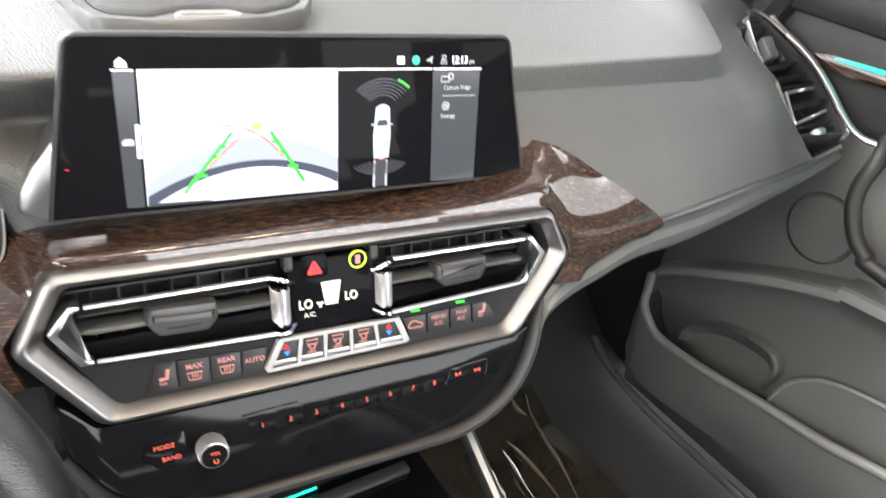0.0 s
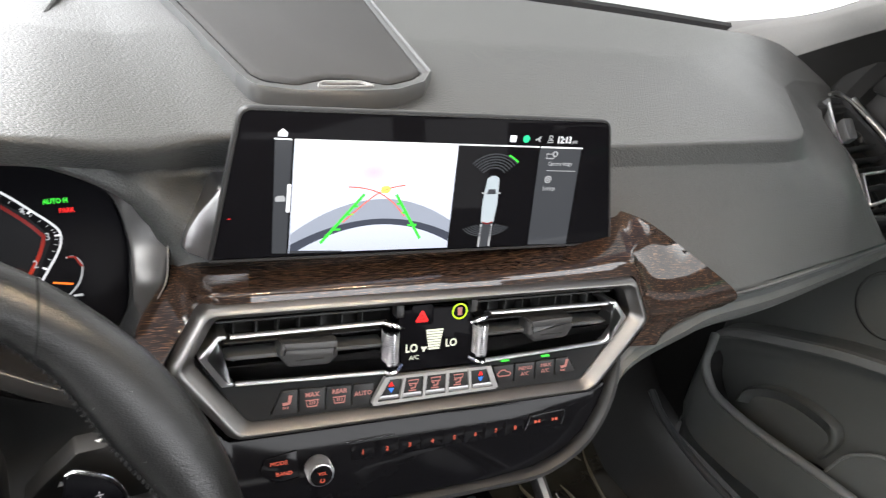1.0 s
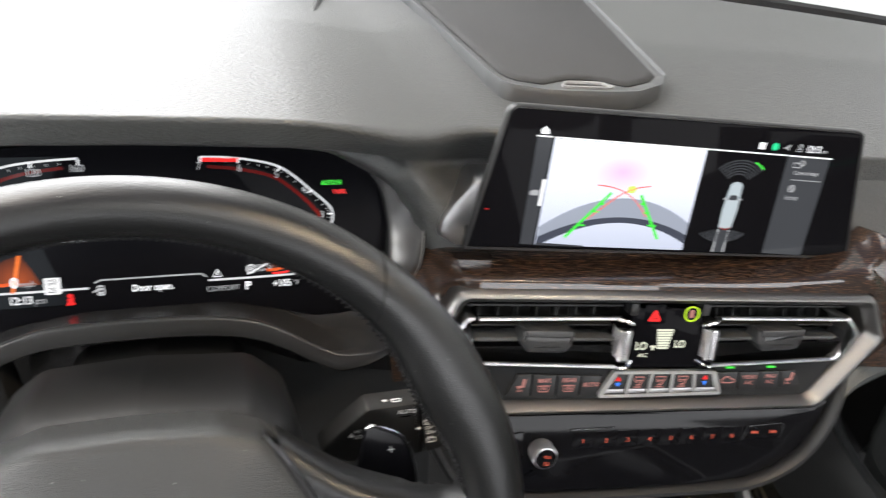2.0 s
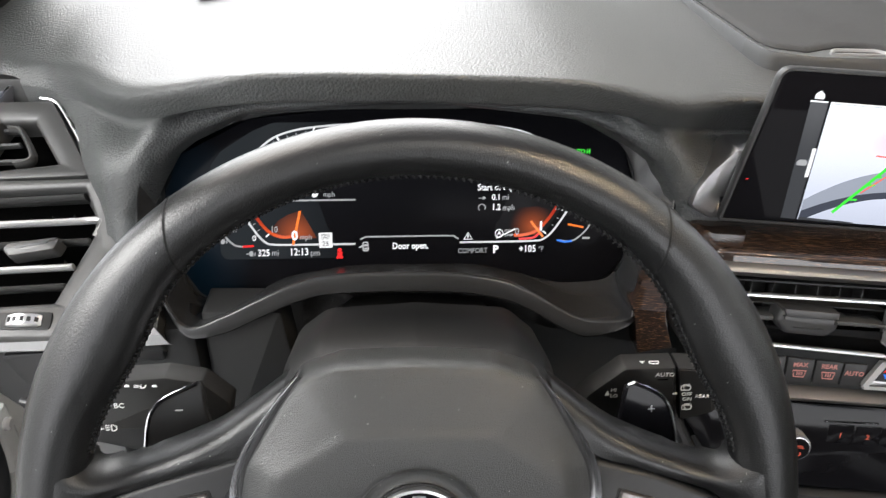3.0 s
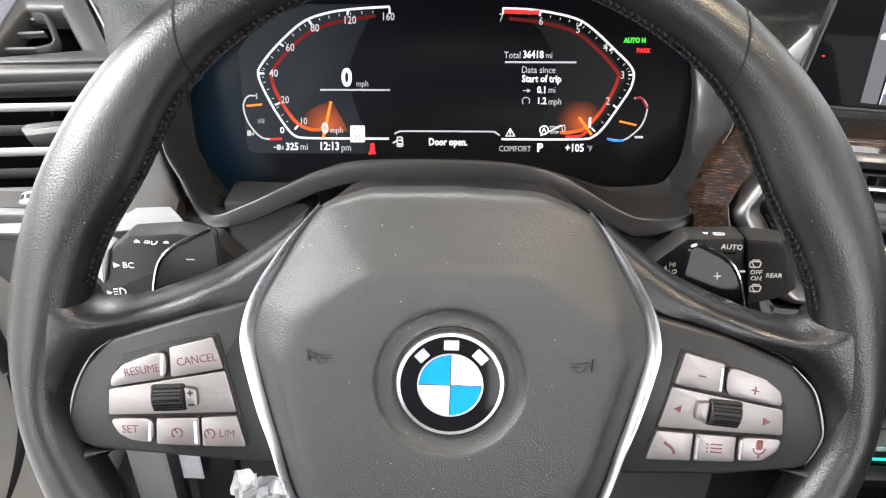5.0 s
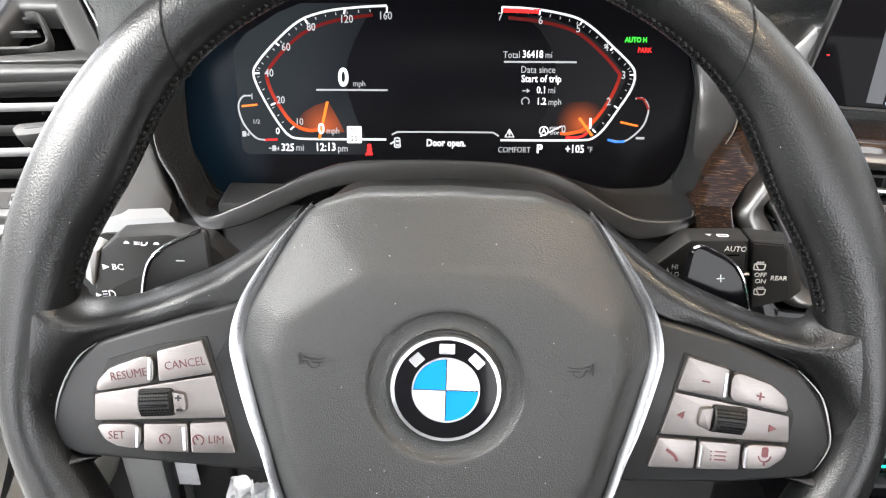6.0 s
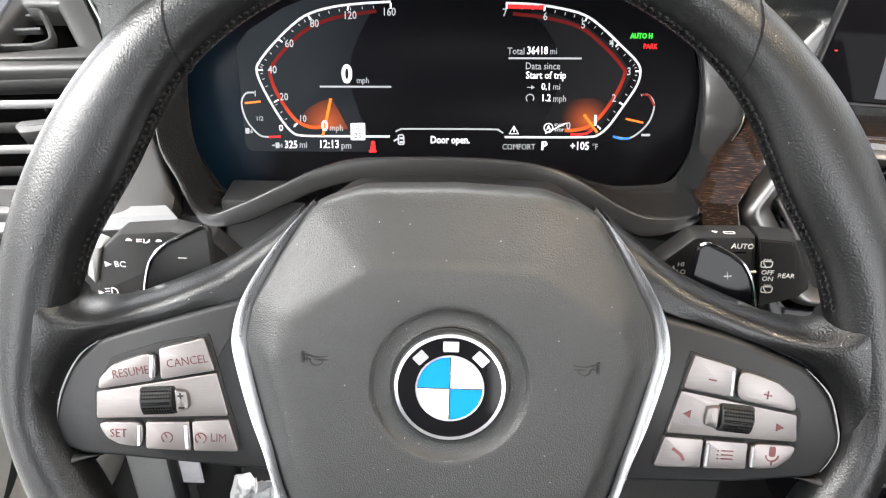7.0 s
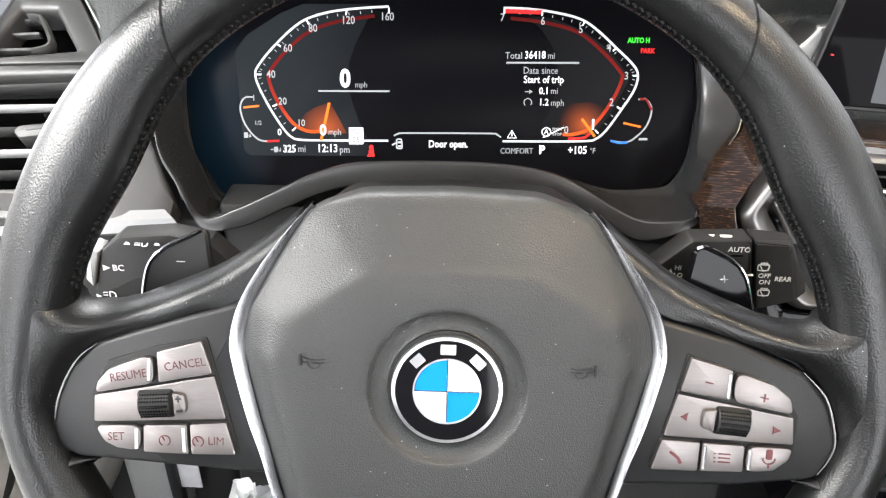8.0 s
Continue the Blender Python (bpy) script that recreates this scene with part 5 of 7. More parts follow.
# ---- the steering column ----
column = thing("steering_column", WHEEL, "black plastic steering column cover behind the wheel", "steering column")
SHELL = fillet(mm((-80, 32), (-73, 56), (-55, 70), (0, 74), (57, 71), (76, 56), (84, 32), (84, -60), (-80, -60)), 0.018, 6)
part("cover", rings(SHELL, [(0.006, -0.150), (0.0, -0.135), (0.0, -0.085), (0.003, -0.068), (0.010, -0.056), (0.030, -0.050)], back=True), DEEP, column, "dark rounded shell behind the hub", angle=60)
part("neck", rings(inset(SHELL, 0.022), [(0, -0.235), (0, -0.14)], cap=False), DEEP, column)
# crumpled dusty gaiter between the column and the instruments
rows = []
for i in range(41):
    row = []
    for j in range(13):
        u, k = -0.085 + 0.20 * i / 40, j / 12
        q = Vector((u * 60, k * 3.1, 0.7))
        fold = 0.010 * noise.noise(q) + 0.004 * noise.noise(q * 2.9) + 0.0015 * noise.noise(q * 8)
        row.append((u, 0.222 + 0.022 * k + 0.8 * fold, 0.525 + 0.052 * k + 0.4 * fold))
    rows.append(row)
gaiter = part("gaiter", grid(rows), mat("dusty_black_cloth", (0.030, 0.029, 0.029), 0.75, grain=0.9, scale=700, vary=0.25, stain=30, dust=0.35), column, "crumpled dusty black gaiter", angle=180)
gaiter.matrix_parent_inverse = column.matrix_world.inverted()


def stalk(side, name, label):
    s = side
    st = thing(name, plane((0, 0.095, 0.62), (1, 0, 0), (0, 0.10, 1)), label, "stalk")
    if s > 0:
        part("lever", slab(fillet(mm((92, -10), (103, 3), (112.5, 12), (119, 18.4), (148.4, 19.5), (156.2, -20), (110, -20)), [0.004, 0.004, 0.006, 0.004, 0.001, 0.001, 0.004], 3), -0.008, 0.0062, 0.0022), DEEP, st)
        cap = bmesh.new()
        tiers = [[cap.verts.new((x / 1000, y / 1000, z)) for x, y, z in tier] for tier in (
            ((149.6, 19.6, -0.008), (171, 18, -0.008), (186, -9, -0.008), (186, -18, -0.008), (158, -20, -0.008)),
            ((149.6, 19.6, 0.005), (169.5, 18.6, 0.001), (183.5, -7, -0.001), (184.3, -12, 0.0), (157.6, -20, 0.005)),
            ((149.9, 18.4, 0.0066), (166.6, 17.4, 0.0064), (168.9, 13.8, 0.0062), (176.6, -13.6, 0.0062), (157.2, -19, 0.0066)))]
        for lo, hi in zip(tiers, tiers[1:]):
            for q in range(5):
                cap.faces.new((lo[q - 1], lo[q], hi[q], hi[q - 1]))
        cap.faces.new(tiers[2])
        bmesh.ops.bevel(cap, geom=cap.edges[:], offset=0.0006, segments=2, affect="EDGES")
        part("end_cap", cap, DEEP, st, "faceted end of the stalk")
        lettering("AUTO", 0.0040, (0.1427, 0.0144), 0.0063, MARK, st)
        lettering("REAR", 0.0036, (0.1675, -0.0011), 0.0067, MARK, st), lettering("OFF", 0.0036, (0.1578, 0.0005), 0.0067, MARK, st), lettering("ON", 0.0036, (0.1586, -0.0031), 0.0067, MARK, st)
        lettering("HI", 0.0036, (0.1142, 0.0034), 0.0063, MARK, st), lettering("LO", 0.0036, (0.1149, -0.0008), 0.0063, MARK, st)
        part("up_arrow", slab(mm((109.4, -0.4), (112.2, -0.4), (110.8, 3)), 0.0062, 0.0065, 0.0001), MARK, st, smooth=False)
        for x, y in ((156.3, 5.2), (159.4, -9.1)):
            bm = stroke(fillet(mm((x - 2.6, y - 1.6), (x + 2.6, y - 1.6), (x + 2.9, y + 1.6), (x - 2.9, y + 1.6)), 0.0007, 2), 0.0005, 0.0066, 0.0003, True)
            stroke(mm((x + 0.4, y - 2.2), (x - 1.8, y + 1.0)), 0.0005, 0.0066, 0.0003, bm=bm)
            for q in (-1.3, 0, 1.3):
                stroke(mm((x + q - 0.4, y + 2.1), (x + q, y + 2.9), (x + q + 0.5, y + 2.3)), 0.0004, 0.0066, 0.0003, bm=bm)
            part("wiper_sign", bm, MARK, st, smooth=False)
        part("ridge", box((0.1508, 0.0006, 0.0062), (0.0030, 0.0010, 0.0010), 0.0002), MARK, st)
        part("dark_mark", stroke(mm((139, 11.0), (145, 11.2)), 0.0008, 0.0062, 0.0003), SHADE_MARK_BLACK, st, smooth=False)
        bm = slab(mm((128.6, 1.6), (131.6, 1.6), (130.2, -0.6)), 0.0, 0.0003, 0.0001)
        stroke(fillet(mm((134.6, -0.8), (139.2, -0.8), (139.8, 1.4), (134, 1.4)), 0.0006, 2), 0.0006, 0.0, 0.0003, True, bm)
        part("top_sign", moved(bm, pose(0, 0.01905, 0.0012, -90, 0, 0)), MARK, st, smooth=False)
    else:
        part("lever", slab(fillet(mm((-184, -26), (-176, 2), (-166, 10.5), (-140, 13), (-120, 9), (-105, -6), (-108, -24)), 0.004, 3), -0.008, 0.006, 0.003), DEEP, st)
        part("end_edge", slab(fillet(mm((-180.6, 4.5), (-175.8, 2.4), (-181.6, -18), (-185, -13)), 0.0006, 2), -0.006, 0.0070, 0.0008), BAR, st, "bright bevelled end")
        part("arrow_sign", slab(mm((-175.4, -8.3), (-175.4, -5.1), (-171.9, -6.7)), 0.006, 0.0063, 0.0001), MARK, st, smooth=False)
        part("arrow_sign", slab(mm((-181.6, -24.8), (-181.6, -22.2), (-178.8, -23.5)), 0.006, 0.0063, 0.0001), MARK, st, smooth=False)
        lettering("BC", 0.0048, (-0.1677, -0.0067), 0.0061, MARK, st)
        bm = stroke(arc(-0.1738, -0.0228, 0.0022, -90, 90, 10) + mm((-174.6, -20.6), (-174.6, -25.0)), 0.0006, 0.006, 0.0003, True)
        for y in (-21.2, -22.8, -24.4):
            stroke(mm((-178, y), (-175.6, y + 0.2)), 0.0005, 0.006, 0.0003, bm=bm)
        part("beam_sign", bm, MARK, st, smooth=False)
        bm = stroke(arc(-0.1523, 0.0, 0.0016, -90, 90, 10) + mm((-153.4, 1.6), (-153.4, -1.6)), 0.0006, 0.0, 0.0003, True)
        for y in (-1, 0, 1):
            stroke(mm((-157.2, y), (-154.4, y)), 0.0005, 0.0, 0.0003, bm=bm)
        for x in (-161, -146):
            q = slab(mm((x - 1.6, -1.0), (x + 1.6, -1.0), (x, 1.4)), 0.0, 0.0003, 0.0001)
            me = bpy.data.meshes.new("arrow")
            q.to_mesh(me), q.free()
            bm.from_mesh(me)
            bpy.data.meshes.remove(me)
        part("top_sign", moved(bm, pose(0, 0.0078, 0.0058, -30, 0, 0)), MARK, st, smooth=False)
    return st


stalk(1, "wiper_stalk", "black wiper stalk with white markings")
stalk(-1, "indicator_stalk", "black indicator stalk with white markings")

# ---- the steering wheel ----
wheel = thing("steering_wheel", WHEEL, "black leather steering wheel with silver keys and chrome trim", "steering wheel")


def rim_half(a):
    """Radial half-width of the rim at the angle a from the top."""
    k = abs(math.sin(a))
    return 0.0128 + 0.0040 * k ** 2 + 0.0036 * math.exp(-((abs(a) - 1.02) / 0.22) ** 2) - 0.0046 * math.exp(-((abs(a) - 1.70) / 0.19) ** 2)


def rim_piece(a0, a1, n, grow=0.0, lean=0.0):
    """A length of the rim; lean turns its ends towards the inner side."""
    rows = []
    for i in range(n + 1):
        ring = []
        for j in range(24):
            t = 2 * math.pi * j / 24
            a = a0 + (a1 - a0) * i / n - lean * math.cos(t)
            h = rim_half(a)
            rc = 0.1925 - h
            r, z = rc + (h + grow) * math.cos(t), -0.020 + (0.0155 + grow) * math.sin(t) * (1 - 0.06 * math.cos(t))
            ring.append((r * math.sin(a), r * math.cos(a), z))
        rows.append(ring + [ring[0]])
    return grid(rows)


SEAM = radians(38.6)
bm = rim_piece(-math.pi, math.pi, 160)
bmesh.ops.remove_doubles(bm, verts=bm.verts, dist=1e-6)
part("rim", bm, LEATHER, wheel, "smooth worn black leather rim", angle=180)
for a, lean in ((-SEAM, -0.05), (SEAM, 0.05), (-radians(128), 0), (radians(128), 0)):
    part("seam", rim_piece(a - 0.0030, a + 0.0030, 2, 0.00015, lean), STITCH, wheel, "stitched leather joint", angle=180)
    side = math.copysign(1, a)
    part("seam_edge", rim_piece(a + side * 0.0030, a + side * 0.0085, 2, 0.00055, lean), LEATHER, wheel, "turned leather edge", angle=180)
# braided stitching along the inner side of the rim
for a0, a1 in ((-2.6, -1.98), (-1.36, -SEAM - 0.065), (-SEAM - 0.055, SEAM + 0.055), (SEAM + 0.065, 1.36), (1.98, 2.6)):
    bm = bmesh.new()
    n = int((a1 - a0) / 0.019)
    for i in range(n):
        a = a0 + (a1 - a0) * (i + 0.5) / n
        h = rim_half(a)
        for sgn in (-1, 1):
            t = math.pi - 0.22 + 0.10 * sgn
            r, z = 0.1925 - h + (h + 0.0003) * math.cos(t), -0.020 + 0.0158 * math.sin(t)
            c = Vector((r * math.sin(a), r * math.cos(a), z))
            knot = tube([(-0.0021, 0, -0.0002), (-0.0012, 0, 0.0005), (0.0012, 0, 0.0005), (0.0021, 0, -0.0002)], 0.0006, 0.0006, 5, up=(0, 1, 0))
            moved(knot, Matrix.Translation(c) @ Matrix.Rotation(-a, 4, "Z") @ Matrix.Rotation(-1.2, 4, "X") @ Matrix.Rotation(sgn * 0.75, 4, "Z"))
            me = bpy.data.meshes.new("knot")
            knot.to_mesh(me), knot.free()
            bm.from_mesh(me)
            bpy.data.meshes.remove(me)
    part("stitching", bm, STITCH, wheel, "braided black stitching")


def mirror(pts):
    return [(-x, y) for x, y in pts]


SPOKE = mm((178, 10), (160, 22), (139, 27), (119, 32), (94, 45), (76, 56), (58, 70), (40, 70), (40, -46), (80, -47), (124, -47), (150, -45), (176, -62))
for k, pts in ((1, SPOKE), (-1, mirror(SPOKE))):
    part("spoke", rings(fillet(pts, [0.0, 0.006, 0.01, 0.01, 0.01, 0.01, 0.006, 0, 0, 0.004, 0.006, 0.008, 0.0], 4), [(0.009, -0.038), (0.008, -0.034), (0.0084, -0.030), (0.010, -0.027), (0.013, -0.0240), (0.018, -0.0230)]), LEATHER, wheel, "leather-covered spoke", angle=60)


def reach(pts, x, y):
    """Distance from a place to a line of points."""
    best = 1e9
    for p, q in zip(pts, pts[1:]):
        ex, ey = q.x - p.x, q.y - p.y
        t = min(1, max(0, ((x - p.x) * ex + (y - p.y) * ey) / (ex * ex + ey * ey)))
        best = min(best, math.hypot(x - p.x - t * ex, y - p.y - t * ey))
    return best


def flat_path(*pts):
    return smooth_path([Vector((x, y, 0)) for x, y in pts], 5)


# leather from the key pad's edge to the gap above the spoke and to the rim's face, all in millimetres
INNER = flat_path((72, 44), (82, 33), (92, 27.5), (104, 24.8), (118, 20.2), (128, 17), (139, 13.3), (147, 10.3), (154, 4.8), (160, -3.5), (164, -12), (166.6, -22), (166.8, -30), (164.6, -37.5), (159.5, -41.5), (150, -43.6))
OUTER = flat_path((64, 68), (78, 57), (94, 45.5), (104, 39.9), (118, 33.8), (128, 30), (138.5, 26.4), (150, 25.4), (158, 29), (163, 40), (172, 42), (176, 18), (177, -4), (175.5, -25), (169, -50), (155, -47.5))
GAP_LINE = flat_path((64, 68), (78, 57), (94, 45.5), (104, 39.9), (118, 33.8), (128, 30), (138.5, 26.4), (147.5, 25.2), (155, 27.2), (159.5, 31), (161, 37), (161, 44), (159, 54), (155, 66))
LOW_LINE = flat_path((140, -45), (150, -45.5), (158, -48), (162, -55), (160, -66))
for k in (1, -1):
    rows = []
    for p, q in zip(INNER, OUTER):
        row = [(k * p.x / 1000, p.y / 1000, -0.024)]
        for i in range(19):
            c = p.lerp(q, i / 18)
            blend = min(1, max(0, (c.x - 122) / 44))
            top = -13.6 + 8.9 * blend * blend * (3 - 2 * blend) - 5.5 * max(0, (108 - c.x) / 40)
            rise = top - (top + 16.4) * math.exp(-reach(INNER, c.x, c.y) / 5.5)
            gap = min(reach(GAP_LINE, c.x, c.y), reach(LOW_LINE, c.x, c.y))
            fall = -33 + (top + 33) * math.sqrt(1 - (1 - min(1, gap / 12)) ** 2)
            row.append((k * c.x / 1000, c.y / 1000, -1.2 * math.log(math.exp(-rise / 1.2) + math.exp(-fall / 1.2)) / 1000))
        row.append((row[-1][0], row[-1][1], row[-1][2] - 0.004))
        rows.append(row)
    part("spoke_arm", grid(rows), LEATHER, wheel, "leather-covered spoke running into the rim", angle=180)
    part("lower_spoke", tube([(k * 0.040, -0.085, -0.026), (k * 0.052, -0.13, -0.030), (k * 0.062, -0.172, -0.022)], 0.016, 0.007, 12), SATIN, wheel, "satin lower spoke")

# airbag cover: a domed pad with a round dip for the badge
P_OUT = fillet(mm((0, 78.5), (38, 77), (58, 70), (68, 55.5), (84.5, 27.5), (87.5, 12), (80, -20), (69.5, -58), (50, -104), (0, -112), (-50, -104), (-69.5, -58), (-80, -20), (-87.5, 12), (-84.5, 27.5), (-68, 55.5), (-58, 70), (-38, 77)), 0.009, 4)


def edge_at(pts, a):
    """Distance from the middle to the outline along the angle a."""
    d = Vector((math.cos(a), math.sin(a)))
    best = 0.2
    for i in range(len(pts)):
        p, q = Vector(pts[i - 1]), Vector(pts[i])
        e = q - p
        den = d.x * e.y - d.y * e.x
        if abs(den) > 1e-12:
            s = (p.x * e.y - p.y * e.x) / den
            u = (p.x * d.y - p.y * d.x) / den
            if s > 0 and -1e-6 <= u <= 1 + 1e-6:
                best = min(best, s)
    return best


FACET = mm((-36, 49), (36, 49), (68, 28), (74, 9), (62, -40), (40, -86), (-40, -86), (-62, -40), (-74, 9), (-68, 28))
rows, NA = [], 144
for i in range(NA + 1):
    a = 2 * math.pi * i / NA
    ro, rf = edge_at(P_OUT, a), edge_at(FACET, a)
    row = []
    for r, z in ((0.0, -0.0035), (0.0235, -0.0035), (0.0242, -0.0032), (0.0250, -0.0042), (0.0285, -0.0036), (0.0305, -0.0028), (0.0312, -0.0022), (0.0319, -0.0009), (0.0328, -0.0004), (0.0344, -0.0003)):
        row.append((r, z))
    for k in (0.25, 0.55, 0.8, 0.93):
        row.append((0.0344 + (rf - 0.0344) * k, -0.0003 - 0.0025 * k ** 2))
    row.append((rf, -0.0038))
    for k, z in ((0.10, -0.0046), (0.45, -0.0090), (0.8, -0.0130), (0.93, -0.0148), (0.98, -0.0180), (1.0, -0.026)):
        row.append((rf + (ro - rf) * k, z))
    row.append((ro, -0.04))
    rows.append([(r * math.cos(a), r * math.sin(a), z) for r, z in row])
bm = grid(rows)
bmesh.ops.remove_doubles(bm, verts=bm.verts, dist=2e-6)
airbag = part("airbag_cover", bm, PAD, wheel, "grained black airbag cover", angle=70)
for k in (1, -1):
    path = [(k * x / 1000, y / 1000, z / 1000) for x, y, z in ((57, 71, -21), (68, 57, -18), (78, 42, -16), (85, 28.5, -15), (88.3, 14, -14.5), (86.8, 2, -14.2), (81.8, -19, -14), (77, -35, -14), (70.5, -58, -14), (54, -97, -16))]
    line = smooth_path(path, 6)
    rows = []
    for i, c in enumerate(line):
        d = (line[min(i + 1, len(line) - 1)] - line[max(i - 1, 0)]).normalized()
        side = Vector((d.y, -d.x, 0)).normalized() * k
        w = 0.0031 * (0.55 + 0.45 * math.sin(math.pi * min(1, 1.15 * i / len(line))))
        rows.append([c + side * (w * f + 0.0008) + Vector((0, 0, h + 0.0010)) for f, h in ((-1.0, -0.006), (-1.0, 0.0018), (-0.88, 0.0022), (0.88, 0.0004), (1.0, -0.0004), (1.05, -0.006))])
    part("chrome_trim", grid(rows), STRIP, wheel, "satin bright strip beside the airbag cover", angle=50)
    horn = [Vector((k * x / 1000, y / 1000 - (0.0007 if k > 0 else 0))) for x, y in ((57.8, 11.7), (54.5, 10.8), (51.2, 10.8), (48.8, 11.3))]
    loop = curve2([(k * x / 1000, y / 1000 - (0.0007 if k > 0 else 0)) for x, y in ((57.8, 9.7), (56.2, 9.8), (55.4, 8.0), (53.4, 7.2), (51.2, 8.3), (51.5, 9.4), (54.0, 9.5), (49.2, 9.6))], 4)
    bm = stroke([(k * 0.0590, 0.0130 - (0.0009 if k > 0 else 0)), (k * 0.0590, 0.0082 - (0.0009 if k > 0 else 0))], 0.0008, -0.0020, 0.0015)
    stroke(curve2([tuple(h) for h in horn], 3), 0.00045, -0.0020, 0.0014, bm=bm)
    stroke(loop, 0.00045, -0.0020, 0.0014, bm=bm)
    part("horn_mark", bm, DEEP, airbag, smooth=False)

# badge: plain roundel in its colours
badge = part("badge", lathe([(0.0222, -0.005), (0.0226, -0.001), (0.0222, 0.0004), (0.0212, 0.0006)], 64), BRIGHT, wheel, "round enamel badge with blue and white quarters")
part("badge_seat", lathe([(0.0241, -0.0045), (0.0240, -0.0022), (0.0225, -0.0022)], 64), DEEP, badge)
part("badge_ring", lathe([(0.0211, -0.002), (0.0211, 0.0003), (0.0207, 0.0007), (0.0138, 0.0011)], 64), GLOSS, badge)
part("badge_rim", stroke(arc(0, 0, 0.0134, 0, 360, 64)[:-1], 0.0007, 0.0009, 0.0006, True), BRIGHT, badge, smooth=False)
for q in range(4):
    a0 = 90 * q
    part("quarter", slab([(0, 0)] + arc(0, 0, 0.0131, a0, a0 + 90, 16), 0.0009, 0.0012, 0.00005), BADGE_BLUE if q in (1, 3) else BADGE_WHITE, badge, smooth=False)
bm = stroke([(-0.0131, 0), (0.0131, 0)], 0.0004, 0.0011, 0.0003)
stroke([(0, -0.0131), (0, 0.0131)], 0.0004, 0.0011, 0.0003, bm=bm)
part("badge_cross", bm, CHROME, badge, smooth=False)
for a, w in ((90, 0.0062), (134, 0.0052), (46, 0.0060)):
    m = Matrix.Translation((0.0172 * math.cos(radians(a)), 0.0172 * math.sin(radians(a)), 0.0010)) @ Matrix.Rotation(radians(a - 90), 4, "Z")
    part("badge_bar", moved(slab(fillet([(-w / 2, -0.0021), (w / 2, -0.0021), (w / 2, 0.0021), (-w / 2, 0.0021)], 0.0004, 2), -0.0003, 0.0003, 0.0001), m), BRIGHT, badge, smooth=False)

# key pads on the spokes
PAN_L = fillet(mm((-82, 31.5), (-112, 22.3), (-147, 11), (-159, -1), (-165.5, -15), (-168, -26), (-165.5, -37), (-157, -41), (-119, -43.5), (-74, -46.5), (-80, -22), (-86, 8)), [0.003, 0.01, 0.014, 0.02, 0.02, 0.012, 0.008, 0.008, 0.01, 0.003, 0.01, 0.01], 5)
PAN_R = fillet(mm((82, 29.5), (118, 19.8), (150, 7), (161, -6), (167, -25), (160, -41), (124, -45), (74, -46), (80, -22), (86, 8)), [0.003, 0.012, 0.016, 0.02, 0.012, 0.009, 0.01, 0.003, 0.01, 0.01], 5)
KEY_SHAPES = {
    -1: [((-120.7, 8.7), (-101.6, 14.1), (-97.1, -0.4), (-120.3, -5.1)), ((-121.5, 8.2), (-122, -5.4), (-147.1, -10.3), (-146, -5.2), (-141, 0.4), (-135.9, 2.8)), ((-147.9, -11.2), (-96.8, -1.2), (-92.2, -20.6), (-148.6, -23.5)), ((-148.4, -24.3), (-128.1, -23.6), (-128.5, -35.8), (-138.9, -34.4), (-143.9, -31.7)), ((-127.4, -23.6), (-108.6, -22.8), (-108.2, -36.5), (-127.8, -36.1)), ((-107.9, -22.7), (-92.1, -21.4), (-88.0, -36.2), (-107.5, -36.5))],
    1: [((100.4, 13.4), (118.3, 8.4), (118.5, -5.2), (96.6, -1.5)), ((118.9, 8.2), (136.5, 2.2), (143.4, -3.4), (145.4, -10.7), (119.2, -5.5)), ((96.3, -2.5), (145.8, -11.8), (147.1, -24.3), (91.4, -21.8)), ((90.9, -22.7), (107.6, -23.6), (107.2, -36.9), (86.8, -36.7)), ((108.2, -23.6), (126.4, -24.6), (126.4, -36.8), (107.8, -36.9)), ((127, -24.6), (146.9, -25.2), (144.9, -31), (139, -35.8), (127, -36.8))],
}
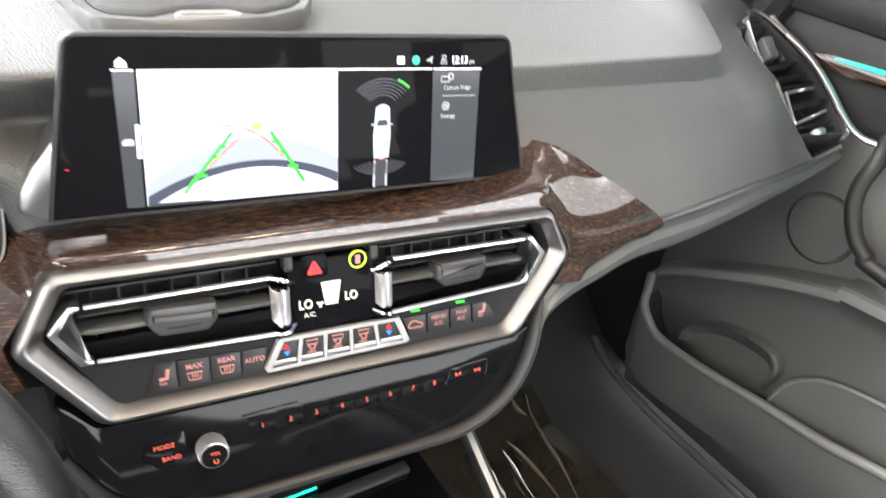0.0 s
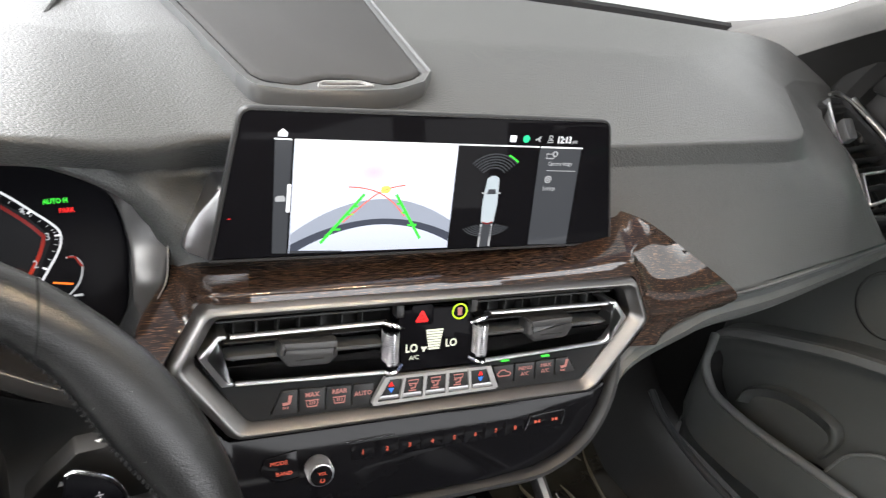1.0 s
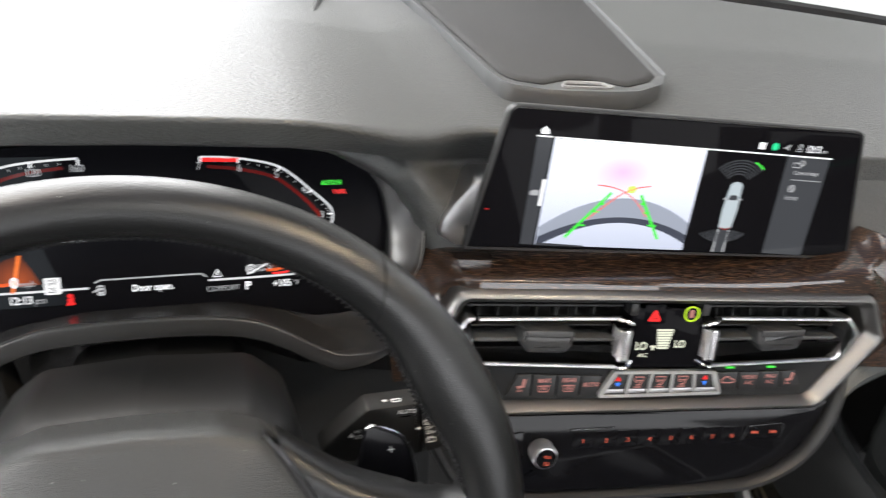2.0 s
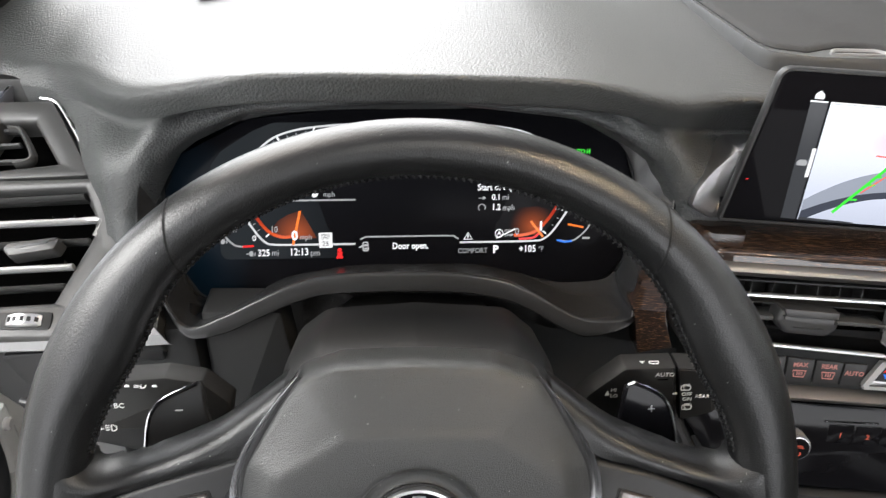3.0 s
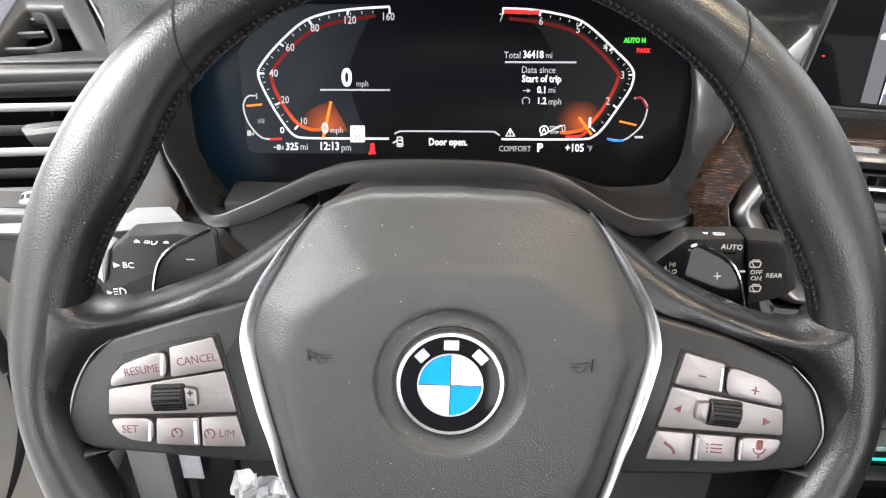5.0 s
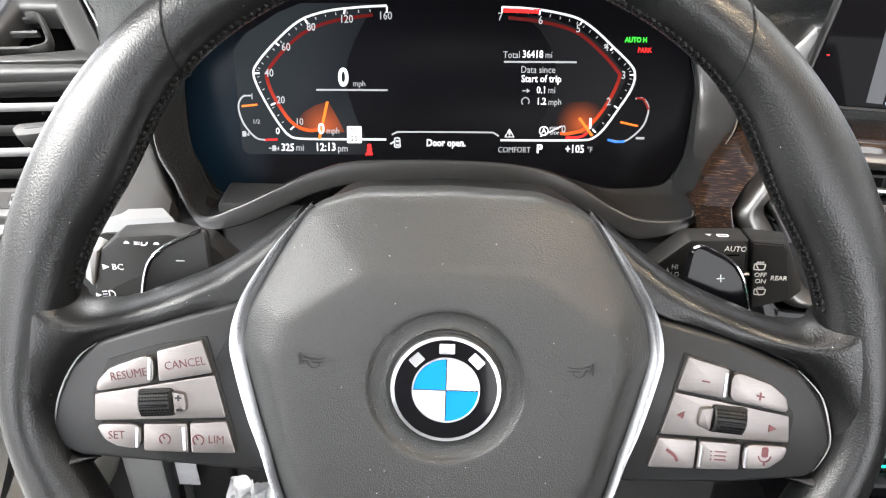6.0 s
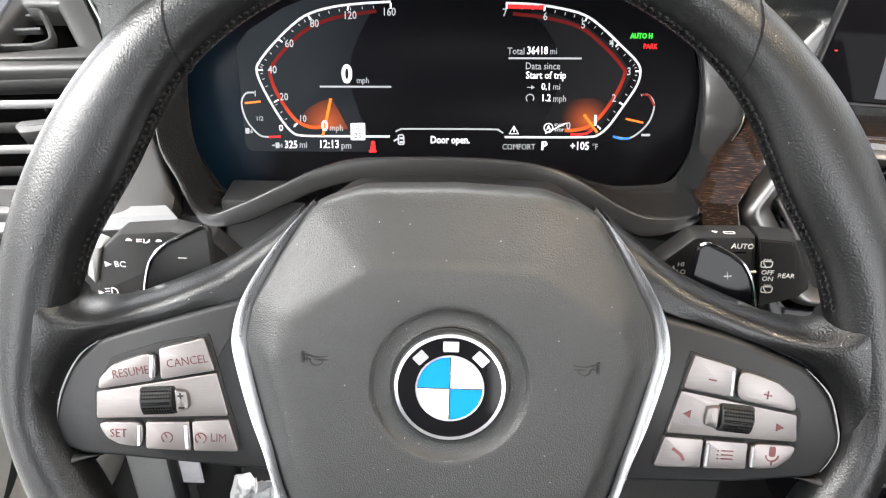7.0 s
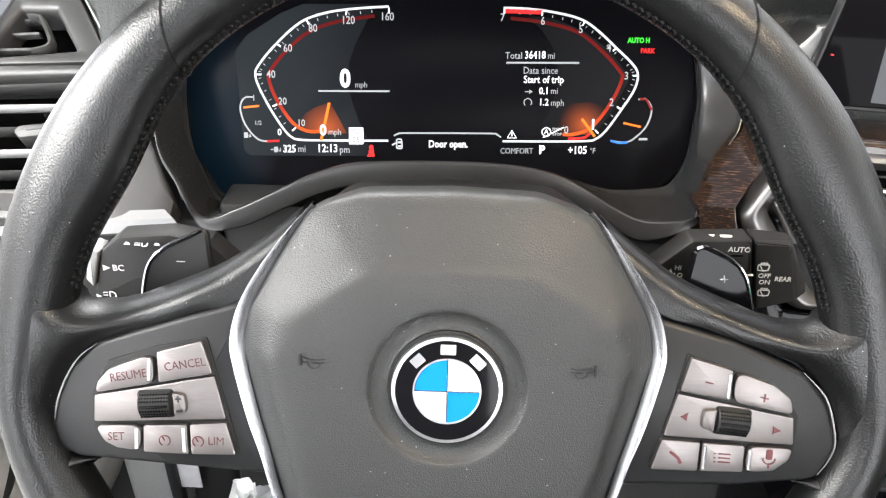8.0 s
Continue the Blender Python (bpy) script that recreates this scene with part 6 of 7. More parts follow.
for k, outline in ((-1, PAN_L), (1, PAN_R)):
    pan = part("key_pad", rings(outline, [(-0.001, -0.030), (0, -0.0175), (0.0003, -0.0160), (0.0011, -0.0148), (0.0024, -0.0142)], back=True), SATIN, wheel, "satin black key pad")
    end = mm((-147, 10), (-154.5, 4.2), (-160.3, -4.6), (-164.6, -14.9), (-166.3, -24), (-165.4, -32), (-161.5, -38.5)) if k < 0 else mm((149, 7), (155, 1.5), (160.3, -5), (164, -15), (166, -25), (163.6, -33), (160, -39))
    part("pad_edge", tube(smooth_path([Vector((x, y, -0.0154)) for x, y in end], 5), 0.0006, 0.0007, 6, taper=lambda t: 0.25 + math.sin(math.pi * t)), SILVER, pan, "thin silver edge")
    part("key_bed", slab(inset(fillet(mm((-99, 17), (-122, 12), (-143, 5), (-151, -10), (-151, -27), (-143, -37), (-105, -39.5), (-85, -38), (-90, -18)) if k < 0 else mm((98, 16.5), (122, 8), (142, 0), (150, -11), (149.5, -28), (141, -39), (108, -39.5), (85, -39), (93, -10)), 0.003, 4), 0.0017), -0.0165, -0.0136, 0.0004), DEEP, pan)
    for i, key in enumerate(KEY_SHAPES[k]):
        part("key", slab(fillet(inset(mm(*key), 0.0002), 0.0012 if len(key) == 4 else 0.0042, 4), -0.0150, -0.0108 if i != 2 else -0.0118, 0.0006), ALU, pan, "brushed aluminium key")
    for x0, y0, x1, y1 in (((-123.6, 5.8, -124.0, -3.6), (-130.0, -25.3, -130.4, -34.2), (-110.4, -24.6, -110.1, -34.8)) if k < 0 else ((117.2, 6.6, 117.0, -3.6), (109.6, -25.4, 109.3, -35.4), (128.5, -26.2, 128.4, -35.2))):
        part("key_ridge", tube([(x0 / 1000, y0 / 1000, -0.0110), (x1 / 1000, y1 / 1000, -0.0110)], 0.0008, 0.0009, 8), BRIGHT, pan)
    cx, tilt = (-0.1214, 4) if k < 0 else (0.1197, -5)
    seat = pose(cx, -0.0142, -0.0118, 0, 0, tilt)
    part("wheel_well", moved(slab(fillet(mm((-7.6, -6.1), (7.6, -6.1), (7.6, 6.1), (-7.6, 6.1)), 0.0018, 4), -0.001, 0.0009, 0.0004), seat), DEEP, pan)
    roller = [(-0.0062, 0.0000), (-0.0055, 0.0016), (-0.0036, 0.0030), (-0.0012, 0.0036), (0.0012, 0.0036), (0.0036, 0.0030), (0.0055, 0.0016), (0.0062, 0.0000)]
    th = part("thumbwheel", moved(grid([[(x, y * f, 0.0007 + z * f) for y, z in roller] for x, f in ((-0.0068, 0.80), (-0.0063, 0.92), (0.0063, 0.92), (0.0068, 0.80))]), seat), DEEP, pan, "black knurled thumbwheel")
    bm = bmesh.new()
    for i in range(11):
        for y, z in ((-0.0047, 0.0025), (-0.0034, 0.0033), (-0.0021, 0.0038), (0.0021, 0.0038), (0.0034, 0.0033), (0.0047, 0.0025)):
            c = Vector((-0.0058 + 0.00116 * i, y, z))
            v = [bm.verts.new(c + Vector(o)) for o in ((-0.00058, 0, 0), (0, -0.0006, 0), (0.00058, 0, 0), (0, 0.0006, 0))]
            tip = bm.verts.new(c + Vector((0, 0.05 * y, 0.0008)))
            for q in range(4):
                bm.faces.new((v[q - 1], v[q], tip))
    part("knurling", moved(bm, seat), GLOSS, th, smooth=False)
    part("grip_bar", moved(box((0, 0, 0.0045), (0.0118, 0.0011, 0.0008), 0.0003), seat), GLOSS, th)
    cb = mm((7.4, -5.2), (12.6, -3.6), (13.0, 0), (12.6, 3.9), (7.4, 5.2))
    cb = fillet(cb if k < 0 else mirror(cb), 0.001, 3)
    part("wheel_cheek", moved(slab(cb, -0.001, 0.0024, 0.0009), seat), ALU, pan, "plain metal cheek")
    if k < 0:
        lettering("RESUME", 0.0053, (-0.1325, -0.0020), -0.0107, RED_MARK, pan, 10, -0.00006, 0.84), lettering("CANCEL", 0.0052, (-0.1088, 0.0035), -0.0107, RED_MARK, pan, 10, -0.00006, 0.88)
        lettering("SET", 0.0052, (-0.1388, -0.0292), -0.0107, RED_MARK, pan, 2, -0.00006, 0.9), lettering("LIM", 0.0052, (-0.0966, -0.0300), -0.0107, RED_MARK, pan, 0, -0.00006, 0.9)
        for x in (-0.1183, -0.1042):
            part("cruise_sign", stroke(arc(x, -0.0303, 0.0023, -60, 240, 14), 0.00045, -0.0108, 0.0003), RED_MARK, pan, smooth=False)
            part("cruise_hand", stroke([(x, -0.0303), (x - 0.0010, -0.0285)], 0.00045, -0.0108, 0.0003), RED_MARK, pan, smooth=False)
        part("less_sign", moved(stroke(mm((8.8, -2.9), (11.2, -2.9)), 0.0007, 0.0024, 0.0003), seat), DEEP, pan, smooth=False)
        bm = stroke(mm((8.7, 2.4), (11.3, 2.4)), 0.0006, 0.0024, 0.0003)
        stroke(mm((10, 1.1), (10, 3.7)), 0.0006, 0.0024, 0.0003, bm=bm)
        part("more_sign", moved(bm, seat), DEEP, pan, smooth=False)
    else:
        part("minus_sign", stroke(mm((106.9, 3.0), (110.2, 2.4)), 0.0006, -0.0108, 0.0003), RED_MARK, pan, smooth=False)
        bm = stroke(mm((130.3, -2.8), (133.7, -3.5)), 0.0006, -0.0108, 0.0003)
        stroke(mm((132.1, -1.4), (131.9, -4.9)), 0.0006, -0.0108, 0.0003, bm=bm)
        part("plus_sign", bm, RED_MARK, pan, smooth=False)
        part("back_sign", slab(mm((98, -12.8), (101.2, -11.2), (100.8, -14.6)), -0.0118, -0.0115, 0.0001), RED_MARK, pan, smooth=False)
        part("next_sign", slab(mm((137.4, -15.8), (140.8, -17.8), (137.4, -19.2)), -0.0118, -0.0115, 0.0001), RED_MARK, pan, smooth=False)
        part("phone_sign", stroke(curve2(mm((94.6, -28.0), (96.6, -29.4), (98.4, -31.0), (99.6, -33.2)), 4), 0.0013, -0.0108, 0.0003), RED_MARK, pan, smooth=False)
        bm = bmesh.new()
        for y in (-28.4, -30.2, -32.0):
            stroke(mm((115.2, y), (120.2, y - 0.2)), 0.0005, -0.0108, 0.0003, bm=bm)
            stroke(mm((113.4, y), (114.1, y)), 0.0005, -0.0108, 0.0003, bm=bm)
        part("list_sign", bm, RED_MARK, pan, smooth=False)
        bm = slab(fillet(mm((135.2, -30.4), (138, -30.4), (138, -25.8), (135.2, -25.8)), 0.001, 3), -0.0108, -0.0105, 0.0001)
        stroke(arc(0.1366, -0.0298, 0.0026, 180, 360, 10), 0.0006, -0.0108, 0.0003, bm=bm)
        stroke(mm((136.6, -32.4), (136.6, -34.2)), 0.0007, -0.0108, 0.0003, bm=bm)
        part("speech_sign", bm, RED_MARK, pan, smooth=False)
    # shift paddle behind the spoke
    pd = mm((-144, 16), (-142, 30), (-139, 38), (-132, 44.5), (-114, 53.5), (-112.5, 51), (-111, 36), (-106, 20)) if k < 0 else mm((107, 20), (110.5, 36), (112.8, 50), (115, 52.3), (118, 52.2), (128, 47.8), (133.8, 44), (137.6, 38.5), (140, 31.5), (142, 23), (143, 14))
    pdl = part("shift_paddle", rings(fillet(pd, 0.004, 4), [(0, -0.0585), (0, -0.0555), (0.0012, -0.0545)], back=True), GLOSS if k > 0 else SATIN, wheel, "black shift paddle with a bright edge")
    edge = [(x, y, -0.0552) for x, y in (mm((-144, 16), (-142, 30), (-139, 38), (-132, 44.5), (-115, 53)) if k < 0 else mm((113.6, 51.4), (117.8, 52), (128, 47.6), (133.6, 43.8), (137.4, 38.3), (139.8, 31.3), (141.8, 23), (142.8, 15)))]
    part("paddle_edge", tube(smooth_path(edge, 5), 0.0011, 0.0013, 8), CHROME, pdl)
    part("paddle_sign", stroke(mm((-127, 38), (-123, 38)) if k < 0 else mm((125.6, 37.4), (129.2, 37.6)), 0.0004, -0.0546, 0.0003), MARK, pdl, smooth=False)
    if k > 0:
        part("paddle_sign", stroke(mm((127.6, 35.8), (127.2, 39.4)), 0.0004, -0.0546, 0.0003), MARK, pdl, smooth=False)

# ---- speaker grille on the dashboard ----
grille = thing("speaker_grille", plane((0.366, 0.50, 0.7505), (1, 0, 0), (0, 1, 0.016)), "dark centre speaker grille in a pale-edged recess", "speaker grille")
GR = fillet([(-0.097, -0.155), (-0.090, -0.168), (-0.066, -0.176), (-0.050, -0.168), (-0.036, -0.163), (-0.016, -0.163), (-0.003, -0.168), (0.011, -0.176), (0.040, -0.163), (0.056, -0.148), (0.100, 0.14), (-0.130, 0.14)], [0.008, 0.012, 0.01, 0.01, 0.01, 0.01, 0.01, 0.01, 0.02, 0.008, 0.01, 0.01], 5)
GB = fillet([(-0.110, -0.160), (-0.104, -0.188), (-0.070, -0.199), (-0.050, -0.201), (-0.036, -0.2015), (-0.016, -0.2015), (0.0, -0.199), (0.014, -0.196), (0.046, -0.178), (0.065, -0.150), (0.108, 0.15), (-0.143, 0.15)], [0.01, 0.015, 0.02, 0.02, 0.02, 0.02, 0.02, 0.02, 0.02, 0.012, 0.01, 0.01], 5)
band(GB, GR, [(0, -0.012), (0.03, 0.0), (0.12, 0.0034), (0.22, 0.0030), (0.30, 0.0006), (0.9, -0.0004), (0.97, -0.001), (1, -0.006)], GREY, "bezel", grille, "grey edge of the recess")
part("mesh", rings(inset(GR, 0.0008), [(0, -0.008), (0.0, -0.0005), (0.002, 0.0012), (0.006, 0.002)]), mat("fine_speaker_mesh", (0.014, 0.0145, 0.015), 0.8, grain=0.9, scale=1600, vary=0.06), grille, "fine dark mesh")
SLOT = fillet([(-0.050, -0.1815), (-0.044, -0.174), (-0.012, -0.174), (-0.004, -0.1815)], [0.003, 0.006, 0.006, 0.003], 4)
band(inset(SLOT, -0.0028), SLOT, [(0, -0.002), (0.2, 0.0018), (0.7, 0.0018), (1, -0.002)], mat("satin_slot_silver", (0.30, 0.30, 0.30), 0.4, 0.6, vary=0.05), "slot_rim", grille, "pale rim of the slot")
part("slot", slab(SLOT, -0.004, 0.0002, 0.0006), DEEP, grille, "narrow dark slot")

# ---- driver's side vents ----
vent = thing("driver_vent", VENT_L, "grey driver-side air vent with bright bars and a small upper outlet", "air vent")
part("backing", slab(fillet(mm((-64, 98), (-20, 98), (30, 18), (82, -72), (82, -88), (-118, -88), (-108, 20)), 0.008, 4), -0.05, -0.042, 0.003), DEEP, vent)
# flat near-black plates paint the outlets' inner shade behind the slats
part("duct_shade", slab(fillet(mm((-60, 85), (-29, 86), (-3, 42), (-78, 34)), 0.002, 3), -0.030, -0.022, 0.001), SHADE_MARK_BLACK, vent, "near-black plate giving the upper outlet its shade")
part("duct_shade", slab(fillet(mm((-117, 20), (19, 28.5), (31, 2), (31, -14), (13, -66), (-117, -76)), 0.003, 3), -0.034, -0.026, 0.001), SHADE_MARK_BLACK, vent, "near-black plate giving the main outlet its shade")
FRAME = [(0, -0.04), (0, -0.002), (0.06, 0.0005), (0.2, 0.001), (0.8, 0.0), (0.93, -0.0015), (1, -0.005), (1, -0.04)]
VENT_SKIN = mat("satin_silver_grey_plastic", (0.036, 0.036, 0.0355), 0.40, 0.0, grain=0.12, scale=1500, vary=0.08)
VENT_SILVER = mat("satin_blue_grey_strip", (0.15, 0.156, 0.175), 0.45, 0.6, vary=0.05)
band(fillet(mm((-64, 101), (-20, 102.5), (21, 36), (-92, 29)), [0.006, 0.008, 0.002, 0.002], 4), fillet(mm((-56, 83), (-31, 83.5), (-7, 47), (-73, 36)), 0.002, 4), FRAME, VENT_SKIN, "upper_surround", vent, "satin grey surround of the upper outlet")
band(fillet(mm((-118, 27.5), (26, 34), (46, 6), (84, -72), (84, -90), (-118, -90)), 0.002, 4), fillet(mm((-116, 17.5), (17, 26.5), (28, 2), (29, -12), (11, -63), (-116, -73)), 0.003, 4), FRAME, VENT_SKIN, "surround", vent, "satin grey surround")
part("edge_line", tube(smooth_path([(-0.030, 0.104, 0.001), (-0.0195, 0.1015, 0.0015), (-0.0103, 0.092, 0.0015), (0.0147, 0.054, 0.0015), (0.0432, 0.0105, 0.0015)], 6), 0.0011, 0.0016, 8), BRIGHT, vent, "thin bright edge")
part("side_strip", slab(fillet(mm((-52, 117), (-60.6, 98), (-67.6, 65), (-79, 26), (-120, 10), (-120, 30), (-89.7, 66.5), (-75.2, 103), (-59, 110)), 0.003, 3), -0.03, 0.003, 0.002), VENT_SILVER, vent, "satin silver strip beside the vent")
for v0, v1, x0, x1 in ((80, 82, -68, -46), (66.5, 69, -70, -43), (52, 54.5, -74, -38)):
    part("slat", tube([(x0 / 1000, v0 / 1000, -0.012), (x1 / 1000, v1 / 1000, -0.012)], 0.0015, 0.0036, 8), VENT_SKIN, vent)
part("flap_end", tube(smooth_path([(-0.050, 0.079, -0.006), (-0.0425, 0.078, -0.005), (-0.038, 0.073, -0.005), (-0.0288, 0.0575, -0.005), (-0.0295, 0.051, -0.006), (-0.040, 0.0478, -0.007)], 5), 0.0022, 0.0055, 10), VENT_SKIN, vent, "rounded end of the upper flap")
for v0, v1, x0, x1 in ((13.5, 24.2, -116, 14), (-21.3, -12.4, -116, 24), (-56.6, -47.8, -116, 13)):
    part("slat", tube([(x0 / 1000, v0 / 1000, -0.012), (x1 / 1000, v1 / 1000, -0.012)], 0.0017, 0.0060, 8), VENT_SKIN, vent)
for v0, v1, x1 in ((-7.8, 0.7, 23), (-44.8, -35.7, 19)):
    part("bright_bar", tube([(-0.116, v0 / 1000, -0.004), (x1 / 1000, v1 / 1000, -0.004)], 0.0022, 0.004, 10), BAR, vent, "polished bright bar")
part("bright_end", tube(smooth_path([(0.020, 0.0010, -0.004), (0.031, 0.0012, -0.004), (0.0335, -0.002, -0.004), (0.0295, -0.011, -0.006)], 5), 0.0024, 0.004, 8), BAR, vent)
for x, v in ((-27, 7), (-11.5, 8.5), (4, 10), (-11.5, -29), (4, -27)):
    part("fin", box((x / 1000, v / 1000, -0.0215), (0.0008, 0.007, 0.004), 0.0003), PLASTIC, vent)
part("tab", slab(fillet(mm((-31, -24), (-27, -19.5), (3.5, -14.5), (8, -16), (5, -24.5), (-25, -30)), 0.003, 4), -0.012, 0.002, 0.0025), VENT_SKIN, vent, "grey adjusting tab")
part("tab_groove", slab(fillet(mm((-23, -21.5), (1, -17.5), (-1, -20.5), (-21, -24.5)), 0.001, 3), 0.001, 0.0024, 0.0003), GREY, vent)
drum = part("thumbwheel", moved(lathe([(0.0165, -0.0045), (0.0180, -0.0035), (0.0180, 0.0035), (0.0165, 0.0045)], 40), pose(-0.004, -0.0775, -0.012, 90, 0, 0)), BRIGHT, vent, "toothed bright thumbwheel")
for j in range(24):
    t = 2 * math.pi * j / 24
    part("tooth_gap", moved(box((0, 0, 0), (0.0016, 0.0026, 0.0032), 0.0004), pose(-0.004, -0.0775, -0.012, 90, 0, 0) @ Matrix.Rotation(t, 4, "Z") @ Matrix.Translation((0.0178, 0, 0))), DEEP, drum, smooth=False)
part("wheel_slot", slab(fillet(mm((-34, -72), (14, -71), (14, -84), (-34, -84)), 0.003, 3), -0.02, 0.0016, 0.0005), DEEP, vent, "dark slot of the thumbwheel")

left = thing("driver_lower_dash", Matrix.Identity(4), "dark lower dash panel with a silver strip beside the column", "dash panel")
part("silver_strip", grid([[(-0.345, 0.190, 0.5810), (-0.300, 0.188, 0.5855), (-0.213, 0.182, 0.5933), (-0.1777, 0.178, 0.5980)], [(-0.345, 0.181, 0.5780), (-0.296, 0.180, 0.5825), (-0.213, 0.173, 0.5905), (-0.1700, 0.170, 0.5964)], [(-0.345, 0.178, 0.5700), (-0.300, 0.177, 0.5745), (-0.214, 0.171, 0.5830), (-0.1650, 0.169, 0.5890)], [(-0.345, 0.181, 0.5650), (-0.301, 0.180, 0.5708), (-0.2148, 0.174, 0.5800), (-0.1635, 0.172, 0.5862)]]), mat("satin_silver_lacquer", (0.20, 0.20, 0.202), 0.45, 0.3, vary=0.05), left, "satin silver strip")
part("panel", slab(fillet(mm((-338, 565), (-155, 585), (-155, 440), (-250, 470), (-292, 505), (-322, 540)), 0.012, 4), -0.03, 0.0, 0.003), PLASTIC, left).matrix_basis = plane((0, 0.180, 0.0), (1, 0, 0), (0, 0.02, 1))
part("cover", slab(fillet(mm((-292, 562), (-252, 565), (-240, 545), (-266, 520), (-280, 535)), 0.004, 3), 0.0, 0.004, 0.001), SATIN, left, "cover with a silver foot").matrix_basis = plane((0, 0.180, 0.0), (1, 0, 0), (0, 0.02, 1))
part("cover_edge", tube([(-0.282, 0.176, 0.530), (-0.262, 0.176, 0.522)], 0.002, 0.002, 8), SILVER, left)
part("switch", slab(fillet(mm((-198, 574), (-178, 574), (-178, 557), (-198, 557)), 0.002, 3), 0.0, 0.004, 0.001), SATIN, left).matrix_basis = plane((0, 0.180, 0.0), (1, 0, 0), (0, 0.02, 1))
part("side_panel", slab(fillet(mm((-152, 590), (-95, 590), (-80, 470), (-152, 440)), 0.004, 3), -0.03, 0.0, 0.003), PLASTIC, left).matrix_basis = plane((0, 0.190, 0.0), (1, 0, 0), (0, 0.02, 1))
part("knee_panel", grid([[(-0.08, 0.24, 0.56), (0.0, 0.26, 0.58), (0.10, 0.21, 0.57), (0.19, 0.18, 0.575)], [(-0.08, 0.22, 0.45), (0.0, 0.22, 0.45), (0.10, 0.20, 0.45), (0.20, 0.17, 0.46)], [(-0.08, 0.30, 0.34), (0.0, 0.30, 0.34), (0.10, 0.30, 0.34), (0.20, 0.26, 0.34)]]), PLASTIC, left)

# ---- passenger side ----
trim = thing("passenger_trim", Matrix.Identity(4), "dark trim with a thin silver line along the passenger dash", "trim")
LINE = smooth_path([(0.66, 0.144, 0.611), (0.68, 0.143, 0.613), (0.76, 0.152, 0.611), (0.90, 0.173, 0.608), (1.0, 0.190, 0.606), (1.065, 0.203, 0.605)], 5)
part("silver_line", tube(LINE, 0.0016, 0.0020, 8), SILVER, trim, "thin silver line")
EDGE = smooth_path([(0.538, 0.128, 0.560), (0.545, 0.131, 0.573), (0.565, 0.134, 0.587), (0.61, 0.139, 0.598), (0.66, 0.144, 0.608), (0.76, 0.152, 0.608), (0.90, 0.173, 0.605), (1.0, 0.190, 0.603), (1.075, 0.205, 0.602)], 5)
rows = []
for i, p in enumerate(EDGE):
    w = float(np.interp(p.x, (0.538, 0.56, 0.62, 0.70, 0.80, 1.0, 1.08), (0.022, 0.030, 0.034, 0.040, 0.036, 0.026, 0.022)))
    rows.append([(p.x, p.y + 0.004, p.z + 0.004), (p.x, p.y, p.z), (p.x + 0.001, p.y + 0.004, p.z - w * 0.12), (p.x + 0.002, p.y + 0.003, p.z - w * 0.30), (p.x + 0.003, p.y - 0.002, p.z - w * 0.42), (p.x + 0.004, p.y - 0.001, p.z - w * 0.70), (p.x + 0.006, p.y + 0.004, p.z - w * 0.9), (p.x + 0.008, p.y + 0.014, p.z - w), (p.x + 0.004, p.y + 0.05, p.z - w - 0.004), (p.x, p.y + 0.20, p.z - w - 0.006)])
part("lower_band", grid(rows), FACE, trim, "moulded grey band", angle=25)
glove = thing("glovebox", Matrix.Identity(4), "dark glovebox panel under the passenger dash", "glovebox")
part("lid", grid([[(0.54, 0.34, 0.57), (0.8, 0.36, 0.57), (1.10, 0.38, 0.57)], [(0.54, 0.42, 0.53), (0.8, 0.44, 0.53), (1.10, 0.44, 0.53)], [(0.54, 0.47, 0.42), (0.8, 0.48, 0.42), (1.10, 0.48, 0.42)], [(0.54, 0.55, 0.33), (0.8, 0.55, 0.33), (1.10, 0.55, 0.33)], [(0.54, 0.84, 0.32), (0.8, 0.84, 0.32), (1.10, 0.84, 0.32)]]), DEEP, glove)

# ---- passenger side vent ----
VENT_R = plane((1.02, 0.275, 0.6525), (1, 0, 0), (0, 0.85, 0.527))
pv = thing("passenger_vent", VENT_R, "black passenger-side air vent with a silver frame", "air vent")
PV = fillet(mm((24, 114), (50, 112), (88, 30), (88, -22), (68, -72), (-30, -62), (-18, -34), (0, 14), (-5, 44), (-4, 62)), 0.006, 4)
part("panel", slab(PV, -0.04, -0.028, 0.003), DEEP, pv)
band(inset(PV, -0.003), inset(PV, 0.004), [(0, -0.03), (0, -0.001), (0.4, 0.0015), (1, -0.001), (1, -0.03)], SATIN, "surround", pv, "satin black surround")
for v0, x0, x1 in ((95, 22, 66), (40, 6, 76), (22, 8, 80), (8, 6, 82), (-18, -4, 82), (-50, -16, 66), (-60, -20, 62)):
    part("slat", tube([(x0 / 1000, v0 / 1000, -0.014), (x1 / 1000, (v0 + 3) / 1000, -0.014)], 0.0018, 0.010, 8), PLASTIC, pv)
for x in (28, 48):
    part("fin", box((x / 1000, -0.01, -0.026), (0.0016, 0.09, 0.006), 0.0004), SATIN, pv)
part("bright_bar", tube(smooth_path([(0.072, 0.002, -0.005), (0.010, -0.002, -0.002), (0.002, -0.006, -0.001), (-0.014, -0.040, -0.001), (-0.010, -0.045, -0.001), (0.066, -0.033, -0.005)], 5), 0.0020, 0.003, 8), BRIGHT, pv, "bright bar round the outlet")
part("flap", slab(fillet(mm((23, 80), (44, 81), (31, 49), (12, 48)), 0.003, 3), -0.01, 0.003, 0.002), GREY, pv, "grey flap")
